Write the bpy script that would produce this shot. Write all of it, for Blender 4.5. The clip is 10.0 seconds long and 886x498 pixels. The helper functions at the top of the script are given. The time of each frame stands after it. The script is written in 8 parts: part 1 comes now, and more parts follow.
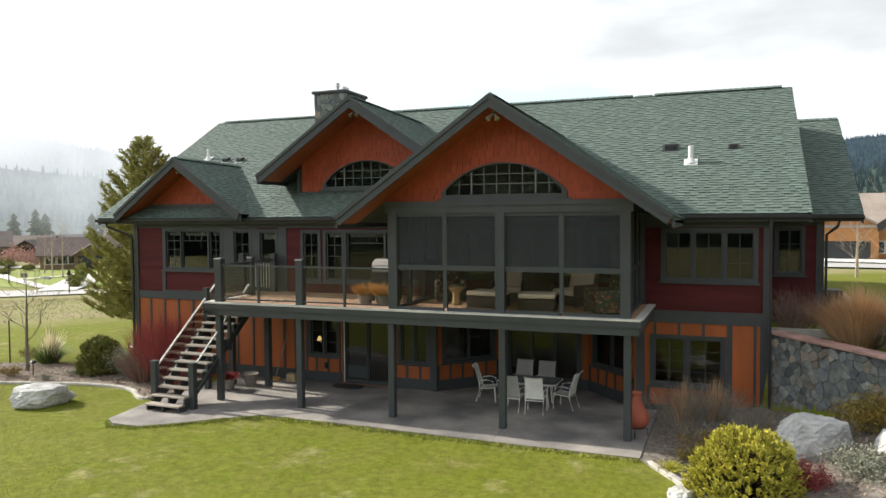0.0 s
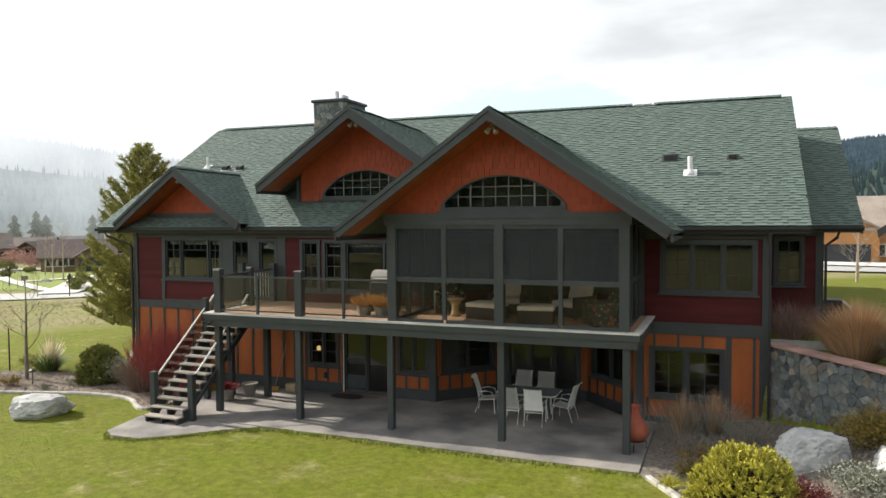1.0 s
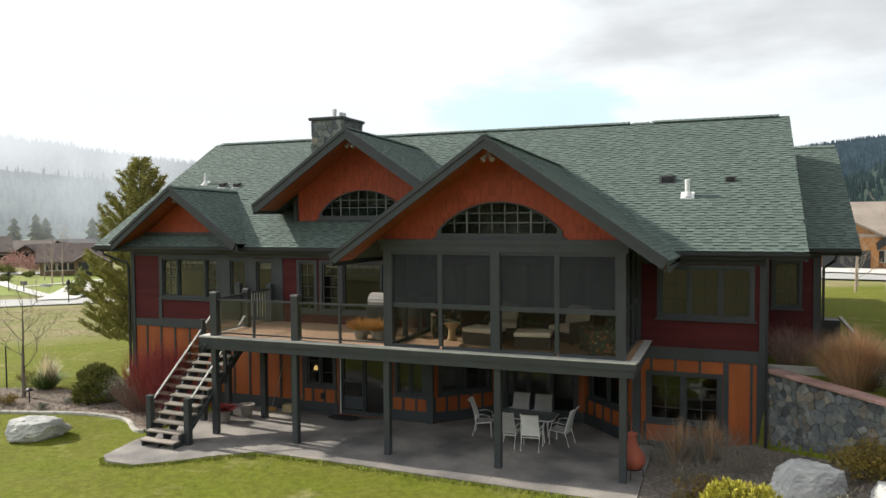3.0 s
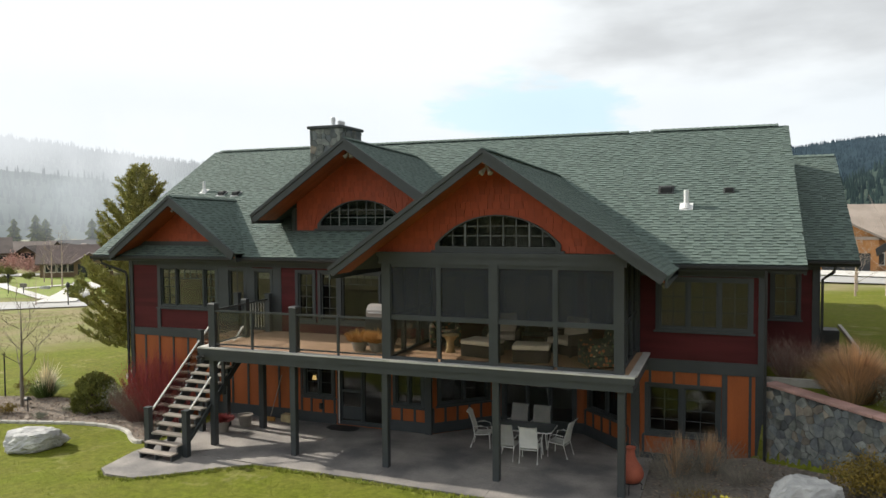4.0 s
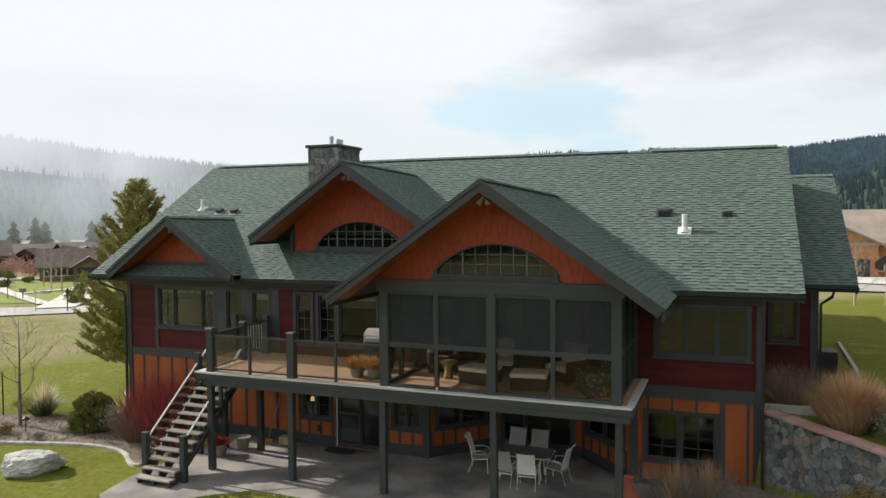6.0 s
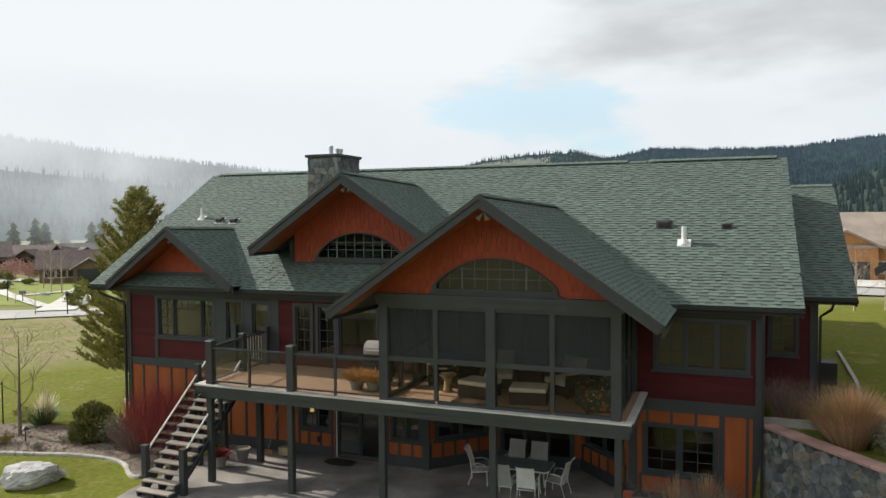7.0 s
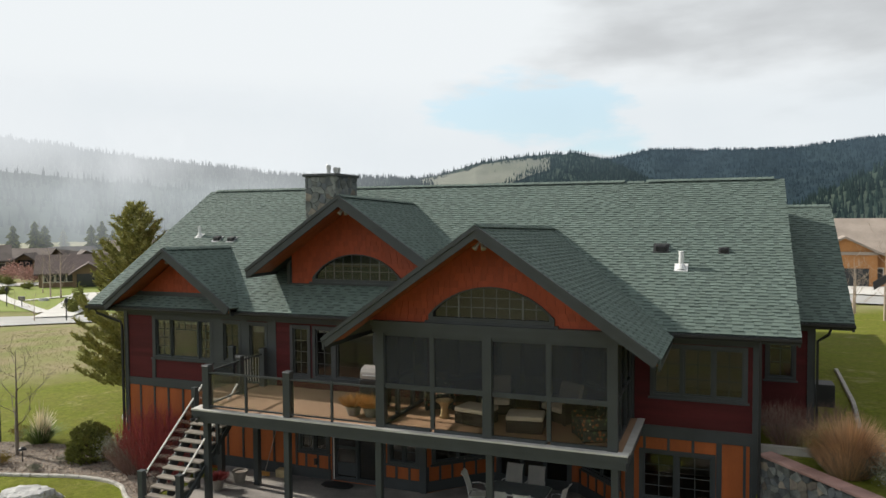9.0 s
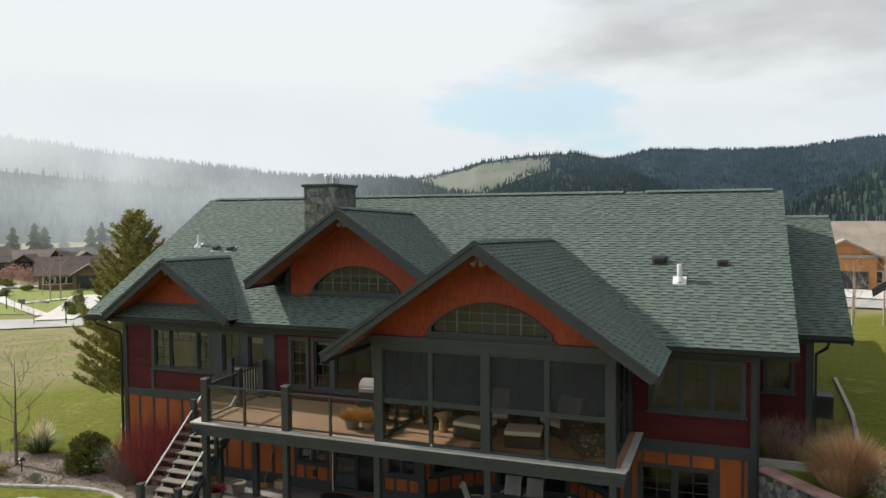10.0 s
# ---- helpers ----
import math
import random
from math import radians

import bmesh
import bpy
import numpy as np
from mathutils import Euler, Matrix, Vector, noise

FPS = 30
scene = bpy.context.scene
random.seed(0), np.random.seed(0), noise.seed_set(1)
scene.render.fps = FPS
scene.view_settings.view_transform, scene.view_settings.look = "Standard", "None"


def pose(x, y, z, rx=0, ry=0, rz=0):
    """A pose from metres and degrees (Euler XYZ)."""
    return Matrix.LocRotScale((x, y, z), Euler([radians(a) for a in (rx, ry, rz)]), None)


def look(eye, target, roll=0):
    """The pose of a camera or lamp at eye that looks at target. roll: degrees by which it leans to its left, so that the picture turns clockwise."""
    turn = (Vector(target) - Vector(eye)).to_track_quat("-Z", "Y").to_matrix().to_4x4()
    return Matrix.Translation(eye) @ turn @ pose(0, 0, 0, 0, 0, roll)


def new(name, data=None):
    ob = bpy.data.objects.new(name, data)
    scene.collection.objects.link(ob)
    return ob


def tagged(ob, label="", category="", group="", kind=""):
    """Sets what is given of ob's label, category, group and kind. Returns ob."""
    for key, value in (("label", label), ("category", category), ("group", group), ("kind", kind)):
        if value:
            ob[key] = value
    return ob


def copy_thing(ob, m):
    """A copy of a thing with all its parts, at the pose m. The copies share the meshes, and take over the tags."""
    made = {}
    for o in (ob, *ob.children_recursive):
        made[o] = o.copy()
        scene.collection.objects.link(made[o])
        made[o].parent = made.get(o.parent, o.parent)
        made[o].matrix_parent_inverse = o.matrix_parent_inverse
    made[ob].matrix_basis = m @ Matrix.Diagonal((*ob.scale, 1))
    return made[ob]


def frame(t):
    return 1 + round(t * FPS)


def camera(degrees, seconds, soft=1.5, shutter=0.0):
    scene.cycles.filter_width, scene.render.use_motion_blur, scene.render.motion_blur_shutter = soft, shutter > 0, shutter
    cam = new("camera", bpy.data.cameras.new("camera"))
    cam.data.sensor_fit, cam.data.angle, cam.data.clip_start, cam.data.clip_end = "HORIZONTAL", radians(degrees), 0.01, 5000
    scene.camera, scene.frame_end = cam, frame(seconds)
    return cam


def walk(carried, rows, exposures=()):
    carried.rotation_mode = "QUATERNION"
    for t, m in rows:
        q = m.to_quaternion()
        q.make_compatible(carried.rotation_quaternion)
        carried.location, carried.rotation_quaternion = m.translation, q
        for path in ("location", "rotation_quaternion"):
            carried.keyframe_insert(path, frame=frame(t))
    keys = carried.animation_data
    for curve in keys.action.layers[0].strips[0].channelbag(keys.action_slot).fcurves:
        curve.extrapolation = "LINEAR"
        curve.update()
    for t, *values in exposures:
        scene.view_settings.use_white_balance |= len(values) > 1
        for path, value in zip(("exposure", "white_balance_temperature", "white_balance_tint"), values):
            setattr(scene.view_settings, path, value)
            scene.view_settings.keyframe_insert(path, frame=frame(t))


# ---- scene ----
cam = camera(62.1, 10.0)
PATH = [
    (0, (1.94, -0.534, 5.442), (1.218, 1.329, 5.356), -0.4),
    (0.5, (1.952, -0.513, 5.598), (1.23, 1.35, 5.512), -0.4),
    (1, (1.977, -0.495, 5.754), (1.253, 1.368, 5.669), -0.4),
    (1.5, (1.988, -0.471, 5.924), (1.266, 1.392, 5.839), -0.4),
    (2, (2.02, -0.441, 6.085), (1.296, 1.421, 6.0), -0.4),
    (2.5, (2.035, -0.415, 6.254), (1.311, 1.447, 6.17), -0.4),
    (4, (2.076, -0.337, 6.762), (1.352, 1.525, 6.677), -0.4),
    (4.5, (2.087, -0.312, 6.945), (1.362, 1.55, 6.859), -0.4),
    (5, (2.086, -0.3, 7.121), (1.362, 1.563, 7.035), -0.4),
    (5.5, (2.104, -0.274, 7.305), (1.38, 1.588, 7.219), -0.4),
    (7, (2.128, -0.237, 7.888), (1.404, 1.625, 7.8), -0.4),
    (7.5, (2.13, -0.226, 8.053), (1.407, 1.636, 7.967), -0.4),
    (8, (2.133, -0.226, 8.229), (1.411, 1.637, 8.142), -0.4),
    (8.5, (2.157, -0.197, 8.412), (1.434, 1.666, 8.326), -0.4),
    (9, (2.195, -0.157, 8.605), (1.471, 1.706, 8.518), -0.4),
    (9.5, (2.216, -0.137, 8.81), (1.492, 1.725, 8.722), -0.4),
    (10, (2.236, -0.133, 9.004), (1.512, 1.73, 8.916), -0.4),
]
walk(cam, [(t, look(eye, target, roll)) for t, eye, target, roll in PATH], [(0.0, 0.62), (1.0, 0.56), (2.5, 0.45), (4.0, 0.32), (5.5, 0.23), (7.0, 0.16), (8.5, 0.13), (10.0, 0.10)])

# ---- world, sun ----
SUN_EL, SUN_AZ = 31.0, 275.0
world = bpy.data.worlds.new("world")
scene.world = world
world.use_nodes = True
wt = world.node_tree
wt.nodes.clear()


def wnode(kind, **inputs):
    n = wt.nodes.new(kind)
    for k, v in inputs.items():
        n.inputs[k].default_value = v
    return n


def wmath(op, a, b=None):
    n = wt.nodes.new("ShaderNodeMath")
    n.operation = op
    for i, v in enumerate((a, b)):
        if v is None:
            continue
        if isinstance(v, (int, float)):
            n.inputs[i].default_value = v
        else:
            wt.links.new(v, n.inputs[i])
    return n.outputs[0]


sky = wt.nodes.new("ShaderNodeTexSky")
sky.sky_type = "NISHITA"
sky.sun_disc = False
sky.sun_elevation, sky.sun_rotation = radians(SUN_EL), radians(SUN_AZ)
skyscale = wt.nodes.new("ShaderNodeVectorMath")
skyscale.operation = "SCALE"
skyscale.inputs["Scale"].default_value = 0.15
wt.links.new(sky.outputs[0], skyscale.inputs[0])
tc = wt.nodes.new("ShaderNodeTexCoord")
mp = wt.nodes.new("ShaderNodeMapping")
mp.inputs["Scale"].default_value = (1.0, 1.0, 3.2)
wt.links.new(tc.outputs["Generated"], mp.inputs[0])
cn = wnode("ShaderNodeTexNoise", Scale=3.1, Detail=9.0, Roughness=0.55)
wt.links.new(mp.outputs[0], cn.inputs["Vector"])
# a gap of blue between the clouds
gap = wt.nodes.new("ShaderNodeVectorMath")
gap.operation = "DISTANCE"
BLUE = Vector((math.sin(radians(-12.0)), math.cos(radians(-12.0)), math.tan(radians(8.3)) * 3.2))
gap.inputs[1].default_value = BLUE
wt.links.new(mp.outputs[0], gap.inputs[0])
hole = wmath("ADD", gap.outputs["Value"], wmath("MULTIPLY", wmath("SUBTRACT", cn.outputs[0], 0.5), 0.75))
cover = wt.nodes.new("ShaderNodeMapRange")
cover.interpolation_type = "SMOOTHSTEP"
cover.inputs["From Min"].default_value, cover.inputs["From Max"].default_value = 0.07, 0.15
cover.inputs["To Min"].default_value = 0.0
wt.links.new(hole, cover.inputs["Value"])
grey = wnode("ShaderNodeTexNoise", Scale=2.0, Detail=7.0, Roughness=0.5)
wt.links.new(mp.outputs[0], grey.inputs["Vector"])
sep = wt.nodes.new("ShaderNodeSeparateXYZ")
wt.links.new(mp.outputs[0], sep.inputs[0])
# the cloud base is greyer higher up and away from the sun
lift = wmath("ADD", wmath("MULTIPLY", sep.outputs["Z"], 0.55), wmath("MULTIPLY", sep.outputs["X"], 0.62))
lift = wmath("ADD", lift, wmath("MULTIPLY", grey.outputs[0], 1.5))
cr = wt.nodes.new("ShaderNodeMapRange")
cr.interpolation_type = "SMOOTHSTEP"
cr.inputs["From Min"].default_value, cr.inputs["From Max"].default_value = 0.98, 1.32
wt.links.new(lift, cr.inputs["Value"])
cc = wt.nodes.new("ShaderNodeMix")
cc.data_type = "RGBA"
cc.inputs["A"].default_value = (0.80, 0.835, 0.855, 1)
cc.inputs["B"].default_value = (0.53, 0.55, 0.565, 1)
wt.links.new(cr.outputs[0], cc.inputs["Factor"])
mixs = wt.nodes.new("ShaderNodeMix")
mixs.data_type = "RGBA"
wt.links.new(cover.outputs[0], mixs.inputs["Factor"])
veil = wt.nodes.new("ShaderNodeMix")
veil.data_type = "RGBA"
veil.inputs["Factor"].default_value = 0.78
veil.inputs["B"].default_value = (0.66, 0.82, 0.89, 1)
wt.links.new(skyscale.outputs[0], veil.inputs["A"])
wt.links.new(veil.outputs["Result"], mixs.inputs["A"])
wt.links.new(cc.outputs["Result"], mixs.inputs["B"])
bg = wt.nodes.new("ShaderNodeBackground")
# sky out of view: raised south-west to brighten the house front, lowered overhead
sep2 = wt.nodes.new("ShaderNodeSeparateXYZ")
wt.links.new(tc.outputs["Generated"], sep2.inputs[0])
zen = wt.nodes.new("ShaderNodeMapRange")
zen.interpolation_type = "SMOOTHSTEP"
zen.inputs["From Min"].default_value, zen.inputs["From Max"].default_value = 0.34, 0.95
zen.inputs["To Min"].default_value, zen.inputs["To Max"].default_value = 1.0, 0.80
wt.links.new(sep2.outputs["Z"], zen.inputs["Value"])
side = wt.nodes.new("ShaderNodeMapRange")
side.interpolation_type = "SMOOTHSTEP"
side.inputs["From Min"].default_value, side.inputs["From Max"].default_value = -0.1, 0.95
side.inputs["To Min"].default_value, side.inputs["To Max"].default_value = 1.0, 1.65
wt.links.new(wmath("ADD", wmath("MULTIPLY", sep2.outputs["X"], -0.5), wmath("MULTIPLY", sep2.outputs["Y"], -0.866)), side.inputs["Value"])
wt.links.new(wmath("MULTIPLY", zen.outputs[0], side.outputs[0]), bg.inputs["Strength"])
wt.links.new(mixs.outputs["Result"], bg.inputs["Color"])
wo = wt.nodes.new("ShaderNodeOutputWorld")
wt.links.new(bg.outputs[0], wo.inputs["Surface"])

sun = new("sun", bpy.data.lights.new("sun", "SUN"))
sun.data.energy, sun.data.angle, sun.data.color = 5.0, radians(1.2), (1.0, 0.93, 0.82)
SUNDIR = Vector((math.sin(radians(SUN_AZ)) * math.cos(radians(SUN_EL)), math.cos(radians(SUN_AZ)) * math.cos(radians(SUN_EL)), math.sin(radians(SUN_EL))))
sun.matrix_world = look(SUNDIR * 60, (0, 0, 0))


# ---- materials ----
def mat(name, base, rough=0.7, var=0.25, scale=1.5, fine=40.0, bump=0.15, metal=0.0, second=None, piece=0.0, stretch=(1, 1, 1), spec=0.4):
    """A procedural surface: base colour varied at two scales, fine relief, and an own shade for each piece."""
    m = bpy.data.materials.new(name)
    m.use_nodes = True
    nt = m.node_tree
    b = nt.nodes["Principled BSDF"]
    b.inputs["Roughness"].default_value = rough
    b.inputs["Metallic"].default_value = metal
    b.inputs["Specular IOR Level"].default_value = spec
    co = nt.nodes.new("ShaderNodeTexCoord")
    ma = nt.nodes.new("ShaderNodeMapping")
    ma.inputs["Scale"].default_value = stretch
    nt.links.new(co.outputs["Object"], ma.inputs[0])
    n1 = nt.nodes.new("ShaderNodeTexNoise")
    n1.inputs["Scale"].default_value, n1.inputs["Detail"].default_value = scale, 5
    n2 = nt.nodes.new("ShaderNodeTexNoise")
    n2.inputs["Scale"].default_value, n2.inputs["Detail"].default_value = fine, 3
    for n in (n1, n2):
        nt.links.new(ma.outputs[0], n.inputs["Vector"])
    sec = second or tuple(c * 0.55 for c in base)
    ramp = nt.nodes.new("ShaderNodeMapRange")
    ramp.inputs["From Min"].default_value, ramp.inputs["From Max"].default_value = 0.35, 0.65
    nt.links.new(n1.outputs[0], ramp.inputs["Value"])
    mx = nt.nodes.new("ShaderNodeMix")
    mx.data_type = "RGBA"
    mx.inputs["A"].default_value, mx.inputs["B"].default_value = (*base, 1), (*sec, 1)
    f = nt.nodes.new("ShaderNodeMath")
    f.operation = "MULTIPLY"
    f.inputs[1].default_value = min(1.0, var * 2)
    nt.links.new(ramp.outputs[0], f.inputs[0])
    nt.links.new(f.outputs[0], mx.inputs["Factor"])
    hsv = nt.nodes.new("ShaderNodeHueSaturation")
    nt.links.new(mx.outputs["Result"], hsv.inputs["Color"])
    val = nt.nodes.new("ShaderNodeMath")
    val.operation = "MULTIPLY_ADD"
    val.inputs[1].default_value, val.inputs[2].default_value = var * 1.2, 1 - var * 0.6
    nt.links.new(n2.outputs[0], val.inputs[0])
    out = val.outputs[0]
    if piece:
        ge, oi = nt.nodes.new("ShaderNodeNewGeometry"), nt.nodes.new("ShaderNodeObjectInfo")
        ad = nt.nodes.new("ShaderNodeMath")
        nt.links.new(ge.outputs["Random Per Island"], ad.inputs[0])
        nt.links.new(oi.outputs["Random"], ad.inputs[1])
        fr = nt.nodes.new("ShaderNodeMath")
        fr.operation = "FRACT"
        nt.links.new(ad.outputs[0], fr.inputs[0])
        pv = nt.nodes.new("ShaderNodeMath")
        pv.operation = "MULTIPLY_ADD"
        pv.inputs[1].default_value, pv.inputs[2].default_value = piece * 2, 1 - piece
        nt.links.new(fr.outputs[0], pv.inputs[0])
        mu = nt.nodes.new("ShaderNodeMath")
        mu.operation = "MULTIPLY"
        nt.links.new(out, mu.inputs[0])
        nt.links.new(pv.outputs[0], mu.inputs[1])
        out = mu.outputs[0]
    nt.links.new(out, hsv.inputs["Value"])
    nt.links.new(hsv.outputs[0], b.inputs["Base Color"])
    if bump:
        bn = nt.nodes.new("ShaderNodeBump")
        bn.inputs["Strength"].default_value, bn.inputs["Distance"].default_value = bump, 0.02
        nt.links.new(n2.outputs[0], bn.inputs["Height"])
        nt.links.new(bn.outputs[0], b.inputs["Normal"])
    return m


def clear_mat(name, tint, gloss=0.12, rough=0.02, opaque=0.0, body=(0.05, 0.05, 0.05), k=1.0):
    """Thin glass or insect screen: see-through, with a mirror sheen and, for a screen, a dark weave."""
    m = bpy.data.materials.new(name)
    m.use_nodes = True
    nt = m.node_tree
    nt.nodes.clear()
    tr, gl, df = nt.nodes.new("ShaderNodeBsdfTransparent"), nt.nodes.new("ShaderNodeBsdfGlossy"), nt.nodes.new("ShaderNodeBsdfDiffuse")
    tr.inputs[0].default_value = (*tint, 1)
    gl.inputs["Roughness"].default_value = rough
    df.inputs[0].default_value = (*body, 1)
    fr = nt.nodes.new("ShaderNodeFresnel")
    fr.inputs[0].default_value = 1.5
    kk = nt.nodes.new("ShaderNodeMath")
    kk.operation = "MULTIPLY_ADD"
    kk.inputs[1].default_value, kk.inputs[2].default_value = k, gloss
    nt.links.new(fr.outputs[0], kk.inputs[0])
    a, c = nt.nodes.new("ShaderNodeMixShader"), nt.nodes.new("ShaderNodeMixShader")
    a.inputs[0].default_value = opaque
    nt.links.new(tr.outputs[0], a.inputs[1])
    nt.links.new(df.outputs[0], a.inputs[2])
    nt.links.new(kk.outputs[0], c.inputs[0])
    nt.links.new(a.outputs[0], c.inputs[1])
    nt.links.new(gl.outputs[0], c.inputs[2])
    o = nt.nodes.new("ShaderNodeOutputMaterial")
    nt.links.new(c.outputs[0], o.inputs[0])
    return m


TRIM = mat("grey_green_paint", (0.046, 0.053, 0.056), 0.55, 0.18, 2.0, 60, 0.08)
RED = mat("dark_red_stain", (0.084, 0.0140, 0.0150), 0.65, 0.3, 1.2, 25, 0.2, stretch=(0.4, 1, 3), piece=0.12, spec=0.18)
ORANGE = mat("orange_stain", (0.36, 0.095, 0.022), 0.6, 0.3, 1.0, 22, 0.2, stretch=(2, 1, 0.35), piece=0.08)
CEDAR = mat("orange_shingle_stain", (0.33, 0.060, 0.022), 0.65, 0.25, 2.0, 30, 0.25, stretch=(2, 2, 0.6), piece=0.14)
SOFFIT = mat("soffit_boards", (0.29, 0.078, 0.026), 0.6, 0.3, 1.2, 25, 0.2, stretch=(1, 0.3, 1), piece=0.1)
ROOF = mat("green_asphalt_shingle", (0.118, 0.158, 0.140), 0.85, 0.12, 0.7, 90, 0.35, second=(0.102, 0.142, 0.127), piece=0.13, spec=0.3)
ROOFDARK = mat("shingle_granules_and_shadow", (0.058, 0.084, 0.076), 0.85, 0.12, 0.7, 90, 0.35, piece=0.18, spec=0.3)
ROOFBASE = mat("roof_underlay", (0.06, 0.08, 0.075), 0.9, 0.2)
CONCRETE = mat("patio_concrete", (0.33, 0.305, 0.28), 0.7, 0.5, 0.7, 18, 0.15, second=(0.135, 0.13, 0.13))
DECKTOP = mat("deck_membrane", (0.40, 0.25, 0.155), 0.7, 0.25, 1.0, 30, 0.1)
DECKEDGE = mat("pale_deck_edge", (0.55, 0.54, 0.51), 0.7, 0.2, 2.0, 30, 0.1)
TREAD = mat("weathered_tread", (0.36, 0.315, 0.27), 0.75, 0.3, 2.0, 30, 0.2, stretch=(0.4, 3, 1), piece=0.1)
STONE = mat("grey_ledge_stone", (0.215, 0.225, 0.21), 0.85, 0.5, 5.0, 30, 0.8, second=(0.115, 0.125, 0.12), piece=0.4)
STONEBLUE = mat("dark_blue_ledge_stone", (0.15, 0.165, 0.165), 0.85, 0.5, 5.0, 30, 0.7, second=(0.085, 0.095, 0.105), piece=0.35)
STONETAN = mat("tan_ledge_stone", (0.23, 0.205, 0.165), 0.85, 0.5, 5.0, 30, 0.7, second=(0.15, 0.13, 0.11), piece=0.35)
MORTAR = mat("dark_mortar", (0.06, 0.06, 0.06), 0.9, 0.3, 4, 40, 0.3)
CAPSTONE = mat("pink_cap_stone", (0.44, 0.27, 0.235), 0.85, 0.3, 2, 30, 0.3, piece=0.12)
BOULDER = mat("pale_boulder", (0.56, 0.56, 0.54), 0.9, 0.4, 2.2, 9, 1.0, second=(0.30, 0.30, 0.31))
GLASS = clear_mat("window_glass", (0.70, 0.72, 0.71), 0.012, k=0.75)
RAILGLASS = clear_mat("rail_glass", (0.84, 0.85, 0.85), 0.0, k=0.5)
SCREEN = clear_mat("insect_screen", (0.80, 0.80, 0.80), 0.0, 0.3, 0.42, (0.055, 0.060, 0.066), k=0.1)
SCREENLOW = clear_mat("lower_porch_glass", (0.88, 0.88, 0.86), 0.0, k=0.3)
METAL = mat("galvanised_metal", (0.62, 0.63, 0.64), 0.35, 0.2, 3, 30, 0.1, metal=0.8)
WHITEPIPE = mat("white_vent_pipe", (0.75, 0.76, 0.76), 0.5, 0.1)
BLACK = mat("black_plastic", (0.02, 0.021, 0.022), 0.5, 0.2)
INNER = mat("interior_plaster", (0.30, 0.27, 0.22), 0.8, 0.15, 0.6, 20, 0.05)
INFLOOR = mat("interior_floor", (0.16, 0.10, 0.06), 0.5, 0.3, 2.0, 20, 0.05)
CREAM = mat("cream_cushion", (0.76, 0.66, 0.53), 0.9, 0.12, 3, 60, 0.15)
WICKER = mat("brown_wicker", (0.055, 0.04, 0.03), 0.7, 0.35, 8, 120, 0.5)


# ---- mesh helpers ----
def box(bm, x0, x1, y0, y1, z0, z1):
    v = [bm.verts.new(p) for p in ((x0, y0, z0), (x1, y0, z0), (x1, y1, z0), (x0, y1, z0), (x0, y0, z1), (x1, y0, z1), (x1, y1, z1), (x0, y1, z1))]
    for f in ((3, 2, 1, 0), (4, 5, 6, 7), (0, 1, 5, 4), (1, 2, 6, 5), (2, 3, 7, 6), (3, 0, 4, 7)):
        bm.faces.new([v[i] for i in f])
    return v


def beam(bm, a, b, w, h, up=(0, 0, 1)):
    """A bar of section w by h from a to b; h along up."""
    a, b, up = Vector(a), Vector(b), Vector(up)
    d = (b - a).normalized()
    s = d.cross(up).normalized() * (w / 2)
    u = s.cross(d).normalized() * (h / 2)
    v = [bm.verts.new(p + i * s + j * u) for p in (a, b) for i, j in ((-1, -1), (1, -1), (1, 1), (-1, 1))]
    for f in ((0, 1, 2, 3), (7, 6, 5, 4), (0, 4, 5, 1), (1, 5, 6, 2), (2, 6, 7, 3), (3, 7, 4, 0)):
        bm.faces.new([v[i] for i in f])
    return v


def tube(bm, points, radii, sides=6, cap=True):
    """A round bar through the points, with a radius at each."""
    rings = []
    for i, p in enumerate(points):
        p = Vector(p)
        d = (Vector(points[min(i + 1, len(points) - 1)]) - Vector(points[max(i - 1, 0)])).normalized()
        s = d.orthogonal().normalized()
        t = d.cross(s)
        rings.append([bm.verts.new(p + radii[i] * (math.cos(2 * math.pi * k / sides) * s + math.sin(2 * math.pi * k / sides) * t)) for k in range(sides)])
    for r0, r1 in zip(rings, rings[1:]):
        # match the ring ends, so that the sides do not twist
        off = min(range(sides), key=lambda o: (r0[0].co - r1[o].co).length)
        for k in range(sides):
            bm.faces.new((r0[k], r0[(k + 1) % sides], r1[(k + 1 + off) % sides], r1[(k + off) % sides]))
    if cap:
        bm.faces.new(rings[0][::-1])
        bm.faces.new(rings[-1])


def lathe(bm, profile, sides=20, centre=(0, 0)):
    """A turned body from (radius, height) pairs."""
    rings = [[bm.verts.new((centre[0] + r * math.cos(2 * math.pi * k / sides), centre[1] + r * math.sin(2 * math.pi * k / sides), z)) for k in range(sides)] for r, z in profile]
    for r0, r1 in zip(rings, rings[1:]):
        for k in range(sides):
            bm.faces.new((r0[k], r0[(k + 1) % sides], r1[(k + 1) % sides], r1[k]))
    bm.faces.new(rings[0][::-1])
    bm.faces.new(rings[-1])


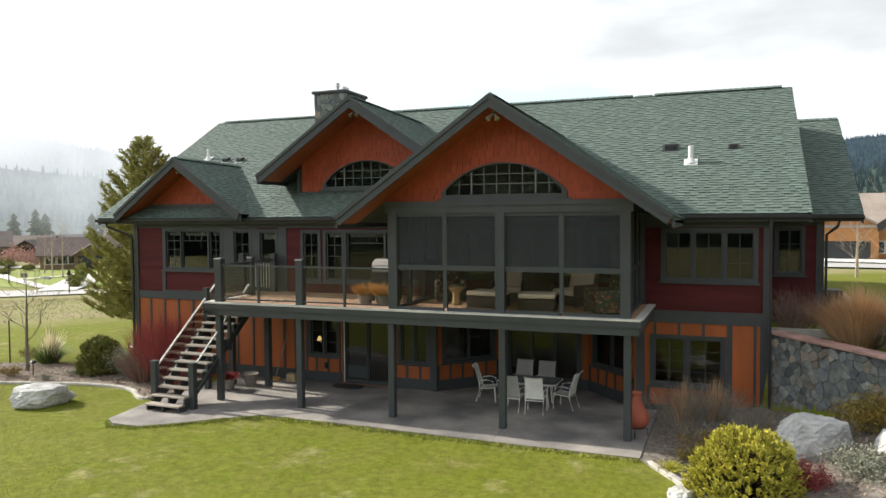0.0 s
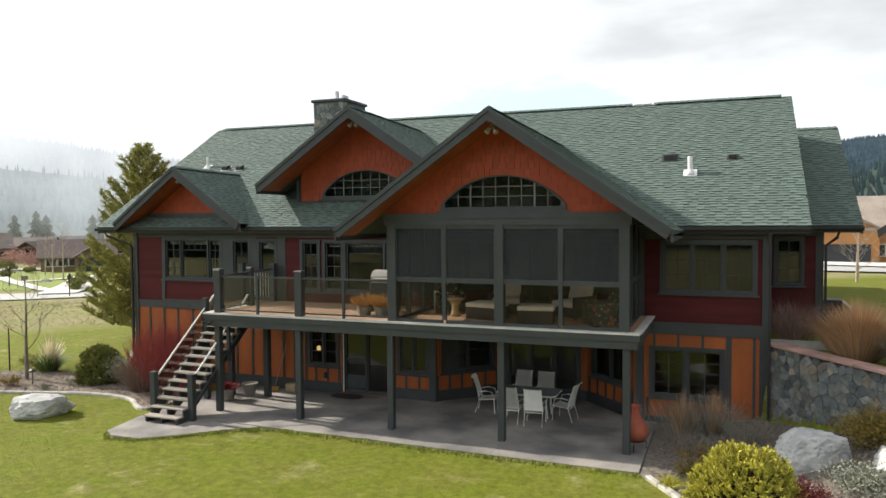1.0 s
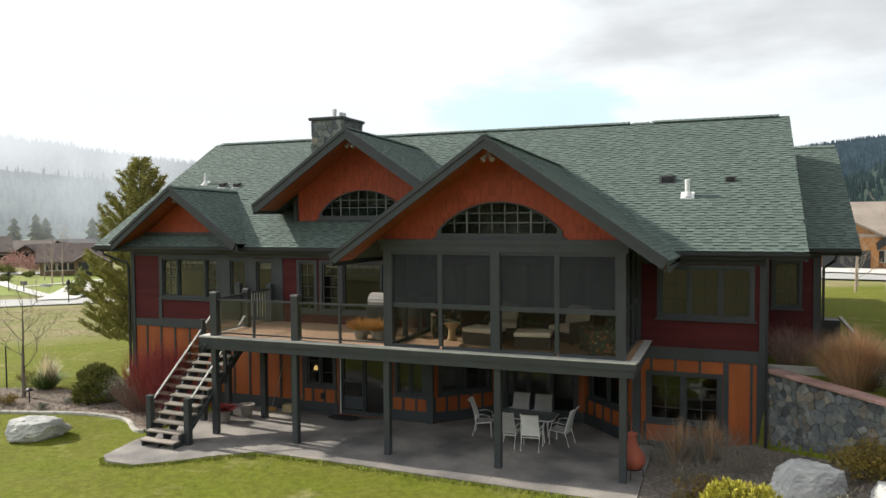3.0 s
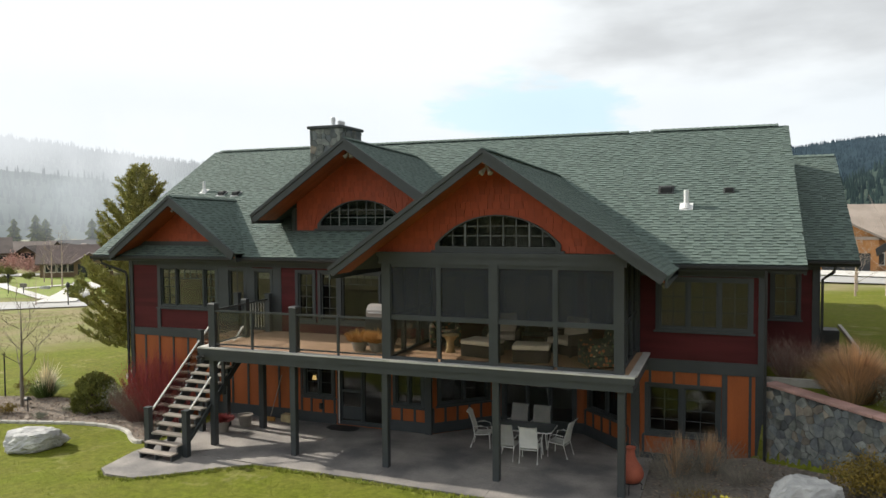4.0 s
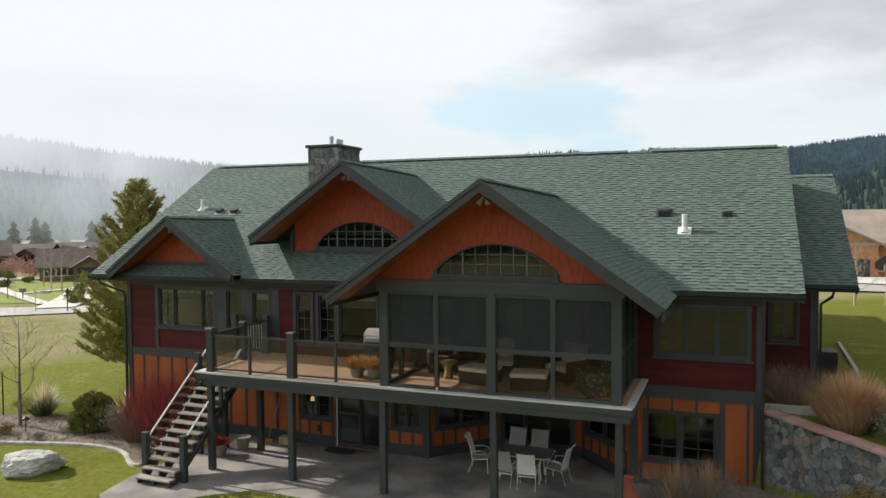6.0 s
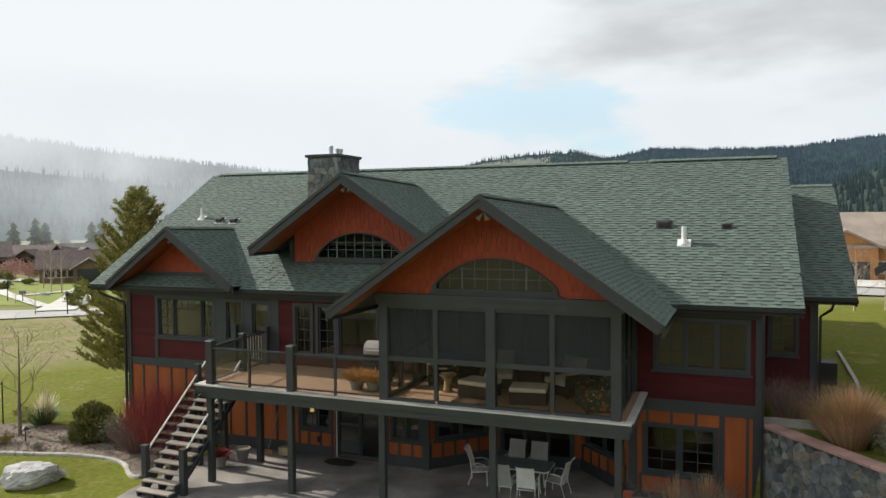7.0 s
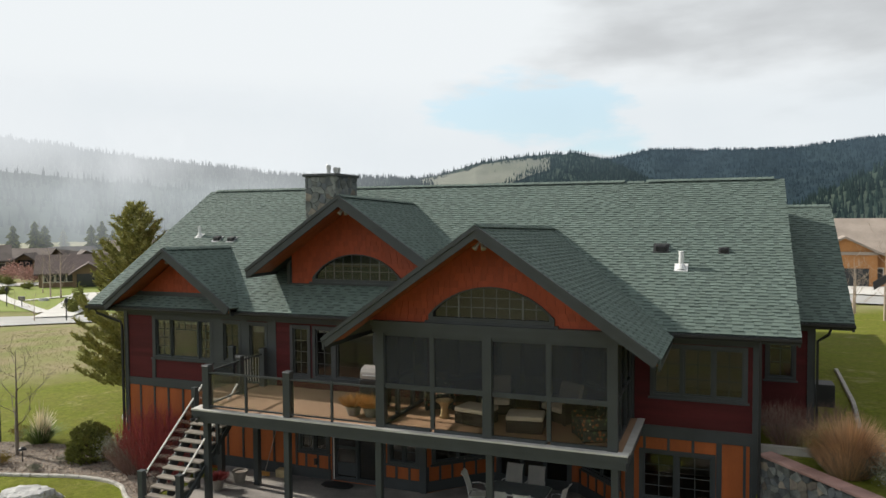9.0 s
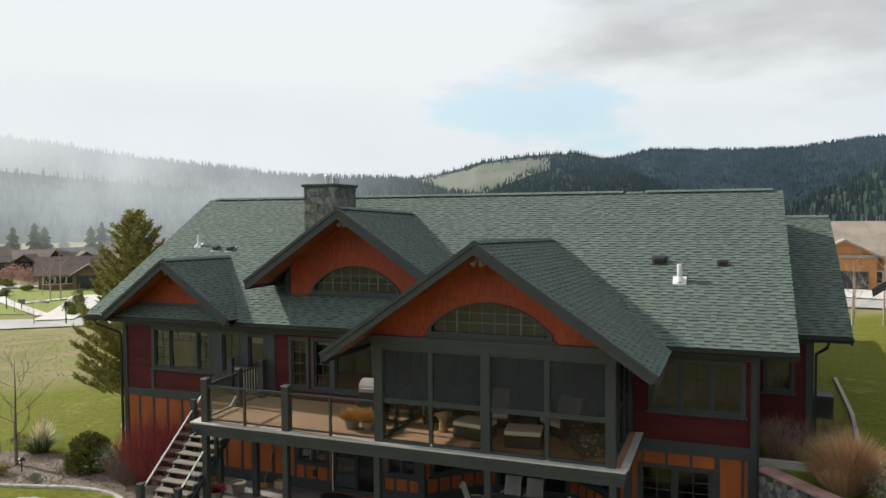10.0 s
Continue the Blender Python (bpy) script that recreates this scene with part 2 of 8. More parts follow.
def prism(bm, outline, axis, a, b):
    """An outline of (u, v) pushed from a to b along an axis: 'y' takes (x, z), 'z' takes (x, y), 'x' takes (y, z)."""
    def put(u, v, w):
        return {"y": (u, w, v), "z": (u, v, w), "x": (w, u, v)}[axis]
    p, q = [bm.verts.new(put(u, v, a)) for u, v in outline], [bm.verts.new(put(u, v, b)) for u, v in outline]
    bm.faces.new(p)
    bm.faces.new(q[::-1])
    for i in range(len(p)):
        j = (i + 1) % len(p)
        bm.faces.new((p[i], q[i], q[j], p[j]))


def link(name, bm, material, smooth=False, fix=True):
    if fix:
        bmesh.ops.recalc_face_normals(bm, faces=bm.faces)
    me = bpy.data.meshes.new(name)
    bm.to_mesh(me)
    bm.free()
    me.materials.append(material)
    if smooth:
        me.shade_smooth()
    return new(name, me)


def part(name, bm, material, parent, label="", smooth=False, fix=True):
    """One mesh under a thing or a part. Its points are in the world for a placed thing, or round the thing's own base."""
    ob = link(name, bm, material, smooth, fix)
    ob.parent = parent
    if parent.parent is None and parent.type == "EMPTY":
        ob.matrix_parent_inverse = Matrix.Translation(-parent.location)
    if label:
        tagged(ob, label)
    return ob


def thing(name, at, label, category, group="", kind=""):
    e = new(name)
    e.location = at
    e.empty_display_size = 0.3
    return tagged(e, label, category, group, kind)


def piece(name, mesh, parent, m):
    """An own object on a shared mesh, under a part that stands in world axes."""
    ob = new(name, mesh)
    ob.parent = parent
    if parent.parent is None and parent.type == "EMPTY":
        ob.matrix_parent_inverse = Matrix.Translation(-parent.location)
    ob.matrix_basis = m
    return ob


def pierced(bm, u0, u1, z0, z1, w0, w1, holes, place):
    """A wall slab in (u, z), from w0 to w1 in depth, with rectangular holes; place(u, w, z) gives the point."""
    us = sorted({u0, u1, *[min(max(h[i], u0), u1) for h in holes for i in (0, 1)]})
    zs = sorted({z0, z1, *[min(max(h[i], z0), z1) for h in holes for i in (2, 3)]})

    def solid(i, j):
        if not (0 <= i < len(us) - 1 and 0 <= j < len(zs) - 1):
            return False
        u, z = (us[i] + us[i + 1]) / 2, (zs[j] + zs[j + 1]) / 2
        return not any(h[0] < u < h[1] and h[2] < z < h[3] for h in holes)
    cache = {}

    def v(i, j, w):
        if (i, j, w) not in cache:
            cache[i, j, w] = bm.verts.new(place(us[i], w, zs[j]))
        return cache[i, j, w]
    for i in range(len(us) - 1):
        for j in range(len(zs) - 1):
            if not solid(i, j):
                continue
            for w in (w0, w1):
                bm.faces.new((v(i, j, w), v(i + 1, j, w), v(i + 1, j + 1, w), v(i, j + 1, w)))
            for di, dj, a, b in ((-1, 0, (i, j), (i, j + 1)), (1, 0, (i + 1, j), (i + 1, j + 1)), (0, -1, (i, j), (i + 1, j)), (0, 1, (i, j + 1), (i + 1, j + 1))):
                if not solid(i + di, j + dj):
                    bm.faces.new((v(*a, w0), v(*b, w0), v(*b, w1), v(*a, w1)))


def smooth01(a, b, x):
    t = min(1.0, max(0.0, (x - a) / (b - a)))
    return t * t * (3 - 2 * t)


# ---- ground ----
def height(x, y):
    """The ground's height: lawn below, a bank held by the stone wall at the house's corner, fields falling away behind."""
    low = -0.06 - 0.22 * smooth01(-12.5, -17, x) + 0.19 * max(0.0, min(x - 0.9, 6.0)) * smooth01(9, 13, y)
    d = math.hypot(x + 8, y - 20)
    low -= 2.9 * smooth01(26, 82, d)
    s = ((x - 2.95) + (y - 20.45)) / math.sqrt(2)
    m = smooth01(0.08, 0.3, s) * smooth01(2.72, 2.94, x)
    e = math.hypot(x - 4, y - 24)
    up = 2.15 - 1.5 * smooth01(7, 45, e) - 2.4 * smooth01(45, 130, e)
    if x < 2.7 and y > 20.8:
        low = min(low, -0.3) if x > -18.4 and y < 34 else low
    return low * (1 - m) + up * m + 0.02 * noise.noise((x * 0.7, y * 0.7, 0)) * (1 - m)


def ground_mat():
    m = mat("lawn_and_field", (0.140, 0.166, 0.018), 0.95, 0.30, 0.9, 22, 0.5, second=(0.165, 0.162, 0.034), spec=0.1)
    nt = m.node_tree
    hsv = nt.nodes["Hue/Saturation/Value"] if "Hue/Saturation/Value" in nt.nodes else [n for n in nt.nodes if n.bl_idname == "ShaderNodeHueSaturation"][0]
    b = nt.nodes["Principled BSDF"]
    co = [n for n in nt.nodes if n.bl_idname == "ShaderNodeTexCoord"][0]
    sp = nt.nodes.new("ShaderNodeSeparateXYZ")
    nt.links.new(co.outputs["Object"], sp.inputs[0])
    wob = nt.nodes.new("ShaderNodeTexNoise")
    wob.inputs["Scale"].default_value, wob.inputs["Detail"].default_value = 0.12, 4
    nt.links.new(co.outputs["Object"], wob.inputs["Vector"])

    def op(kind, a, c):
        n = nt.nodes.new("ShaderNodeMath")
        n.operation = kind
        for i, v in enumerate((a, c)):
            if isinstance(v, (int, float)):
                n.inputs[i].default_value = v
            else:
                nt.links.new(v, n.inputs[i])
        return n.outputs[0]
    # dry meadow starts beyond the mown lawn, to the north-west
    reach = op("ADD", op("ADD", op("MULTIPLY", sp.outputs["X"], -0.8), sp.outputs["Y"]), op("MULTIPLY", op("SUBTRACT", wob.outputs[0], 0.5), 10.0))
    # and again on unseen ground in front, added to dull the windows' green reflections
    reach = op("MAXIMUM", reach, op("ADD", op("MULTIPLY", sp.outputs["Y"], -3.0), 78.0))
    mr = nt.nodes.new("ShaderNodeMapRange")
    mr.inputs["From Min"].default_value, mr.inputs["From Max"].default_value = 54.0, 60.0
    nt.links.new(reach, mr.inputs["Value"])
    dry = nt.nodes.new("ShaderNodeTexNoise")
    dry.inputs["Scale"].default_value, dry.inputs["Detail"].default_value = 0.25, 8
    nt.links.new(co.outputs["Object"], dry.inputs["Vector"])
    dc = nt.nodes.new("ShaderNodeMix")
    dc.data_type = "RGBA"
    dc.inputs["A"].default_value, dc.inputs["B"].default_value = (0.26, 0.225, 0.125, 1), (0.20, 0.21, 0.075, 1)
    dm = nt.nodes.new("ShaderNodeMapRange")
    dm.inputs["From Min"].default_value, dm.inputs["From Max"].default_value = 0.42, 0.6
    nt.links.new(dry.outputs[0], dm.inputs["Value"])
    nt.links.new(dm.outputs[0], dc.inputs["Factor"])
    mx = nt.nodes.new("ShaderNodeMix")
    mx.data_type = "RGBA"
    nt.links.new(mr.outputs[0], mx.inputs["Factor"])
    # thin straw-coloured patches and a finer mottling in the mown grass
    pn = nt.nodes.new("ShaderNodeTexNoise")
    pn.inputs["Scale"].default_value, pn.inputs["Detail"].default_value, pn.inputs["Roughness"].default_value = 0.6, 10, 0.7
    nt.links.new(co.outputs["Object"], pn.inputs["Vector"])
    pm = nt.nodes.new("ShaderNodeMapRange")
    pm.inputs["From Min"].default_value, pm.inputs["From Max"].default_value, pm.inputs["To Max"].default_value = 0.56, 0.74, 0.75
    nt.links.new(pn.outputs[0], pm.inputs["Value"])
    st = nt.nodes.new("ShaderNodeMix")
    st.data_type = "RGBA"
    st.inputs["B"].default_value = (0.36, 0.32, 0.17, 1)
    nt.links.new(pm.outputs[0], st.inputs["Factor"])
    nt.links.new(hsv.outputs[0], st.inputs["A"])
    fn = nt.nodes.new("ShaderNodeTexNoise")
    fn.inputs["Scale"].default_value, fn.inputs["Detail"].default_value, fn.inputs["Roughness"].default_value = 5.0, 8, 0.75
    nt.links.new(co.outputs["Object"], fn.inputs["Vector"])
    fm = nt.nodes.new("ShaderNodeMapRange")
    fm.inputs["From Min"].default_value, fm.inputs["From Max"].default_value = 0.3, 0.7
    fm.inputs["To Min"].default_value, fm.inputs["To Max"].default_value = 0.60, 1.30
    nt.links.new(fn.outputs[0], fm.inputs["Value"])
    h2 = nt.nodes.new("ShaderNodeHueSaturation")
    nt.links.new(fm.outputs[0], h2.inputs["Value"])
    nt.links.new(st.outputs["Result"], h2.inputs["Color"])
    nt.links.new(h2.outputs[0], mx.inputs["A"])
    nt.links.new(dc.outputs["Result"], mx.inputs["B"])
    nt.links.new(mx.outputs["Result"], b.inputs["Base Color"])
    return m


LAWN = ground_mat()
MULCH = mat("bark_mulch", (0.17, 0.14, 0.115), 0.95, 0.5, 9.0, 60, 1.0, second=(0.28, 0.24, 0.20))
DARKMULCH = mat("dark_mulch", (0.145, 0.13, 0.112), 0.95, 0.5, 9.0, 60, 1.0, second=(0.25, 0.22, 0.19))
ASPHALT = mat("pale_road", (0.42, 0.42, 0.41), 0.9, 0.15, 0.3, 20, 0.1)
KERB = mat("concrete_edging", (0.48, 0.46, 0.42), 0.85, 0.25, 3, 40, 0.3, piece=0.12)


def steps(lo, hi, a, b, fine, grow):
    out, x = [], a
    while x <= b:
        out.append(x)
        x += fine
    g, x = fine, a
    while x > lo:
        g *= grow
        x -= g
        out.append(x)
    g, x = fine, b
    while x < hi:
        g *= grow
        x += g
        out.append(x)
    return sorted(out)


def sheet(name, xs, ys, zf, material, flat=False):
    verts = [(x, y, zf(x, y)) for y in ys for x in xs]
    n = len(xs)
    faces = [(j * n + i, j * n + i + 1, (j + 1) * n + i + 1, (j + 1) * n + i) for j in range(len(ys) - 1) for i in range(n - 1)]
    me = bpy.data.meshes.new(name)
    me.from_pydata(verts, [], faces)
    me.materials.append(material)
    me.shade_smooth()
    return new(name, me)


tagged(sheet("ground", steps(-4500, 4500, -26, 9, 0.22, 1.16), steps(-4500, 4500, 8, 24, 0.22, 1.16), height, LAWN), "mown green lawn running out into dry meadow", "ground", kind="structure")


def inside(poly, x, y):
    c = False
    for i in range(len(poly)):
        (x0, y0), (x1, y1) = poly[i - 1], poly[i]
        if (y0 > y) != (y1 > y) and x < (x1 - x0) * (y - y0) / (y1 - y0) + x0:
            c = not c
    return c


def rounded(poly, rounds=2):
    """Corner-cutting, to turn a rough outline into a soft curve."""
    for _ in range(rounds):
        out = []
        for i in range(len(poly)):
            a, b = Vector(poly[i]), Vector(poly[(i + 1) % len(poly)])
            out += [tuple(a * 0.75 + b * 0.25), tuple(a * 0.25 + b * 0.75)]
        poly = out
    return poly


def bed(name, poly, lift, material, label):
    """A planted bed: a fine sheet draped a little over the ground, with a rough surface."""
    bm = bmesh.new()
    bm.faces.new([bm.verts.new((x, y, 0)) for x, y in poly])
    bmesh.ops.triangulate(bm, faces=bm.faces)
    for _ in range(4):
        bmesh.ops.subdivide_edges(bm, edges=[e for e in bm.edges if e.calc_length() > 0.35], cuts=1, use_grid_fill=False)
        bmesh.ops.triangulate(bm, faces=bm.faces)
    for v in bm.verts:
        v.co.z = height(v.co.x, v.co.y) + lift + 0.03 * noise.noise((v.co.x * 3, v.co.y * 3, 2))
    return tagged(link(name, bm, material, smooth=True), label, "bed", kind="structure")


BED_L = rounded([(-14.9, 17.2), (-14.6, 18.0), (-15.0, 20.8), (-18.4, 20.9), (-21.5, 21.2), (-24.2, 20.9), (-27.5, 19.2), (-27.0, 16.8), (-23.5, 17.3), (-20.5, 18.0), (-18.2, 18.7), (-16.6, 18.5), (-15.6, 17.6)])
BED_R = [(0.15, 16.2), (0.15, 20.8), (2.8, 20.66), (2.84, 20.42), (7.9, 15.36), (8.0, 9.0), (3.2, 9.5), (2.0, 12.2), (1.35, 14.2), (0.9, 15.2)]
BED_B = rounded([(-23.2, 24.8), (-24.3, 27.8), (-21.8, 30.5), (-18.4, 31.0), (-18.4, 25.4), (-21.0, 24.2)])
bed("bed_left", BED_L, 0.03, MULCH, "brown bark mulch bed with edging beside the lawn")
bed("bed_right", BED_R, 0.03, DARKMULCH, "bark mulch bed on a bank below the stone wall")
bed("bed_back", BED_B, 0.03, MULCH, "round bark mulch bed under the pine")


def edging(name, line, label):
    """A kerb of short concrete blocks along a line."""
    t = thing(name, (*line[0], height(*line[0])), label, "edging", kind="structure")
    pts = [Vector((x, y, 0)) for x, y in line]
    carry = []
    for a, b in zip(pts, pts[1:]):
        n = max(1, round((b - a).length / 0.45))
        carry += [a.lerp(b, i / n) for i in range(n)]
    carry.append(pts[-1])
    for a, b in zip(carry, carry[1:]):
        bm = bmesh.new()
        za, zb = height(a.x, a.y), height(b.x, b.y)
        d = (b - a).normalized() * 0.006
        beam(bm, a + d + Vector((0, 0, za + 0.02)), b - d + Vector((0, 0, zb + 0.02)), 0.14, 0.15)
        bmesh.ops.bevel(bm, geom=[e for e in bm.edges], offset=0.02, segments=1, affect="EDGES")
        part("block", bm, KERB, t)
    return t


edging("edging_left", [p for p in BED_L if p[1] < 19.0 and p[0] < -14.8][::1], "pale concrete block edging round the mulch bed")
edging("edging_right", [(0.35, 16.1), (0.95, 15.25), (1.4, 14.25), (2.05, 12.2)], "pale concrete mow strip along the bank bed")
edging("edging_back", [p for p in BED_B if p[0] < -20.5], "pale concrete edging round the pine's bed")


# ---- distance ----
def polar(az, r):
    return math.sin(radians(az)) * r, math.cos(radians(az)) * r


def interp(prof, a):
    return float(np.interp(a, [p[0] for p in prof], [p[1] for p in prof]))


FOREST = mat("far_forest", (0.030, 0.045, 0.036), 0.95, 0.5, 0.03, 0.4, 0.0, second=(0.055, 0.072, 0.055), spec=0.0)
# forest colour shifted to blue, with the far ridge's haze painted in
FORESTHAZE = mat("far_forest_haze_tint", (0.020, 0.034, 0.044), 0.95, 0.4, 0.01, 0.2, 0.0, second=(0.032, 0.05, 0.058), spec=0.0)
MEADOW = mat("hill_meadow", (0.20, 0.205, 0.17), 0.95, 0.3, 0.01, 0.2, 0.0, second=(0.14, 0.15, 0.115), spec=0.0)
CONIFER = mat("far_conifers", (0.024, 0.040, 0.033), 0.95, 0.3, 0.05, 0.5, 0.0, piece=0.2, spec=0.0)


def hill(name, prof, r0, r1, material, label, rough=0.05, seed=0.0, rows=14, step=0.5):
    """A hill as seen all round: crest heights over the bearing, rising from r0 to r1."""
    a0, a1 = prof[0][0], prof[-1][0]
    n = int((a1 - a0) / step) + 1
    verts, faces = [], []
    for j in range(rows + 2):
        f = min(1.0, j / rows)
        for i in range(n):
            az = a0 + (a1 - a0) * i / (n - 1)
            r = r0 + (r1 - r0) * (f if j <= rows else 1.35)
            top = math.tan(radians(interp(prof, az))) * r1
            z = -4 + (top + 4) * (f ** 1.15) * (1 + rough * noise.noise((az * 0.25 + seed, f * 3, seed)) * (1 - f))
            if j > rows:
                z = -4
            z += top * 0.035 * noise.noise((az * 0.8, f * 6, seed + 5))
            x, y = polar(az, r)
            verts.append((x, y, z))
    for j in range(rows + 1):
        for i in range(n - 1):
            faces.append((j * n + i, j * n + i + 1, (j + 1) * n + i + 1, (j + 1) * n + i))
    me = bpy.data.meshes.new(name)
    me.from_pydata(verts, [], faces)
    me.materials.append(material)
    me.shade_smooth()
    tagged(new(name, me), label, "hill", kind="structure")

    def at(az, f):
        i, j = (az - a0) / (a1 - a0) * (n - 1), f * rows
        i0, j0 = min(int(i), n - 2), min(int(j), rows - 1)
        p = [Vector(verts[(j0 + b) * n + i0 + a]) for b in (0, 1) for a in (0, 1)]
        return p[0].lerp(p[1], i - i0).lerp(p[2].lerp(p[3], i - i0), j - j0)
    return at


def conifers(name, places, material, label, tall=(10, 18), sides=5, tiers=2):
    """Many small far conifers as one mesh: stacked ragged cones."""
    verts, faces = [], []
    for p in places:
        h = random.uniform(*tall)
        w = h * random.uniform(0.16, 0.24)
        for k in range(tiers):
            z0, z1 = h * k * 0.38, h * (1 if k == tiers - 1 else k * 0.38 + 0.62)
            r = w * (1 - 0.45 * k / max(1, tiers - 1)) if tiers > 1 else w
            b = len(verts)
            ph = random.random() * 6
            for s in range(sides):
                q = r * random.uniform(0.7, 1.2)
                verts.append((p.x + q * math.cos(ph + s * 2 * math.pi / sides), p.y + q * math.sin(ph + s * 2 * math.pi / sides), p.z + z0 - 0.5))
            verts.append((p.x, p.y, p.z + z1))
            faces += [(b + s, b + (s + 1) % sides, b + sides) for s in range(sides)]
    me = bpy.data.meshes.new(name)
    me.from_pydata(verts, [], faces)
    me.materials.append(material)
    return tagged(new(name, me), label, "trees", kind="stuff")


left_hill = hill("hill_left", [(-140, 5), (-100, 8), (-75, 7.6), (-60, 6.9), (-52, 5.9), (-45, 5.0), (-38, 4.2), (-32, 3.55), (-25, 3.4), (-20, 2.4), (-14, 1.0)], 420, 1150, FOREST, "forested valley side fading into mist")
mid_hill = hill("hill_middle", [(-34, 1.0), (-28, 2.9), (-24, 3.2), (-21.5, 3.5), (-18.5, 4.4), (-15.5, 4.85), (-11, 5.1), (-8.5, 4.45), (-6, 3.2), (-2, 1.2)], 900, 1700, FOREST, "wooded hill with an open grassy slope", seed=3)
right_hill = hill("hill_right", [(-16, 2.2), (-10, 4.3), (-7.6, 4.65), (-5, 5.1), (0, 4.85), (4.8, 4.85), (7, 5.15), (10, 5.35), (20, 6.5), (40, 7.5), (70, 8)], 1500, 2600, FORESTHAZE, "forested mountain ridge with distance haze in its dark blue colour", seed=7)
near_hill = hill("hill_near", [(0.5, 0.2), (3.5, 0.6), (6, 2.0), (10, 3.9), (16, 5.0), (30, 6.5), (60, 7)], 420, 760, FOREST, "near forested slope with dark conifers", seed=11)
back_hill = hill("hill_behind", [(60, 7), (90, 7), (130, 8), (180, 9), (225, 8), (240, 6)], 150, 420, FOREST, "wooded slope across the garden", seed=15, step=2)
random.seed(4)
conifers("forest_left", [left_hill(random.uniform(-100, -15), random.random() ** 0.6) for _ in range(8000)] + [left_hill(random.uniform(-62, -22), random.uniform(0.93, 1)) for _ in range(500)], CONIFER, "dense dark conifers on the misty hillside", (5, 10))
spots = []
while len(spots) < 5200:
    a, f = random.uniform(-25, -3), random.random()
    p = mid_hill(a, f)
    # an open grassy slope below the wooded crest, closed in by forest on both sides
    foot = 0.26 + 0.062 * (a + 21.0)
    wob = 0.05 * noise.noise((a * 0.9, f * 7.0, 3.3))
    clear = smooth01(-23.5, -21.5, a) * (1 - smooth01(-13.8, -12.6, a)) * smooth01(foot - 0.05, foot + 0.05, f + wob) * (1 - smooth01(0.84, 0.90, f + wob))
    if random.random() > clear * 0.99:
        spots.append(p)
verts, faces = [], []
for i in range(61):
    a = -22.8 + 10.0 * i / 60
    lo = max(0.2, 0.20 + 0.062 * (a + 21.0))
    for k in range(9):
        verts.append(mid_hill(a, lo + (0.92 - lo) * k / 8) + Vector((-0.8, -4.0, 2.5)))
for i in range(60):
    faces += [(i * 9 + k, (i + 1) * 9 + k, (i + 1) * 9 + k + 1, i * 9 + k + 1) for k in range(8)]
me = bpy.data.meshes.new("grass_slope")
me.from_pydata(verts, [], faces)
me.materials.append(MEADOW)
me.shade_smooth()
tagged(new("grass_slope", me), "pale dry grass slope on the wooded hill", "hill", kind="structure")
conifers("forest_middle", spots, CONIFER, "conifers scattered over the grassy hill", (7, 13))
conifers("forest_right", [right_hill(random.uniform(-12, 30), random.random() ** 0.5) for _ in range(8000)] + [right_hill(random.uniform(-9, 12), random.uniform(0.97, 1)) for _ in range(500)], FORESTHAZE, "unbroken conifer forest on the far ridge", (8, 13), 4, 1)
conifers("forest_near", [near_hill(random.uniform(2, 40), random.random() ** 0.7) for _ in range(2600)], CONIFER, "conifers on the near slope", (5, 10))
conifers("forest_behind", [back_hill(random.uniform(70, 235), random.random()) for _ in range(1500)], CONIFER, "conifers across the garden", (8, 15), 5, 1)


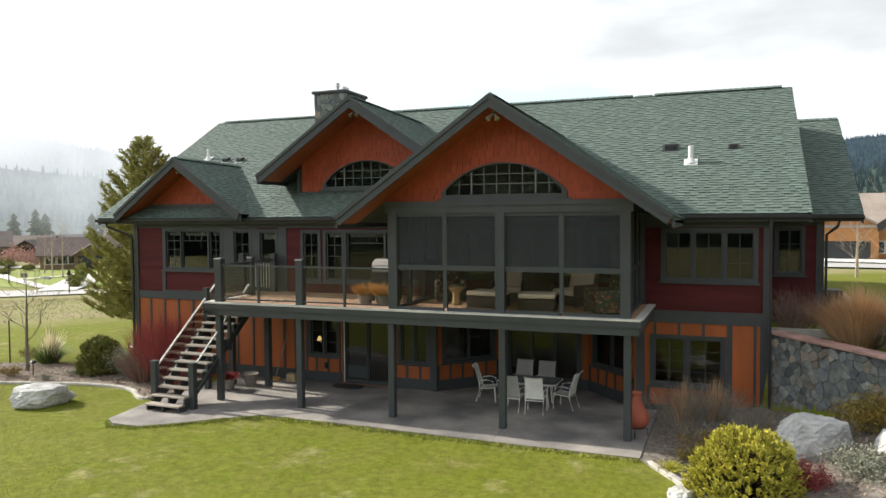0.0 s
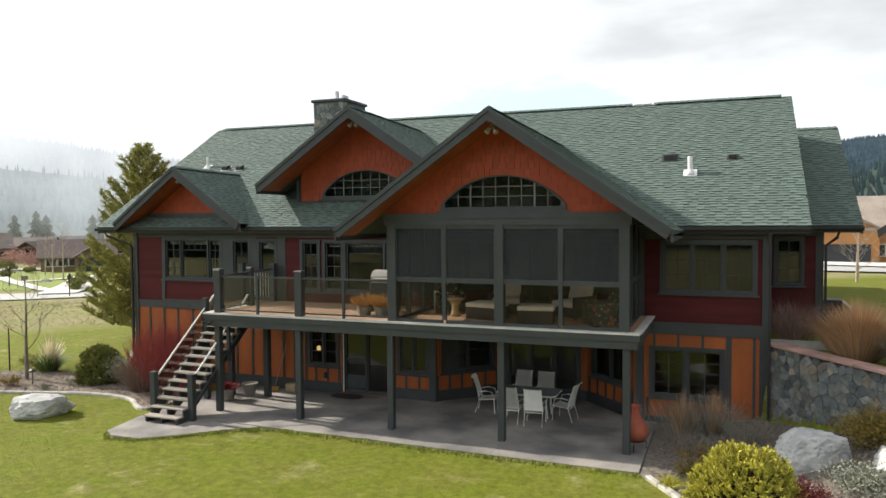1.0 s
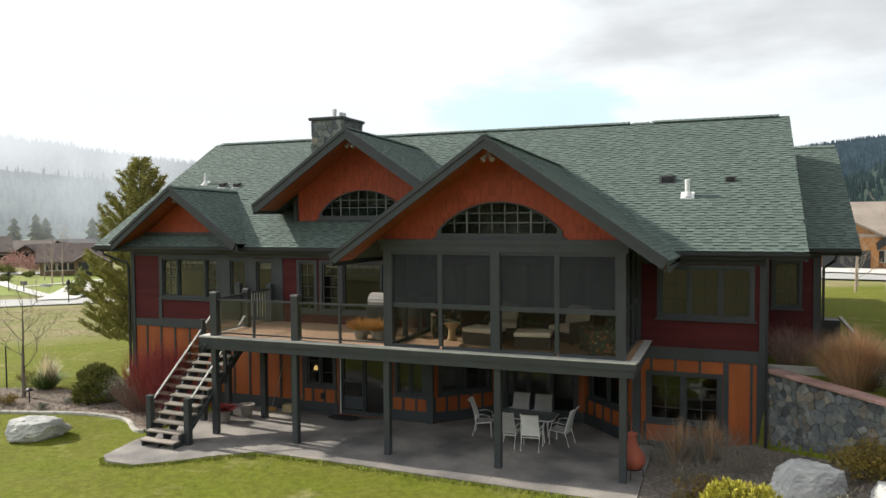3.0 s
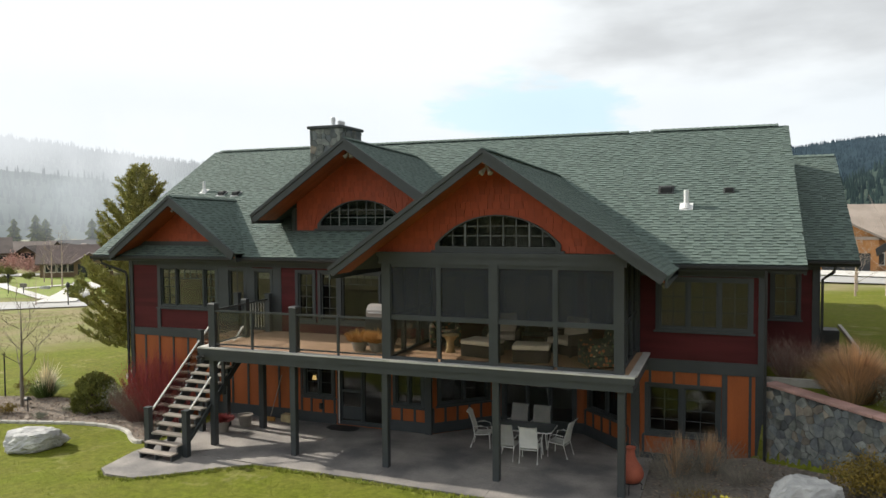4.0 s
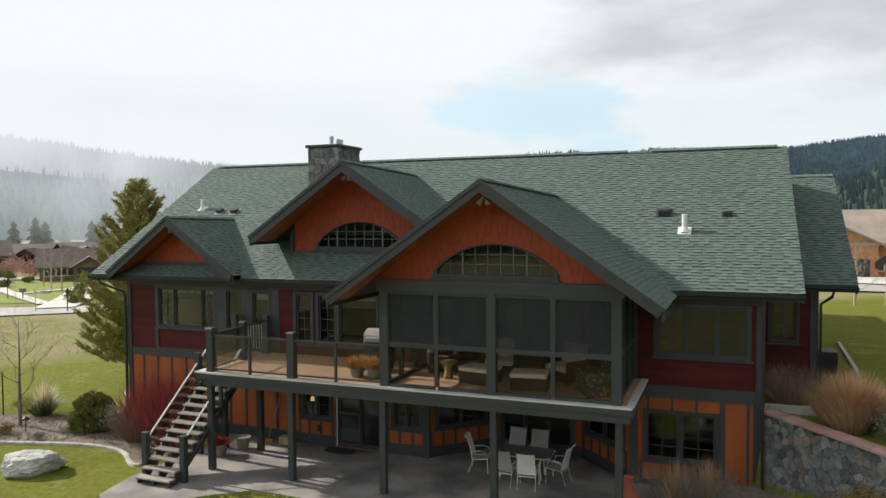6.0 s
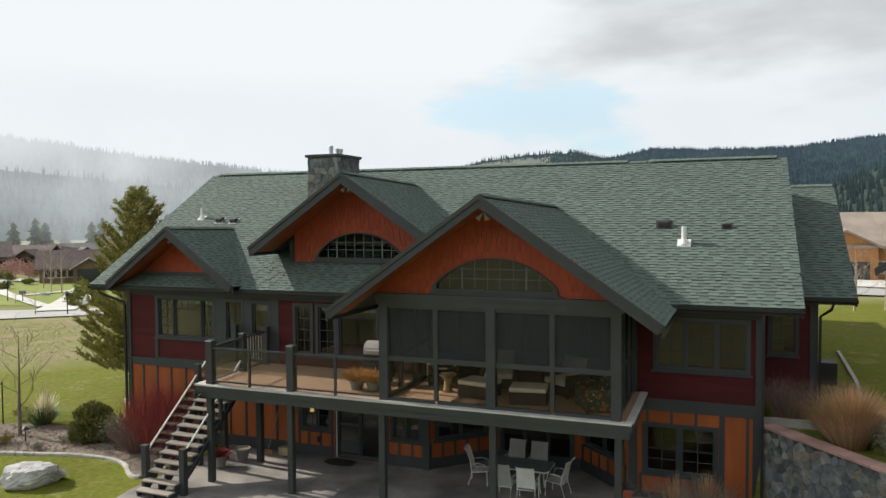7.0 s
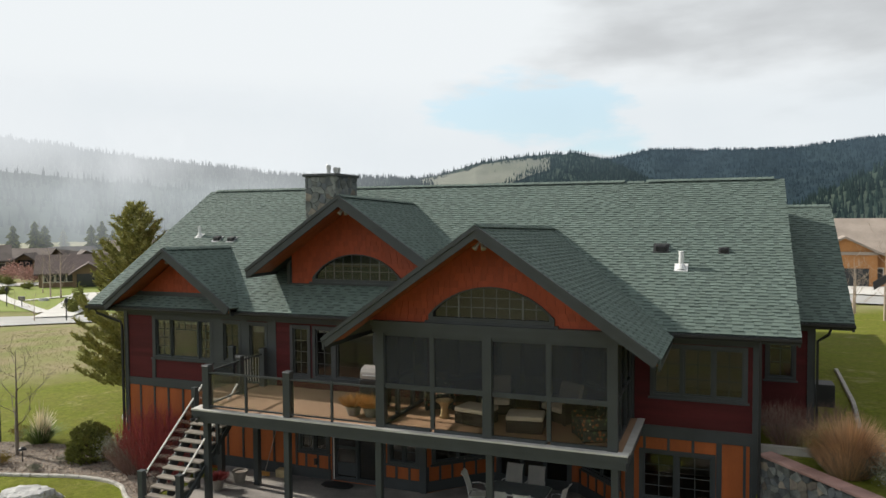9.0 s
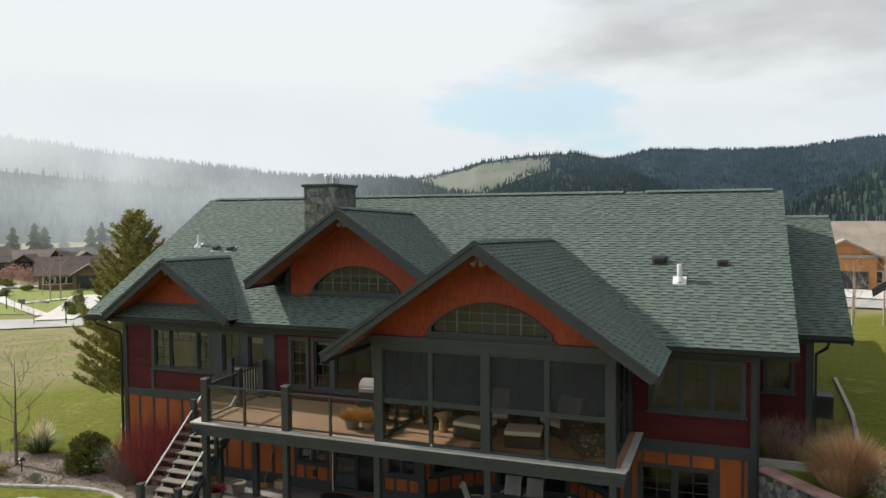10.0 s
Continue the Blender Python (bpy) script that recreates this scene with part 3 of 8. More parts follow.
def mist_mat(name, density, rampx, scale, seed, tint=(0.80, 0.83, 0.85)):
    """Mist or haze as even emission in the given tint: see-through, thickest to one side and along its base."""
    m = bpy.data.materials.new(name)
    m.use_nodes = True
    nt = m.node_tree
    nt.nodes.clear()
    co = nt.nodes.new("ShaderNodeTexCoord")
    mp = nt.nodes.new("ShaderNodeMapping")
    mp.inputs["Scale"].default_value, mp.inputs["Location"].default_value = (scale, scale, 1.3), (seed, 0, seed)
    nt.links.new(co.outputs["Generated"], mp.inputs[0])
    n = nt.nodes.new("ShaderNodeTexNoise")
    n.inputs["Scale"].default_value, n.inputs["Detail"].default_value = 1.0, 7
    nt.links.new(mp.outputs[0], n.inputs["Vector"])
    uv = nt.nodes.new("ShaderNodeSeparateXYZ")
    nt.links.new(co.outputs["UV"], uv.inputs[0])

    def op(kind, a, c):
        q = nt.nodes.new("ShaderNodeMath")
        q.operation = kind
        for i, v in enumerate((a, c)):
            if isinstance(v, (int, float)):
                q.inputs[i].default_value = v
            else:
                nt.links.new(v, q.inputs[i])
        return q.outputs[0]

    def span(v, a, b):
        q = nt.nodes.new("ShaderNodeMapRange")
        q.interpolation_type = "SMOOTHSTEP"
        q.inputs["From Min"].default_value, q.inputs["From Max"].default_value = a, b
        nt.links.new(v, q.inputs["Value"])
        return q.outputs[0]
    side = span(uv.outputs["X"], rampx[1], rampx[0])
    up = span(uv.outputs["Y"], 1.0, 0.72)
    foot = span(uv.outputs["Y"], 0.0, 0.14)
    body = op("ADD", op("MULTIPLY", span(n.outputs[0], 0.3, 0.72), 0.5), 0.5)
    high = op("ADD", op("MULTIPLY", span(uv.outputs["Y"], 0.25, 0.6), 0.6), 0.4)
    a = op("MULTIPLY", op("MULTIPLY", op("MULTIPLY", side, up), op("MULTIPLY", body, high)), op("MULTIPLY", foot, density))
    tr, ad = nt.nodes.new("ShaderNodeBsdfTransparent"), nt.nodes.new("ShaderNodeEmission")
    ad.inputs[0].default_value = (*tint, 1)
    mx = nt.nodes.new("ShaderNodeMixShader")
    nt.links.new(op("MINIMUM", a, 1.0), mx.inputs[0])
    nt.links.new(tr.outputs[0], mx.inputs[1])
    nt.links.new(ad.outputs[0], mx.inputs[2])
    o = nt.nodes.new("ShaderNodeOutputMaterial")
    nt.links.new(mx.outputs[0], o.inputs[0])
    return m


def mist(name, a0, a1, r, z0, z1, material):
    bm = bmesh.new()
    uvl = bm.loops.layers.uv.new("uv")
    n = 40
    cols = [[bm.verts.new((*polar(a0 + (a1 - a0) * i / n, r), z)) for z in (z0, z1)] for i in range(n + 1)]
    for i in range(n):
        f = bm.faces.new((cols[i][0], cols[i + 1][0], cols[i + 1][1], cols[i][1]))
        for l, (u, v) in zip(f.loops, ((i, 0), (i + 1, 0), (i + 1, 1), (i, 1))):
            l[uvl].uv = (u / n, v)
    ob = link(name, bm, material, smooth=True)
    ob.visible_shadow = False
    return tagged(ob, "see-through glowing sheet standing in for mist and haze", "mist", kind="backdrop")


# self-lit sheets for mist and haze; the veil tints far hills blue
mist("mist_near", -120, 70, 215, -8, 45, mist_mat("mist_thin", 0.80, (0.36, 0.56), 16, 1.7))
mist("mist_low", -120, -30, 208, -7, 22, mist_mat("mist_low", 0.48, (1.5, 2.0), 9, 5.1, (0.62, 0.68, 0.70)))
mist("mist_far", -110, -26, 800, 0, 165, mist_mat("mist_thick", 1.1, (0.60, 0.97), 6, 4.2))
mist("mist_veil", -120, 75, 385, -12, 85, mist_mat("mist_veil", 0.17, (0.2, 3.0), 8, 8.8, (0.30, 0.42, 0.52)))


# ---- house ----
HOUSE = thing("house", (-7.5, 24.0, 0.0), "two-storey timber house, dark red over orange, green shingle roof", "house")
X, Y, Z = Vector((1, 0, 0)), Vector((0, 1, 0)), Vector((0, 0, 1))
WALL_Y, FLOOR2 = 20.72, 2.95


def slab(bm, O, U, N, u0, u1, w0, w1, z0, z1):
    """A box in a wall's own axes: u along it, w out of it, z up."""
    O, U, N = Vector(O), Vector(U), Vector(N)
    v = [bm.verts.new(O + U * u + N * w + Z * z) for u, w, z in ((u0, w0, z0), (u1, w0, z0), (u1, w1, z0), (u0, w1, z0), (u0, w0, z1), (u1, w0, z1), (u1, w1, z1), (u0, w1, z1))]
    for f in ((3, 2, 1, 0), (4, 5, 6, 7), (0, 1, 5, 4), (1, 2, 6, 5), (2, 3, 7, 6), (3, 0, 4, 7)):
        bm.faces.new([v[i] for i in f])


MUNTIN = mat("pale_glazing_bar", (0.13, 0.137, 0.14), 0.5, 0.1)
SHADE = mat("window_shade", (0.62, 0.60, 0.54), 0.9, 0.1)


def window(O, U, N, u0, u1, z0, z1, sashes, sill=True, name="window", casing=0.1, shade=0.0):
    """Casing, sashes with their muntins, panes and a sill, in an opening of a wall. sashes: (u0, u1, columns, rows, only the top row)."""
    bm = bmesh.new()
    c = casing
    O, U, N = Vector(O), Vector(U), Vector(N)

    def place(u, w, z):
        return O + U * u + N * w + Z * z
    pierced(bm, u0, u1, z0, z1, 0.045, -0.2, [(q[0], q[1], z0 + c * 0.8, z1 - c) for q in sashes], place)
    w = part(name, bm, TRIM, HOUSE)
    if sill:
        bm = bmesh.new()
        slab(bm, O, U, N, u0 - 0.05, u1 + 0.05, 0.0, 0.09, z0 - 0.05, z0 - 0.002)
        part("sill", bm, TRIM, w)
    a0, a1 = z0 + c * 0.8, z1 - c
    for s0, s1, cols, rows, top in sashes:
        bm = bmesh.new()
        f = 0.045
        pierced(bm, s0, s1, a0, a1, -0.02, -0.08, [(s0 + f, s1 - f, a0 + f, a1 - f)], place)
        part("sash", bm, TRIM, w)
        g0, g1, b0, b1 = s0 + f, s1 - f, a0 + f, a1 - f
        bm = bmesh.new()
        slab(bm, O, U, N, g0, g1, -0.055, -0.05, b0, b1)
        p = part("pane", bm, GLASS, w)
        p.visible_shadow = False
        if cols == 1 and rows > 1:
            for k in range(1, rows):
                z = b0 + (b1 - b0) * k / rows
                bm = bmesh.new()
                slab(bm, O, U, N, g0, g1, -0.048, -0.034, z - 0.011, z + 0.011)
                part("muntin", bm, TRIM, w)
        elif cols * rows > 1:
            bm = bmesh.new()
            zs = [b0 + (b1 - b0) * k / rows for k in range(1, rows)]
            if top:
                zs = zs[-1:]
            us, zz = [g0] + [g0 + (g1 - g0) * k / cols for k in range(1, cols)] + [g1], [b0] + zs + [b1]
            e = 0.011
            lights = []
            for i in range(cols):
                for j in range(len(zz) - 1):
                    if top and j == 0:
                        continue
                    lights.append((us[i] + (e if i else 0), us[i + 1] - (e if i < cols - 1 else 0), zz[j] + (e if j else 0), zz[j + 1] - (e if j < len(zz) - 2 else 0)))
            if top:
                lights.append((g0, g1, b0, zz[1] - e))
            pierced(bm, g0, g1, b0, b1, -0.034, -0.048, lights, place)
            part("muntin", bm, TRIM, w)
        if shade:
            bm = bmesh.new()
            slab(bm, O, U, N, g0, g1, -0.17, -0.15, b1 - shade * (b1 - b0), b1)
            part("blind", bm, SHADE, w, "pale rolled-up window blind")
    return w


def fwall(name, y, x0, x1, z0, z1, holes, material, thick=0.2):
    bm = bmesh.new()
    pierced(bm, x0, x1, z0, z1, y, y + thick, holes, lambda u, w, z: (u, w, z))
    return part(name, bm, material, HOUSE)


FRONT = ((0, WALL_Y, 0), X, -Y)
UP_L = [(-17.2, -14.54, 3.60, 5.12), (-14.2, -13.35, 3.62, 5.1), (-13.12, -12.28, 2.97, 5.08), (-11.4, -10.62, 3.32, 5.06), (-10.54, -9.76, 3.32, 5.06), (-9.76, -7.6, 3.32, 5.06)]
UP_R = [(0.20, 2.70, 3.62, 5.10)]
LO_L = [(-11.15, -9.95, 0.85, 2.2), (-9.85, -8.05, 0.03, 2.2), (-7.85, -6.75, 0.8, 2.22)]
LO_R = [(-0.08, 1.92, 0.70, 2.14)]
fwall("wall", WALL_Y, -18.45, -6.6, 2.6, 5.4, UP_L, RED)
fwall("wall", WALL_Y, -0.5, 2.95, 2.6, 5.4, UP_R, RED)
fwall("wall", WALL_Y, -18.45, -6.6, -0.3, 2.6, LO_L, ORANGE)
fwall("wall", WALL_Y, -0.5, 2.95, -0.3, 2.6, LO_R, ORANGE)
fwall("wall", 24.17, 2.95, 4.6, 1.8, 5.45, [(3.26, 4.12, 3.60, 5.11)], RED)

# lap boards on the red storey
def boards(y, x0, x1, z0, z1, holes, parent):
    z = z0
    while z < z1 - 0.02:
        top = min(z + 0.152, z1)
        spans = [(x0, x1)]
        for h in holes:
            if h[2] < (z + top) / 2 < h[3]:
                spans = [s for a, b in spans for s in ((a, min(b, h[0])), (max(a, h[1]), b)) if s[1] - s[0] > 0.03]
        for a, b in spans:
            bm = bmesh.new()
            v = [bm.verts.new(p) for p in ((a, y - 0.022, z), (b, y - 0.022, z), (b, y - 0.006, top), (a, y - 0.006, top), (a, y, z), (b, y, z), (a, y, top), (b, y, top))]
            for f in ((0, 1, 2, 3), (0, 4, 5, 1), (0, 3, 6, 4), (1, 5, 7, 2), (3, 2, 7, 6)):
                bm.faces.new([v[i] for i in f])
            part("lap_board", bm, RED, parent)
        z += 0.15


walls = [o for o in HOUSE.children]
boards(WALL_Y, -18.3, -11.4, 2.86, 5.25, UP_L + [(-14.54, -11.95, 0, 9)], walls[0])
boards(WALL_Y, -11.45, -6.6, 2.86, 3.3, [], walls[0])
boards(WALL_Y, -0.2, 2.82, 2.82, 5.25, UP_R, walls[1])
boards(24.17, 2.95, 4.45, 2.0, 5.3, [(3.26, 4.12, 3.60, 5.11)], walls[4])

# side and rear walls, gable ends
bm = bmesh.new()
prism(bm, [(20.92, -0.3), (34.3, -0.3), (34.3, 5.4), (27.5, 9.5), (20.92, 5.5)], "x", -18.45, -18.25)
part("wall", bm, RED, HOUSE)
bm = bmesh.new()
prism(bm, [(20.92, -0.3), (34.3, -0.3), (34.3, 5.4), (27.5, 9.5), (20.92, 5.5)], "x", 2.75, 2.95)
part("wall", bm, RED, HOUSE)
bm = bmesh.new()
prism(bm, [(24.37, 0.5), (35.2, 0.5), (35.2, 5.4), (29.68, 8.6), (24.37, 5.5)], "x", 4.4, 4.6)
part("wall", bm, RED, HOUSE)
bm = bmesh.new()
box(bm, -18.25, 2.75, 34.1, 34.3, -0.3, 5.4)
part("wall", bm, RED, HOUSE)
bm = bmesh.new()
box(bm, 2.95, 4.6, 35.0, 35.2, 0.5, 5.4)
part("wall", bm, RED, HOUSE)

# rooms behind the windows
for nm, a, m in (("floor", (-18.25, 2.75, 20.92, 34.1, -0.14, -0.02), INFLOOR), ("floor", (-18.25, 2.75, 20.92, 34.1, 2.65, 2.93), INFLOOR), ("ceiling", (-18.25, 2.75, 20.92, 34.1, 5.36, 5.40), INNER), ("inner_wall", (-18.25, 2.75, 25.2, 25.3, 0, 5.36), INNER), ("inner_wall", (-6.7, -6.6, 23.0, 25.2, 0, 5.36), INNER), ("inner_wall", (-0.6, -0.5, 20.95, 25.2, 0, 5.36), INNER), ("inner_wall", (-12.2, -12.1, 20.95, 25.2, 0.0, 5.36), INNER)):
    bm = bmesh.new()
    box(bm, *a)
    part(nm, bm, m, HOUSE)

# the angled bay under and behind the porch
BAY = [(-6.6, WALL_Y), (-4.95, 22.37), (-2.1, 22.37), (-0.45, WALL_Y)]
for k, (a, b) in enumerate(zip(BAY, BAY[1:])):
    a, b = Vector((*a, 0)), Vector((*b, 0))
    U = (b - a).normalized()
    N = Vector((U.y, -U.x, 0))
    L = (b - a).length
    lower = [(0.25, L - 0.2, 0.85, 2.2)] if k != 1 else [(0.2, L - 0.2, 0.03, 2.2)]
    upper = [(0.25, L - 0.2, 3.5, 5.05)] if k != 1 else [(0.2, L - 0.2, 2.97, 5.05)]
    for zz, hs, m in (((-0.3, 2.6), lower, ORANGE), ((2.6, 5.4), upper, RED)):
        bm = bmesh.new()
        pierced(bm, 0, L, zz[0], zz[1], 0, -0.15, hs, lambda u, w, z: a + U * u + N * w + Z * z)
        part("wall", bm, m, HOUSE)
    for hs in (lower, upper):
        h = hs[0]
        n = 2 if k != 1 else 3
        e = (h[1] - h[0] - 0.2) / n
        window(a, U, N, *h, [(h[0] + 0.1 + e * i + 0.02, h[0] + 0.1 + e * (i + 1) - 0.02, 1, 1, False) for i in range(n)], sill=k != 1, name="window" if k != 1 else "glass_door")
    bm = bmesh.new()
    slab(bm, a, U, N, 0.0, L, 0.0, 0.03, 0.0, 0.33)
    part("base_board", bm, TRIM, HOUSE)
    if k != 1:
        for i in range(6):
            u = 0.12 + (L - 0.24) * i / 5
            bm = bmesh.new()
            slab(bm, a, U, N, u - 0.035, u + 0.035, 0.0, 0.03, 0.33, 0.8)
            part("batten", bm, TRIM, HOUSE)

# windows of the straight walls
window(*FRONT, -17.2, -14.54, 3.60, 5.12, [(-17.06, -16.40, 2, 4, False), (-16.36, -15.20, 4, 4, True), (-15.14, -14.66, 2, 4, False)], shade=0.10)
window(*FRONT, -14.2, -13.35, 3.62, 5.10, [(-14.09, -13.46, 2, 3, False)])
window(*FRONT, -13.12, -12.28, 2.97, 5.08, [(-13.01, -12.39, 1, 1, False)], sill=False, name="door", shade=0.12)
window(*FRONT, -11.4, -10.62, 3.32, 5.06, [(-11.29, -10.73, 2, 4, False)])
window(*FRONT, -10.54, -9.76, 3.32, 5.06, [(-10.43, -9.83, 2, 4, False)], shade=0.07)
window(*FRONT, -9.76, -7.6, 3.32, 5.06, [(-9.66, -8.30, 5, 5, True), (-8.24, -7.71, 2, 5, True)], shade=0.07)
window(*FRONT, 0.20, 2.70, 3.62, 5.10, [(0.31, 1.02, 2, 3, False), (1.08, 1.82, 2, 3, False), (1.88, 2.60, 2, 3, False)])
window(*FRONT, -0.08, 1.92, 0.70, 2.14, [(0.03, 0.86, 2, 4, False), (0.96, 1.82, 2, 4, False)])
window((0, 24.17, 0), X, -Y, 3.26, 4.12, 3.60, 5.11, [(3.36, 4.02, 2, 3, False)])
window(*FRONT, -11.15, -9.95, 0.85, 2.2, [(-11.04, -10.58, 1, 3, False), (-10.52, -10.06, 1, 3, False)])
window(*FRONT, -9.85, -8.05, 0.03, 2.2, [(-9.74, -8.97, 1, 1, False), (-8.93, -8.16, 1, 1, False)], sill=False, name="door")
window(*FRONT, -7.85, -6.75, 0.8, 2.22, [(-7.74, -7.33, 1, 4, False), (-7.27, -6.86, 1, 4, False)])


# the storm door's lower panel, its rail and pale edge strip
for nm, a, m in (("door_panel", (-9.68, -9.03, 20.752, 20.775, 0.2, 0.62), TRIM), ("door_rail", (-9.70, -9.01, 20.75, 20.777, 1.08, 1.17), TRIM), ("door_edge", (-9.79, -9.755, 20.655, 20.674, 0.06, 2.1), DECKEDGE)):
    bm = bmesh.new()
    box(bm, *a)
    part(nm, bm, m, HOUSE)


# bands, corner boards, battens
def board(name, x0, x1, y0, y1, z0, z1, m=None, label=""):
    bm = bmesh.new()
    box(bm, x0, x1, y0, y1, z0, z1)
    return part(name, bm, m or TRIM, HOUSE, label)


board("band", -18.47, -17.22, 20.68, WALL_Y, 2.56, 2.83)
board("band", -17.2, -12.3, 20.64, WALL_Y, 2.56, 2.88)
board("band", -12.3, -6.6, 20.67, WALL_Y, 2.5, 2.86)
board("band", -0.2, 2.97, 20.67, WALL_Y, 2.48, 2.82)
board("panel", -14.54, -14.2, 20.685, WALL_Y, 2.88, 5.3)
board("panel", -13.35, -13.12, 20.685, WALL_Y, 2.88, 5.3)
board("panel", -12.28, -11.95, 20.685, WALL_Y, 2.88, 5.3)
board("panel", -14.2, -13.35, 20.685, WALL_Y, 2.88, 3.55)
board("panel", -7.6, -6.6, 20.685, WALL_Y, 3.3, 5.3)
board("corner_board", -17.22, -17.08, 20.66, WALL_Y, 2.88, 3.54)
board("corner_board", -18.49, -18.33, 20.66, WALL_Y, 0.0, 5.3)
board("corner_board", 2.82, 2.99, 20.65, WALL_Y, 0.0, 5.3)
board("corner_board", -0.45, -0.22, 20.62, WALL_Y, 0.0, 5.3)
board("corner_board", 4.42, 4.63, 24.12, 24.17, 1.9, 5.4)
board("corner_board", -6.72, -6.5, 20.62, WALL_Y, 0.0, 5.3)
board("frieze", -18.45, -7.2, 20.68, WALL_Y, 5.12, 5.3)
board("frieze", -0.2, 2.97, 20.68, WALL_Y, 5.12, 5.3)
board("frieze", 2.95, 4.62, 24.13, 24.17, 5.12, 5.4)
board("base_board", -18.3, -11.2, 20.685, WALL_Y, -0.05, 0.36)
board("base_board", -11.2, -9.9, 20.685, WALL_Y, 0.0, 0.34)
board("base_board", -8.03, -6.6, 20.685, WALL_Y, 0.0, 0.34)
board("base_board", -0.2, 2.85, 20.685, WALL_Y, -0.05, 0.16)
board("sill_board", 3.0, 4.4, 24.12, 24.17, 1.9, 2.25)
for x, z0, z1 in [(-17.82, .36, 2.56), (-17.18, .36, 2.56), (-16.55, .36, 2.56), (-15.9, .36, 2.56), (-15.25, .36, 2.56), (-14.6, .36, 2.56), (-14.0, .36, 2.5), (-13.35, .36, 2.5), (-12.7, .36, 2.5), (-12.1, .36, 2.5), (-11.65, .36, 2.5), (-11.22, .36, 2.5), (-10.85, .34, .8), (-10.4, .34, .8), (-9.97, .34, 2.5), (-7.95, .34, 2.5), (-7.55, .34, .75), (-7.1, .34, .75), (-6.72, .34, 2.5), (-.12, .16, .65), (.72, .16, .65), (1.36, .16, .65), (2.04, .16, 2.48), (2.64, .16, 2.48), (2.8, .16, 2.48), (.70, 2.14, 2.48), (1.34, 2.14, 2.48), (.06, 2.14, 2.48), (1.97, .16, 2.48)]:
    board("batten", x - 0.035, x + 0.035, 20.69, WALL_Y, z0, z1)


# ---- roofs ----
PITCH = 0.605
EAVE_Y, EAVE_Z, RIDGE_Y = 20.34, 5.50, 27.5
RIDGE_Z = EAVE_Z + PITCH * (RIDGE_Y - EAVE_Y)
tabs_mesh = []
for w in (0.16, 0.22, 0.29):
    me = bpy.data.meshes.new("shingle")
    me.from_pydata([(0, 0, 0.021), (w, 0, 0.021), (w, 0.15, 0.003), (0, 0.15, 0.003), (0, 0, 0), (w, 0, 0)], [], [(0, 1, 2, 3), (4, 5, 1, 0), (4, 0, 3), (5, 2, 1)])
    me.materials.append(ROOF)
    tabs_mesh.append((w, me))


def shingles(parent, O, U, V, run, span, singles=0, seed=1):
    """Courses of laminated shingles on a slope from O, along U and up V: thick tabs, and between them thin ones with a
    dark granule band that also paints the shadow line under the next course. span(v) gives the course's ends. Some are
    pieces, the rest one mesh.
    """
    rng = random.Random(seed)
    O, U, V = Vector(O), Vector(U).normalized(), Vector(V).normalized()
    N = U.cross(V)
    verts, faces, made, dark = [], [], 0, []
    v, thin = 0.0, False

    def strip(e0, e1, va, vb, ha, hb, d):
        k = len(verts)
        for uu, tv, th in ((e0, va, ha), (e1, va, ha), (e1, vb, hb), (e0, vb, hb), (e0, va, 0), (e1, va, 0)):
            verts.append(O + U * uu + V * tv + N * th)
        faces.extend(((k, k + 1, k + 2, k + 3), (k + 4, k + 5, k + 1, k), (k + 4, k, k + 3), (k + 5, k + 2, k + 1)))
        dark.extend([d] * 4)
    while v < run:
        a, b = span(v)
        u = a - rng.random() * 0.25
        while u < b:
            thin = not thin
            w, me = rng.choice(tabs_mesh)
            if thin:
                w = rng.uniform(0.10, 0.34)
            e0, e1 = max(u, a), min(u + w - 0.004, b)
            top = min(v + 0.15, run)
            if e1 - e0 > 0.03:
                if not thin and made < singles and e1 - e0 > w - 0.01:
                    piece("shingle", me, parent, Matrix.Translation(O + U * u + V * v) @ Matrix((U, V, N)).transposed().to_4x4())
                    made += 1
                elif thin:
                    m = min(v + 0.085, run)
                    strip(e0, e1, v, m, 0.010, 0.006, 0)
                    # dark strip: granule band and painted shadow line below the next butt
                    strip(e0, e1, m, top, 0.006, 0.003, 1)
                else:
                    strip(e0, e1, v, top, rng.choice((0.018, 0.021, 0.024)), 0.003, 0)
            u += w
        v += 0.142
    me = bpy.data.meshes.new("shingles")
    me.from_pydata(verts, [], faces)
    me.materials.append(ROOF)
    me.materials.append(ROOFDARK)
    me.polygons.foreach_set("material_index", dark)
    ob = new("shingles", me)
    ob.parent = parent
    return tagged(ob, kind="stuff")


def ridge_caps(parent, a, b, seed=0):
    """Bent cap shingles lapped along a ridge."""
    a, b = Vector(a), Vector(b)
    d = (b - a).normalized()
    s = d.cross(Z).normalized()
    n = int((b - a).length / 0.2)
    bm = bmesh.new()
    for i in range(n):
        p, q = a + d * (0.2 * i), a + d * (0.2 * i + 0.23)
        for sg in (-1, 1):
            lo = s * (0.15 * sg) - Z * 0.085
            h0, h1 = Z * 0.035, Z * 0.015
            v = [bm.verts.new(c) for c in (p + h0, q + h1, q + lo + h1, p + lo + h0, p, p + lo)]
            bm.faces.new(v[:4] if sg > 0 else v[:4][::-1])
            bm.faces.new((v[0], v[3], v[5], v[4]))
    part("ridge_cap", bm, ROOF, parent, fix=False)


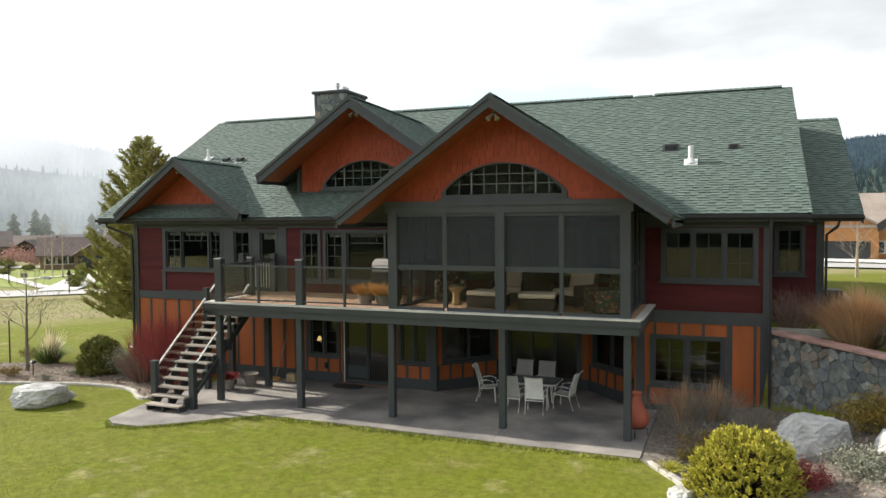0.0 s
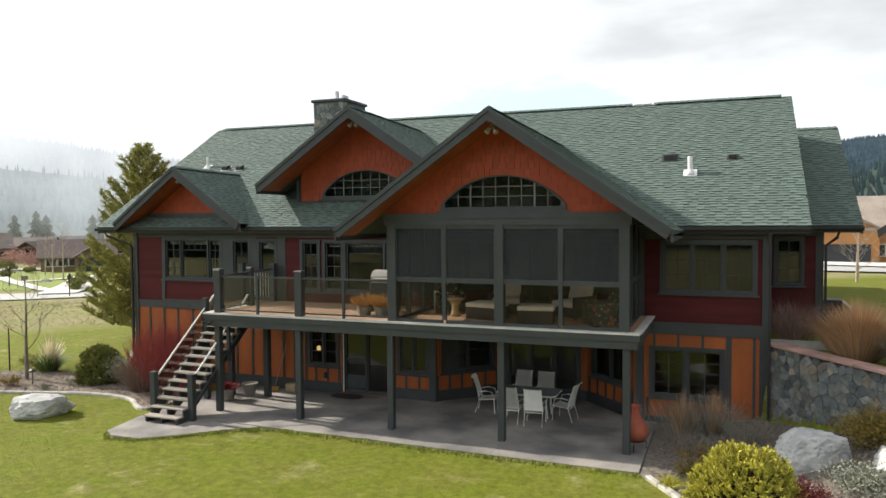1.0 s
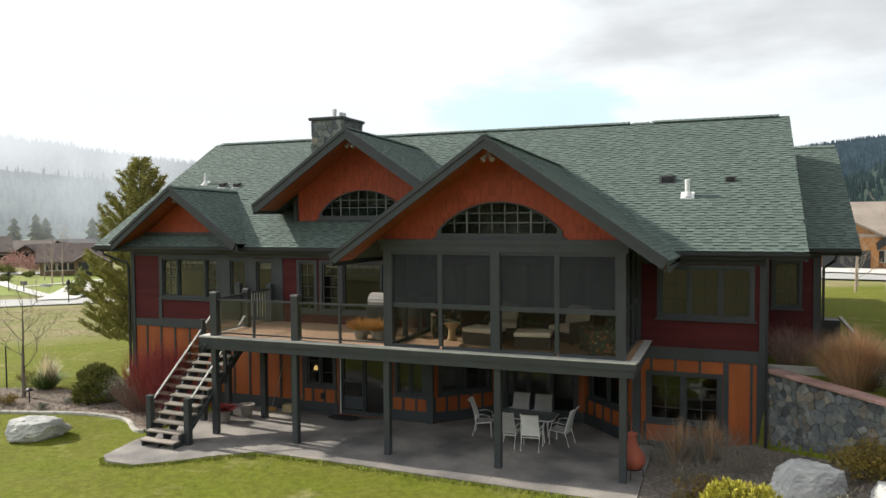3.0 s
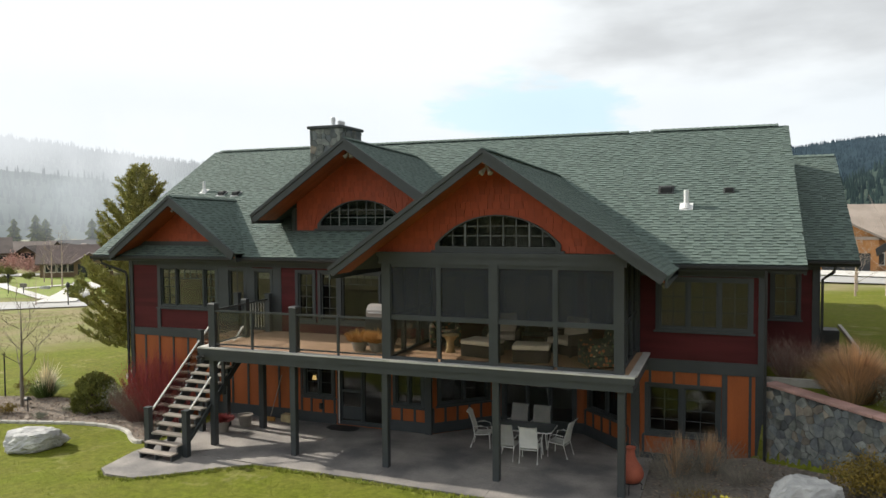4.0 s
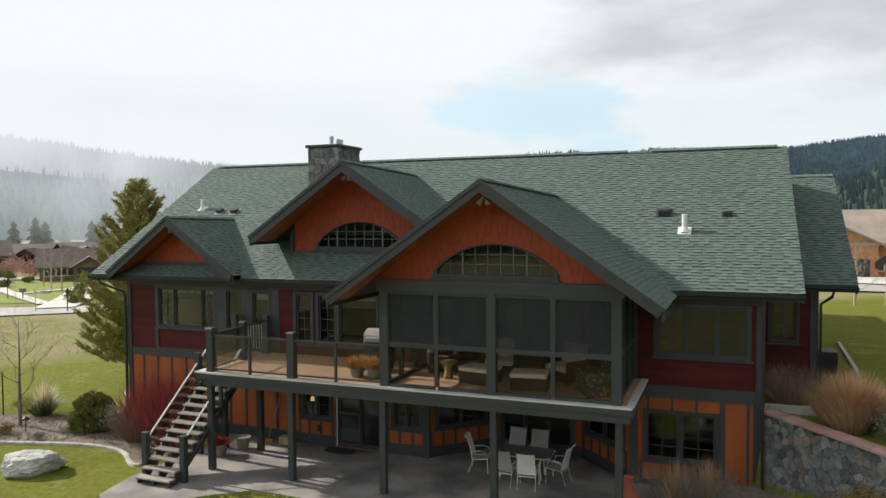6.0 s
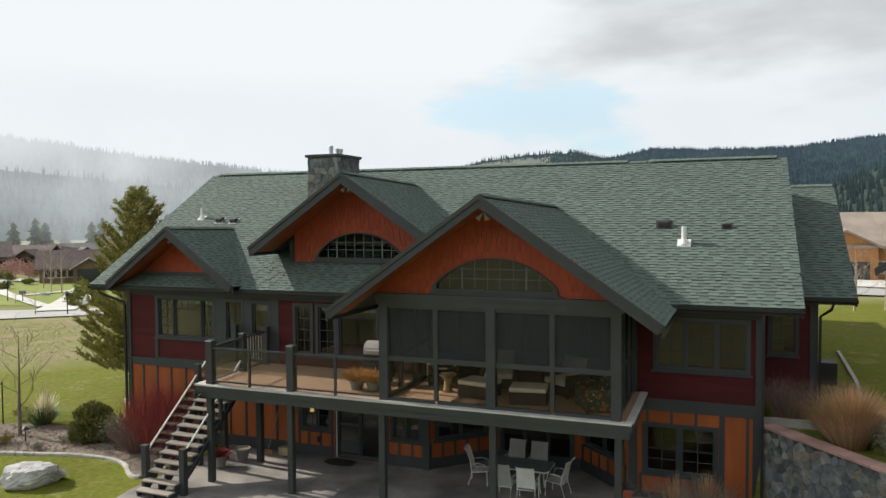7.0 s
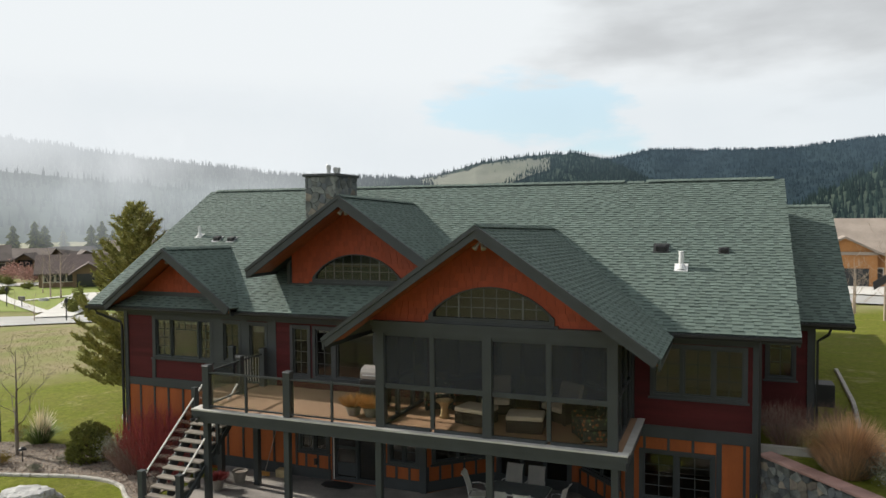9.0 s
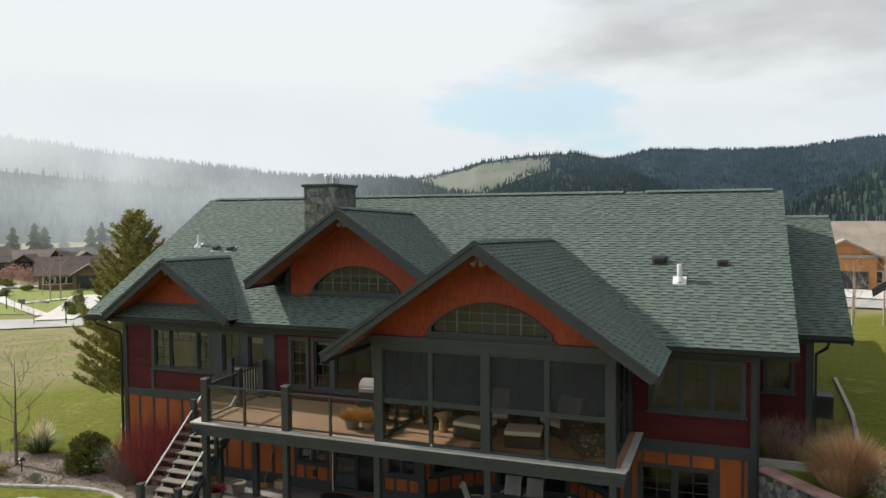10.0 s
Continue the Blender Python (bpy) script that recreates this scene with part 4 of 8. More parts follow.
def slope_slab(parent_house, name, quad, thick):
    """A roof slope: four top corners, with its thickness below."""
    bm = bmesh.new()
    t = [bm.verts.new(p) for p in quad]
    b = [bm.verts.new(Vector(p) - Z * thick) for p in quad]
    bm.faces.new(t)
    bm.faces.new(b[::-1])
    for i in range(4):
        j = (i + 1) % 4
        bm.faces.new((t[i], b[i], b[j], t[j]))
    return part(name, bm, ROOFBASE, parent_house)


RX0, RX1 = -19.86, 3.92
main = slope_slab(HOUSE, "roof", [(RX0, EAVE_Y, EAVE_Z), (RX1, EAVE_Y, EAVE_Z), (RX1, RIDGE_Y, RIDGE_Z), (RX0, RIDGE_Y, RIDGE_Z)], 0.16)
rear = slope_slab(HOUSE, "roof", [(RX0, RIDGE_Y, RIDGE_Z), (RX1, RIDGE_Y, RIDGE_Z), (RX1, 34.66, EAVE_Z), (RX0, 34.66, EAVE_Z)], 0.16)
RUN = math.hypot(RIDGE_Y - EAVE_Y, RIDGE_Z - EAVE_Z)
shingles(main, (RX0, EAVE_Y - 0.03, EAVE_Z - 0.012), X, (0, 1, PITCH), RUN, lambda v: (-0.02, RX1 - RX0 + 0.02), 0, 2)
ridge_caps(main, (RX1 - 0.3, RIDGE_Y, RIDGE_Z + 0.05), (RX1 - 4.6, RIDGE_Y, RIDGE_Z + 0.05))
ridge_caps(main, (RX1 - 4.6, RIDGE_Y, RIDGE_Z + 0.01), (RX1 - 5.3, RIDGE_Y, RIDGE_Z + 0.01))
ridge_caps(main, (RX1 - 5.3, RIDGE_Y, RIDGE_Z + 0.05), (RX0 + 0.25, RIDGE_Y, RIDGE_Z + 0.05))
# rake trim of the main roof
for x in (RX0, RX1 - 0.05):
    for y1, s in ((EAVE_Y, 1), (34.66, -1)):
        bm = bmesh.new()
        prism(bm, [(y1, EAVE_Z + 0.0), (RIDGE_Y, RIDGE_Z + 0.0), (RIDGE_Y, RIDGE_Z - 0.26), (y1, EAVE_Z - 0.26)], "x", x - 0.01, x + 0.055)
        part("rake_board", bm, TRIM, HOUSE)
# unseen rear wing, added to shade the side lawn; ridge runs away from main roof
bm = bmesh.new()
prism(bm, [(-7.6, -0.5), (3.2, -0.5), (3.2, 5.55), (-2.2, 8.7), (-7.6, 5.55)], "y", 34.75, 50.5)
part("wall", bm, RED, HOUSE)
for s in (-1, 1):
    bm = bmesh.new()
    prism(bm, [(-2.2, 8.72), (-2.2 + s * 6.0, 5.22), (-2.2 + s * 6.0, 5.40), (-2.2, 8.90)], "y", 34.75, 51.1)
    part("roof", bm, ROOF, HOUSE)
# lower wing
W_EY, W_EZ, W_RY, W_X1 = 23.78, 5.46, 29.68, 5.60
W_RZ = 8.92
wing = slope_slab(HOUSE, "roof", [(2.0, W_EY, W_EZ), (W_X1, W_EY, W_EZ), (W_X1, W_RY, W_RZ), (2.0, W_RY, W_RZ)], 0.16)
slope_slab(HOUSE, "roof", [(2.0, W_RY, W_RZ), (W_X1, W_RY, W_RZ), (W_X1, 35.6, W_EZ), (2.0, 35.6, W_EZ)], 0.16)
wp = (W_RZ - W_EZ) / (W_RY - W_EY)
shingles(wing, (2.0, W_EY - 0.03, W_EZ - 0.012), X, (0, 1, wp), math.hypot(W_RY - W_EY, W_RZ - W_EZ), lambda v: (1.9, W_X1 - 2.0 + 0.02), 0, 5)
ridge_caps(wing, (W_X1 - 0.02, W_RY, W_RZ + 0.02), (3.9, W_RY, W_RZ + 0.02))
bm = bmesh.new()
prism(bm, [(W_EY, W_EZ), (W_RY, W_RZ), (W_RY, W_RZ - 0.26), (W_EY, W_EZ - 0.26)], "x", W_X1 - 0.06, W_X1 + 0.01)
part("rake_board", bm, TRIM, HOUSE)


def gable(xc, zr, slope, half, y0, name_seed, back_over=0.15, soffit_to=None, singles=0, fall=0.0, barge=0.30):
    """A cross gable over the main slope: two slopes down to the valleys, barge boards, and a boarded soffit. Its ridge falls a little towards the main roof."""
    def back(z):
        return (z + fall * y0 - EAVE_Z + PITCH * EAVE_Y) / (PITCH + fall) + back_over

    def sunk(x, y, z):
        return x, y, z - fall * (y - y0)
    ez = zr - slope * half
    for s in (-1, 1):
        ex = xc + s * half
        quad = [(ex, y0, ez), (xc, y0, zr), sunk(xc, back(zr), zr), sunk(ex, max(back(ez), y0 + 0.3), ez)]
        if s > 0:
            quad = [quad[1], quad[0], quad[3], quad[2]]
        r = slope_slab(HOUSE, "roof", quad, 0.14)
        run = math.hypot(half, slope * half)
        d = Vector((-s * half, 0, slope * half))
        yb = max(back(ez), y0 + 0.3)
        if s > 0:
            shingles(r, (ex + 0.02, y0 - 0.02, ez - 0.01), (0, 1, -fall), d, run, lambda v: (0, (yb + (back(zr) - yb) * v / run) - y0), singles, name_seed)
        else:
            shingles(r, (ex - 0.02, y0 - 0.02, ez - 0.01), (0, -1, fall), d, run, lambda v: (-((yb + (back(zr) - yb) * v / run) - y0), 0), 0, name_seed + 1)
        # barge boards: a deep one and a thinner one over it
        for hh, dy, up in ((barge, 0.05, 0.0), (0.12, 0.085, 0.02)):
            bm = bmesh.new()
            dx = hh * slope / (1 + slope * slope)
            prism(bm, [(xc, zr + up), (ex, ez + up), (ex - s * dx, ez + up - hh + dx * slope), (xc, zr + up - hh)], "y", y0 - dy, y0 + 0.0 if dy > 0.06 else y0 + 0.02)
            part("barge_board", bm, TRIM, HOUSE)
        # eave end board
        bm = bmesh.new()
        box(bm, min(ex, ex - s * 0.05), max(ex, ex - s * 0.05), y0 + 0.021, yb, ez - 0.28, ez - 0.03 - fall * (yb - y0))
        part("eave_board", bm, TRIM, HOUSE)
        # soffit boards along the slope
        n = max(3, int((soffit_to - y0) / 0.16))
        for i in range(n):
            a, b = y0 + 0.02 + (soffit_to - y0 - 0.02) * i / n, y0 + 0.02 + (soffit_to - y0 - 0.02) * (i + 1) / n - 0.008
            bm = bmesh.new()
            prism(bm, [(xc, zr - 0.18), (ex - s * 0.06, ez - 0.18 + slope * 0.06), (ex - s * 0.06, ez - 0.21 + slope * 0.06), (xc, zr - 0.21)], "y", a, b)
            part("soffit_board", bm, SOFFIT, HOUSE)
    bm = bmesh.new()
    box(bm, xc - 0.045, xc + 0.045, y0 + 0.02, soffit_to, zr - 0.34, zr - 0.2)
    part("ridge_beam", bm, SOFFIT, HOUSE)
    ridge_caps(r, sunk(xc, y0 + 0.05, zr + 0.03), sunk(xc, back(zr) - 0.15, zr + 0.03))


gable(-3.44, 8.39, 0.69, 4.26, 16.5, 20, soffit_to=17.6, singles=280, fall=0.0235)
gable(-9.33, 9.30, 0.675, 3.58, 20.4, 30, soffit_to=21.75, fall=0.027, barge=0.35)
gable(-15.99, 7.57, 0.715, 2.74, 19.98, 40, soffit_to=20.95, fall=0.02, barge=0.32)


def arch(cx, z0, half, spring, rise, n=18):
    """Outline of a low arch: short uprights and a segment over them."""
    R = (half * half + rise * rise) / (2 * rise)
    a = math.asin(min(1.0, half / R))
    out = [(cx - half, z0)]
    out += [(cx + R * math.sin(-a + 2 * a * k / n), z0 + spring + rise - R + R * math.cos(-a + 2 * a * k / n)) for k in range(n + 1)]
    return out + [(cx + half, z0)]


shake = []
for w in (0.13, 0.17, 0.22):
    bm = bmesh.new()
    v = [bm.verts.new(p) for p in ((0, -0.028, 0), (w, -0.028, 0), (w, -0.012, 0.2), (0, -0.012, 0.2), (0, 0, 0), (w, 0, 0), (w, 0, 0.2), (0, 0, 0.2))]
    for f in ((0, 1, 2, 3), (4, 5, 1, 0), (0, 3, 7, 4), (1, 5, 6, 2)):
        bm.faces.new([v[i] for i in f])
    me = bpy.data.meshes.new("shake")
    bm.to_mesh(me)
    bm.free()
    me.materials.append(CEDAR)
    shake.append((w, me))


def gable_face(xc, y, z0, zr, slope, half, win=None, seed=1, cut=99.0):
    """The wall in a gable, clad in stained shakes, with an arched window."""
    bm = bmesh.new()
    top = z0 + slope * half
    if win:
        cx, wz, wh, spr, rise = win
        o = [(xc - half, z0), (cx - wh, z0)] + arch(cx, wz, wh, spr, rise)[1:-1] + [(cx + wh, z0), (xc + half, z0), (xc, top)]
    else:
        o = [(xc - half, z0), (xc + half, z0), (xc, top)]
    if cut < half:
        zc = z0 + slope * (half - cut)
        o[0] = (xc - cut, z0)
        o[-2:] = [(xc + cut, z0), (xc + cut, zc), (xc, top), (xc - cut, zc)]
    prism(bm, o[::-1], "y", y, y + 0.15)
    w = part("gable_wall", bm, CEDAR, HOUSE)
    rng = random.Random(seed)
    z = z0 + 0.02
    while z < top - 0.15:
        lim = min(cut - 0.02, half - (z + 0.19 - z0) / slope)
        u = xc - lim + rng.random() * 0.05
        while u < xc + lim - 0.12:
            wd, me = rng.choice(shake)
            ok = True
            if win:
                cx, wz, wh, spr, rise = win
                R = (wh * wh + rise * rise) / (2 * rise)
                for px in (u, u + wd):
                    if abs(px - cx) < wh + 0.02 and z < wz + spr + rise - R + math.sqrt(max(0, R * R - (px - cx) ** 2)) - 0.03:
                        ok = False
            if ok and u + wd < xc + lim + 0.08:
                piece("shake", me, w, Matrix.Translation((u, y, z + rng.choice((0, 0, -0.012, 0.008)))))
            u += wd + 0.006
        z += 0.185
    if win:
        cx, wz, wh, spr, rise = win
        bm = bmesh.new()
        outer, inner = arch(cx, wz, wh, spr, rise), arch(cx, wz + 0.1, wh - 0.13, spr - 0.03, rise - 0.1)
        for a, b in ((y - 0.07, y + 0.1),):
            n = len(outer)
            A, B = [[bm.verts.new((p[0], d, p[1])) for p in outer] for d in (a, b)], [[bm.verts.new((p[0], d, p[1])) for p in inner] for d in (a, b)]
            for i in range(n):
                j = (i + 1) % n
                bm.faces.new((A[0][i], A[0][j], B[0][j], B[0][i]))
                bm.faces.new((A[0][i], A[1][i], A[1][j], A[0][j]))
                bm.faces.new((B[0][i], B[0][j], B[1][j], B[1][i]))
        wn = part("window", bm, TRIM, HOUSE, "low arched window with small panes")
        bm = bmesh.new()
        box(bm, cx - wh - 0.1, cx + wh + 0.1, y - 0.1, y + 0.02, wz - 0.06, wz - 0.001)
        part("sill", bm, TRIM, wn)
        bm = bmesh.new()
        prism(bm, inner[::-1], "y", y + 0.03, y + 0.035)
        part("pane", bm, GLASS, wn).visible_shadow = False
        bm = bmesh.new()
        ih, ir = wh - 0.13, rise - 0.1
        R = (ih * ih + ir * ir) / (2 * ir)

        def topz(x):
            return wz + 0.1 + spr - 0.03 + ir - R + math.sqrt(max(0, R * R - (x - cx) ** 2))
        cols = 9
        for k in range(1, cols):
            x = cx - ih + 2 * ih * k / cols
            g = 0.022 if k in (2, 7) else 0.010
            box(bm, x - g, x + g, y + 0.012, y + 0.029, wz + 0.1, topz(x))
        for zz in (wz + 0.1 + 0.27, wz + 0.1 + 0.52):
            if zz < wz + spr + rise - 0.05:
                e = min(ih, math.sqrt(max(0.0, R * R - (zz - (wz + 0.07 + spr + ir - R)) ** 2)))
                box(bm, cx - e, cx + e, y + 0.014, y + 0.027, zz - 0.01, zz + 0.01)
        part("muntin", bm, MUNTIN, wn, "pale metal glazing bars")
        bm = bmesh.new()
        prism(bm, [(xc - half * 0.8, z0 - 0.2), (xc + half * 0.8, z0 - 0.2), (xc + half * 0.8, z0), (xc, top - half * 0.2 * slope - 0.2), (xc - half * 0.8, z0)], "y", y + 0.9, y + 0.95)
        part("inner_wall", bm, INNER, HOUSE)
    return w


gable_face(-3.44, 17.55, 5.84, 8.39, 0.69, 3.42, (-3.42, 5.92, 1.66, 0.16, 0.75), 3)
gable_face(-9.33, 21.7, 6.33, 9.30, 0.675, 4.1, (-9.42, 6.42, 1.66, 0.16, 0.80), 5, 2.6)
gable_face(-15.99, 20.9, 5.86, 7.57, 0.715, 2.05, None, 7)
# trim at the feet of the gable walls, and the dormer's cheek walls
board("band", -12.05, -6.8, 21.66, 21.71, 6.14, 6.36)
board("corner_board", -12.1, -11.98, 21.65, 21.8, 6.2, 7.05)
for x in (-12.05, -6.85):
    bm = bmesh.new()
    prism(bm, [(21.7, 6.2), (24.0, 7.6), (24.0, 7.2), (21.7, 7.15)], "x", x, x + 0.1)
    part("cheek_wall", bm, TRIM, HOUSE)
board("band", -18.1, -13.9, 20.85, 20.91, 5.78, 5.98)

# gutters and downspouts
def gutter(x0, x1, y, z):
    bm = bmesh.new()
    prism(bm, [(y, z), (y - 0.10, z), (y - 0.125, z + 0.05), (y - 0.125, z + 0.11), (y - 0.112, z + 0.11), (y - 0.112, z + 0.055), (y - 0.095, z + 0.014), (y - 0.012, z + 0.014), (y - 0.012, z + 0.11), (y, z + 0.11)], "x", x0, x1)
    return part("gutter", bm, BLACK, HOUSE, "dark metal roof gutter")


gutter(RX0 - 0.02, -7.0, EAVE_Y - 0.02, EAVE_Z - 0.16)
gutter(0.86, RX1 + 0.02, EAVE_Y - 0.02, EAVE_Z - 0.16)
gutter(3.3, W_X1 + 0.02, W_EY - 0.02, W_EZ - 0.16)
board("fascia", RX0, -7.0, EAVE_Y - 0.018, EAVE_Y + 0.02, EAVE_Z - 0.22, EAVE_Z - 0.04)
board("fascia", 0.8, RX1, EAVE_Y - 0.018, EAVE_Y + 0.02, EAVE_Z - 0.22, EAVE_Z - 0.04)
board("fascia", 3.0, W_X1, W_EY - 0.018, W_EY + 0.02, W_EZ - 0.22, W_EZ - 0.04)
board("soffit", RX0, 2.95, EAVE_Y + 0.021, WALL_Y + 0.02, EAVE_Z - 0.2, EAVE_Z - 0.17)
board("soffit", 2.96, W_X1, W_EY + 0.021, 24.19, W_EZ - 0.2, W_EZ - 0.17)


def downspout(points):
    bm = bmesh.new()
    tube(bm, points, [0.05] * len(points), 4)
    part("downspout", bm, BLACK, HOUSE, "dark square downspout")


downspout([(-19.45, 20.25, 5.34), (-19.4, 20.3, 5.18), (-18.6, 20.6, 4.85), (-18.55, 20.62, 4.7), (-18.55, 20.62, 0.0)])
downspout([(2.98, 20.27, 5.34), (2.98, 20.3, 0.1)])
downspout([(5.0, 23.74, 5.3), (4.95, 23.8, 5.1), (4.68, 24.05, 4.85), (4.68, 24.08, 2.0)])


# ---- patio, deck, stairs, porch ----
PATIO = thing("patio", (-6.5, 18.5, 0.0), "grey concrete patio slabs with control joints", "patio", kind="structure")
xs = [-14.05, -12.2, -9.4, -6.5, -3.4, 0.14]
front = [16.9, 16.6, 16.5, 16.45, 16.32, 16.28]
for i in range(5):
    a, b = xs[i] + 0.004, xs[i + 1] - 0.004
    for y0, y1 in (((front[i], front[i + 1]), (18.7, 18.7)), ((18.708, 18.708), (20.68, 20.68))):
        bm = bmesh.new()
        prism(bm, [(a, y0[0]), (b, y0[1]), (b, y1[1]), (a, y1[0])], "z", -0.15, 0.0)
        part("slab", bm, CONCRETE, PATIO)
bm = bmesh.new()
prism(bm, [(-14.05, 16.89), (-14.1, 16.2), (-13.85, 14.75), (-13.4, 14.45), (-12.5, 14.45), (-11.7, 15.05), (-10.9, 15.85), (-10.1, 16.45), (-12.2, 16.59)], "z", -0.15, 0.0)
part("slab", bm, CONCRETE, PATIO)
bm = bmesh.new()
prism(bm, [(-6.5, 20.69), (-0.55, 20.69), (-2.1, 22.35), (-4.95, 22.35)], "z", -0.15, 0.0)
part("slab", bm, CONCRETE, PATIO)

DX0, DX1, DY0, DY1, DZ = -12.62, 0.04, 17.28, 20.68, 2.98
DECK = thing("deck", (-6.3, 19.0, 0.0), "raised grey-green timber deck on square posts", "deck")


def dpart(name, a, m, parent=DECK, label=""):
    bm = bmesh.new()
    box(bm, *a)
    return part(name, bm, m, parent, label)


n = 24
for i in range(n):
    y0 = DY0 + 0.2 + (DY1 - DY0 - 0.2) * i / n
    dpart("deck_board", (DX0 + 0.16, DX1 - 0.17, y0, y0 + (DY1 - DY0 - 0.2) / n - 0.006, DZ - 0.035, DZ - 0.005), DECKTOP)
dpart("edge_board", (DX0, DX1, DY0 - 0.03, DY0 + 0.19, DZ - 0.045, DZ), DECKEDGE, label="pale worn deck edge board")
dpart("edge_board", (DX1 - 0.16, DX1 + 0.03, DY0 + 0.195, DY1, DZ - 0.045, DZ), DECKEDGE, label="pale worn deck edge board")
dpart("edge_board", (DX0 - 0.02, DX0 + 0.15, DY0 + 0.195, 19.3, DZ - 0.045, DZ), DECKEDGE, label="pale worn deck edge board")
for nm, z0, z1, o in (("fascia", DZ - 0.20, DZ - 0.05, 0.0), ("rim_beam", DZ - 0.40, DZ - 0.205, 0.05)):
    dpart(nm, (DX0 + o, DX1 - o, DY0 + o, DY0 + o + 0.09, z0, z1), TRIM)
    dpart(nm, (DX1 - o - 0.09, DX1 - o, DY0 + o + 0.095, DY1, z0, z1), TRIM)
    dpart(nm, (DX0 + o, DX0 + o + 0.09, DY0 + o + 0.095, DY1, z0, z1), TRIM)
dpart("underside", (DX0 + 0.14, DX1 - 0.14, DY0 + 0.15, DY1, DZ - 0.30, DZ - 0.27), TRIM)
for i in range(22):
    x = DX0 + 0.4 + (DX1 - DX0 - 0.8) * i / 21
    dpart("joist", (x - 0.02, x + 0.02, DY0 + 0.15, DY1, DZ - 0.42, DZ - 0.305), TRIM)
for x in (-12.26, -9.46, -6.56, -3.43, -0.29):
    bm = bmesh.new()
    box(bm, x - 0.09, x + 0.09, 17.43, 17.61, 0.0, DZ - 0.40)
    bmesh.ops.bevel(bm, geom=bm.edges[:], offset=0.012, segments=1, affect="EDGES")
    part("post", bm, TRIM, DECK)
for x, y in ((-13.22, 19.35), (-11.96, 19.55)):
    dpart("post", (x - 0.09, x + 0.09, y - 0.09, y + 0.09, 0.0, DZ - 0.3), TRIM)
# landing at the head of the stairs
dpart("landing", (-13.62, DX0 - 0.03, 19.30, DY1, DZ - 0.2, DZ - 0.005), DECKTOP)
dpart("fascia", (-13.66, -13.625, 19.28, DY1, DZ - 0.28, DZ), TRIM)

# stairs: open treads on two stringers, rising towards the house
STAIRS = thing("staircase", (-12.9, 17.5, 0.0), "open timber staircase with pale worn treads and glass rail", "stairs")
NST, SY0, SY1 = 15, 15.78, 19.30
SX0, SX1 = -13.52, -12.36
run, rise = (SY1 - SY0) / (NST - 1), DZ / NST
for i in range(NST - 1):
    y, z = SY0 + i * run, rise * (i + 1)
    bm = bmesh.new()
    box(bm, SX0 - 0.02, SX1 + 0.02, y - 0.03, y + run + 0.005, z - 0.05, z)
    bmesh.ops.bevel(bm, geom=bm.edges[:], offset=0.008, segments=1, affect="EDGES")
    part("tread", bm, TREAD, STAIRS)
for x in (SX0 + 0.03, (SX0 + SX1) / 2, SX1 - 0.03):
    o = [(SY0 + 0.02, 0.0)]
    for i in range(NST - 1):
        o += [(SY0 + 0.02 + i * run, rise * (i + 1) - 0.052), (SY0 + 0.02 + (i + 1) * run, rise * (i + 1) - 0.052)]
    o += [(SY1 + 0.02, DZ - 0.55), (SY0 + 0.36, 0.0)]
    bm = bmesh.new()
    prism(bm, o, "x", x - 0.025, x + 0.025)
    part("stringer", bm, TRIM, STAIRS)
for x, y in ((SX0 - 0.07, 16.25), (SX1 + 0.07, 16.32)):
    bm = bmesh.new()
    box(bm, x - 0.085, x + 0.085, y - 0.085, y + 0.085, 0.0, 1.30)
    box(bm, x - 0.1, x + 0.1, y - 0.1, y + 0.1, 1.30, 1.34)
    part("newel_post", bm, TRIM, STAIRS)
bm = bmesh.new()
box(bm, SX0 - 0.15, SX0 + 0.01, 18.5, 18.66, 0.0, 3.25)
part("newel_post", bm, TRIM, STAIRS)
dy = SY1 - 16.3
for x in (SX0 - 0.06, SX1 + 0.06):
    z0 = 1.14
    z1 = z0 + dy * rise / run
    bm = bmesh.new()
    beam(bm, (x, 16.36, z0 + 0.05), (x, SY1 - 0.25, z1 - 0.16), 0.045, 0.04, (0, 0, 1))
    part("hand_rail", bm, DECKEDGE, STAIRS, "pale metal hand rail")
    bm = bmesh.new()
    beam(bm, (x, 16.36, z0 - 0.75), (x, SY1 - 0.1, z1 - 0.82), 0.05, 0.04, (0, 0, 1))
    part("lower_rail", bm, TRIM, STAIRS)
    if x < SX0:
        bm = bmesh.new()
        prism(bm, [(16.38, z0 - 0.70), (SY1 - 0.3, z1 - 0.92), (SY1 - 0.3, z1 - 0.22), (16.38, z0 + 0.02)], "x", x - 0.004, x + 0.004)
        part("glass_panel", bm, RAILGLASS, STAIRS, "smoky glass rail panel")
bm = bmesh.new()
box(bm, SX1 - 0.0, SX1 + 0.1, 18.0, 18.08, 1.4, 2.7)
part("rail_post", bm, TRIM, STAIRS)

# railing of the open deck
RAIL = thing("deck_railing", (-9.4, 17.5, DZ), "grey-green deck railing with clear glass panels", "railing")


def rail_post(x, y, w, h, cap=True):
    bm = bmesh.new()
    box(bm, x - w, x + w, y - w, y + w, DZ, DZ + h)
    p = part("post", bm, TRIM, RAIL)
    if cap:
        bm = bmesh.new()
        c = w + 0.02
        box(bm, x - c, x + c, y - c, y + c, DZ + h, DZ + h + 0.035)
        top = [v for v in bm.verts if v.co.z > DZ + h + 0.02]
        for v in top:
            v.co.x, v.co.y = x + (v.co.x - x) * 0.8, y + (v.co.y - y) * 0.8
        part("cap", bm, TRIM, p)


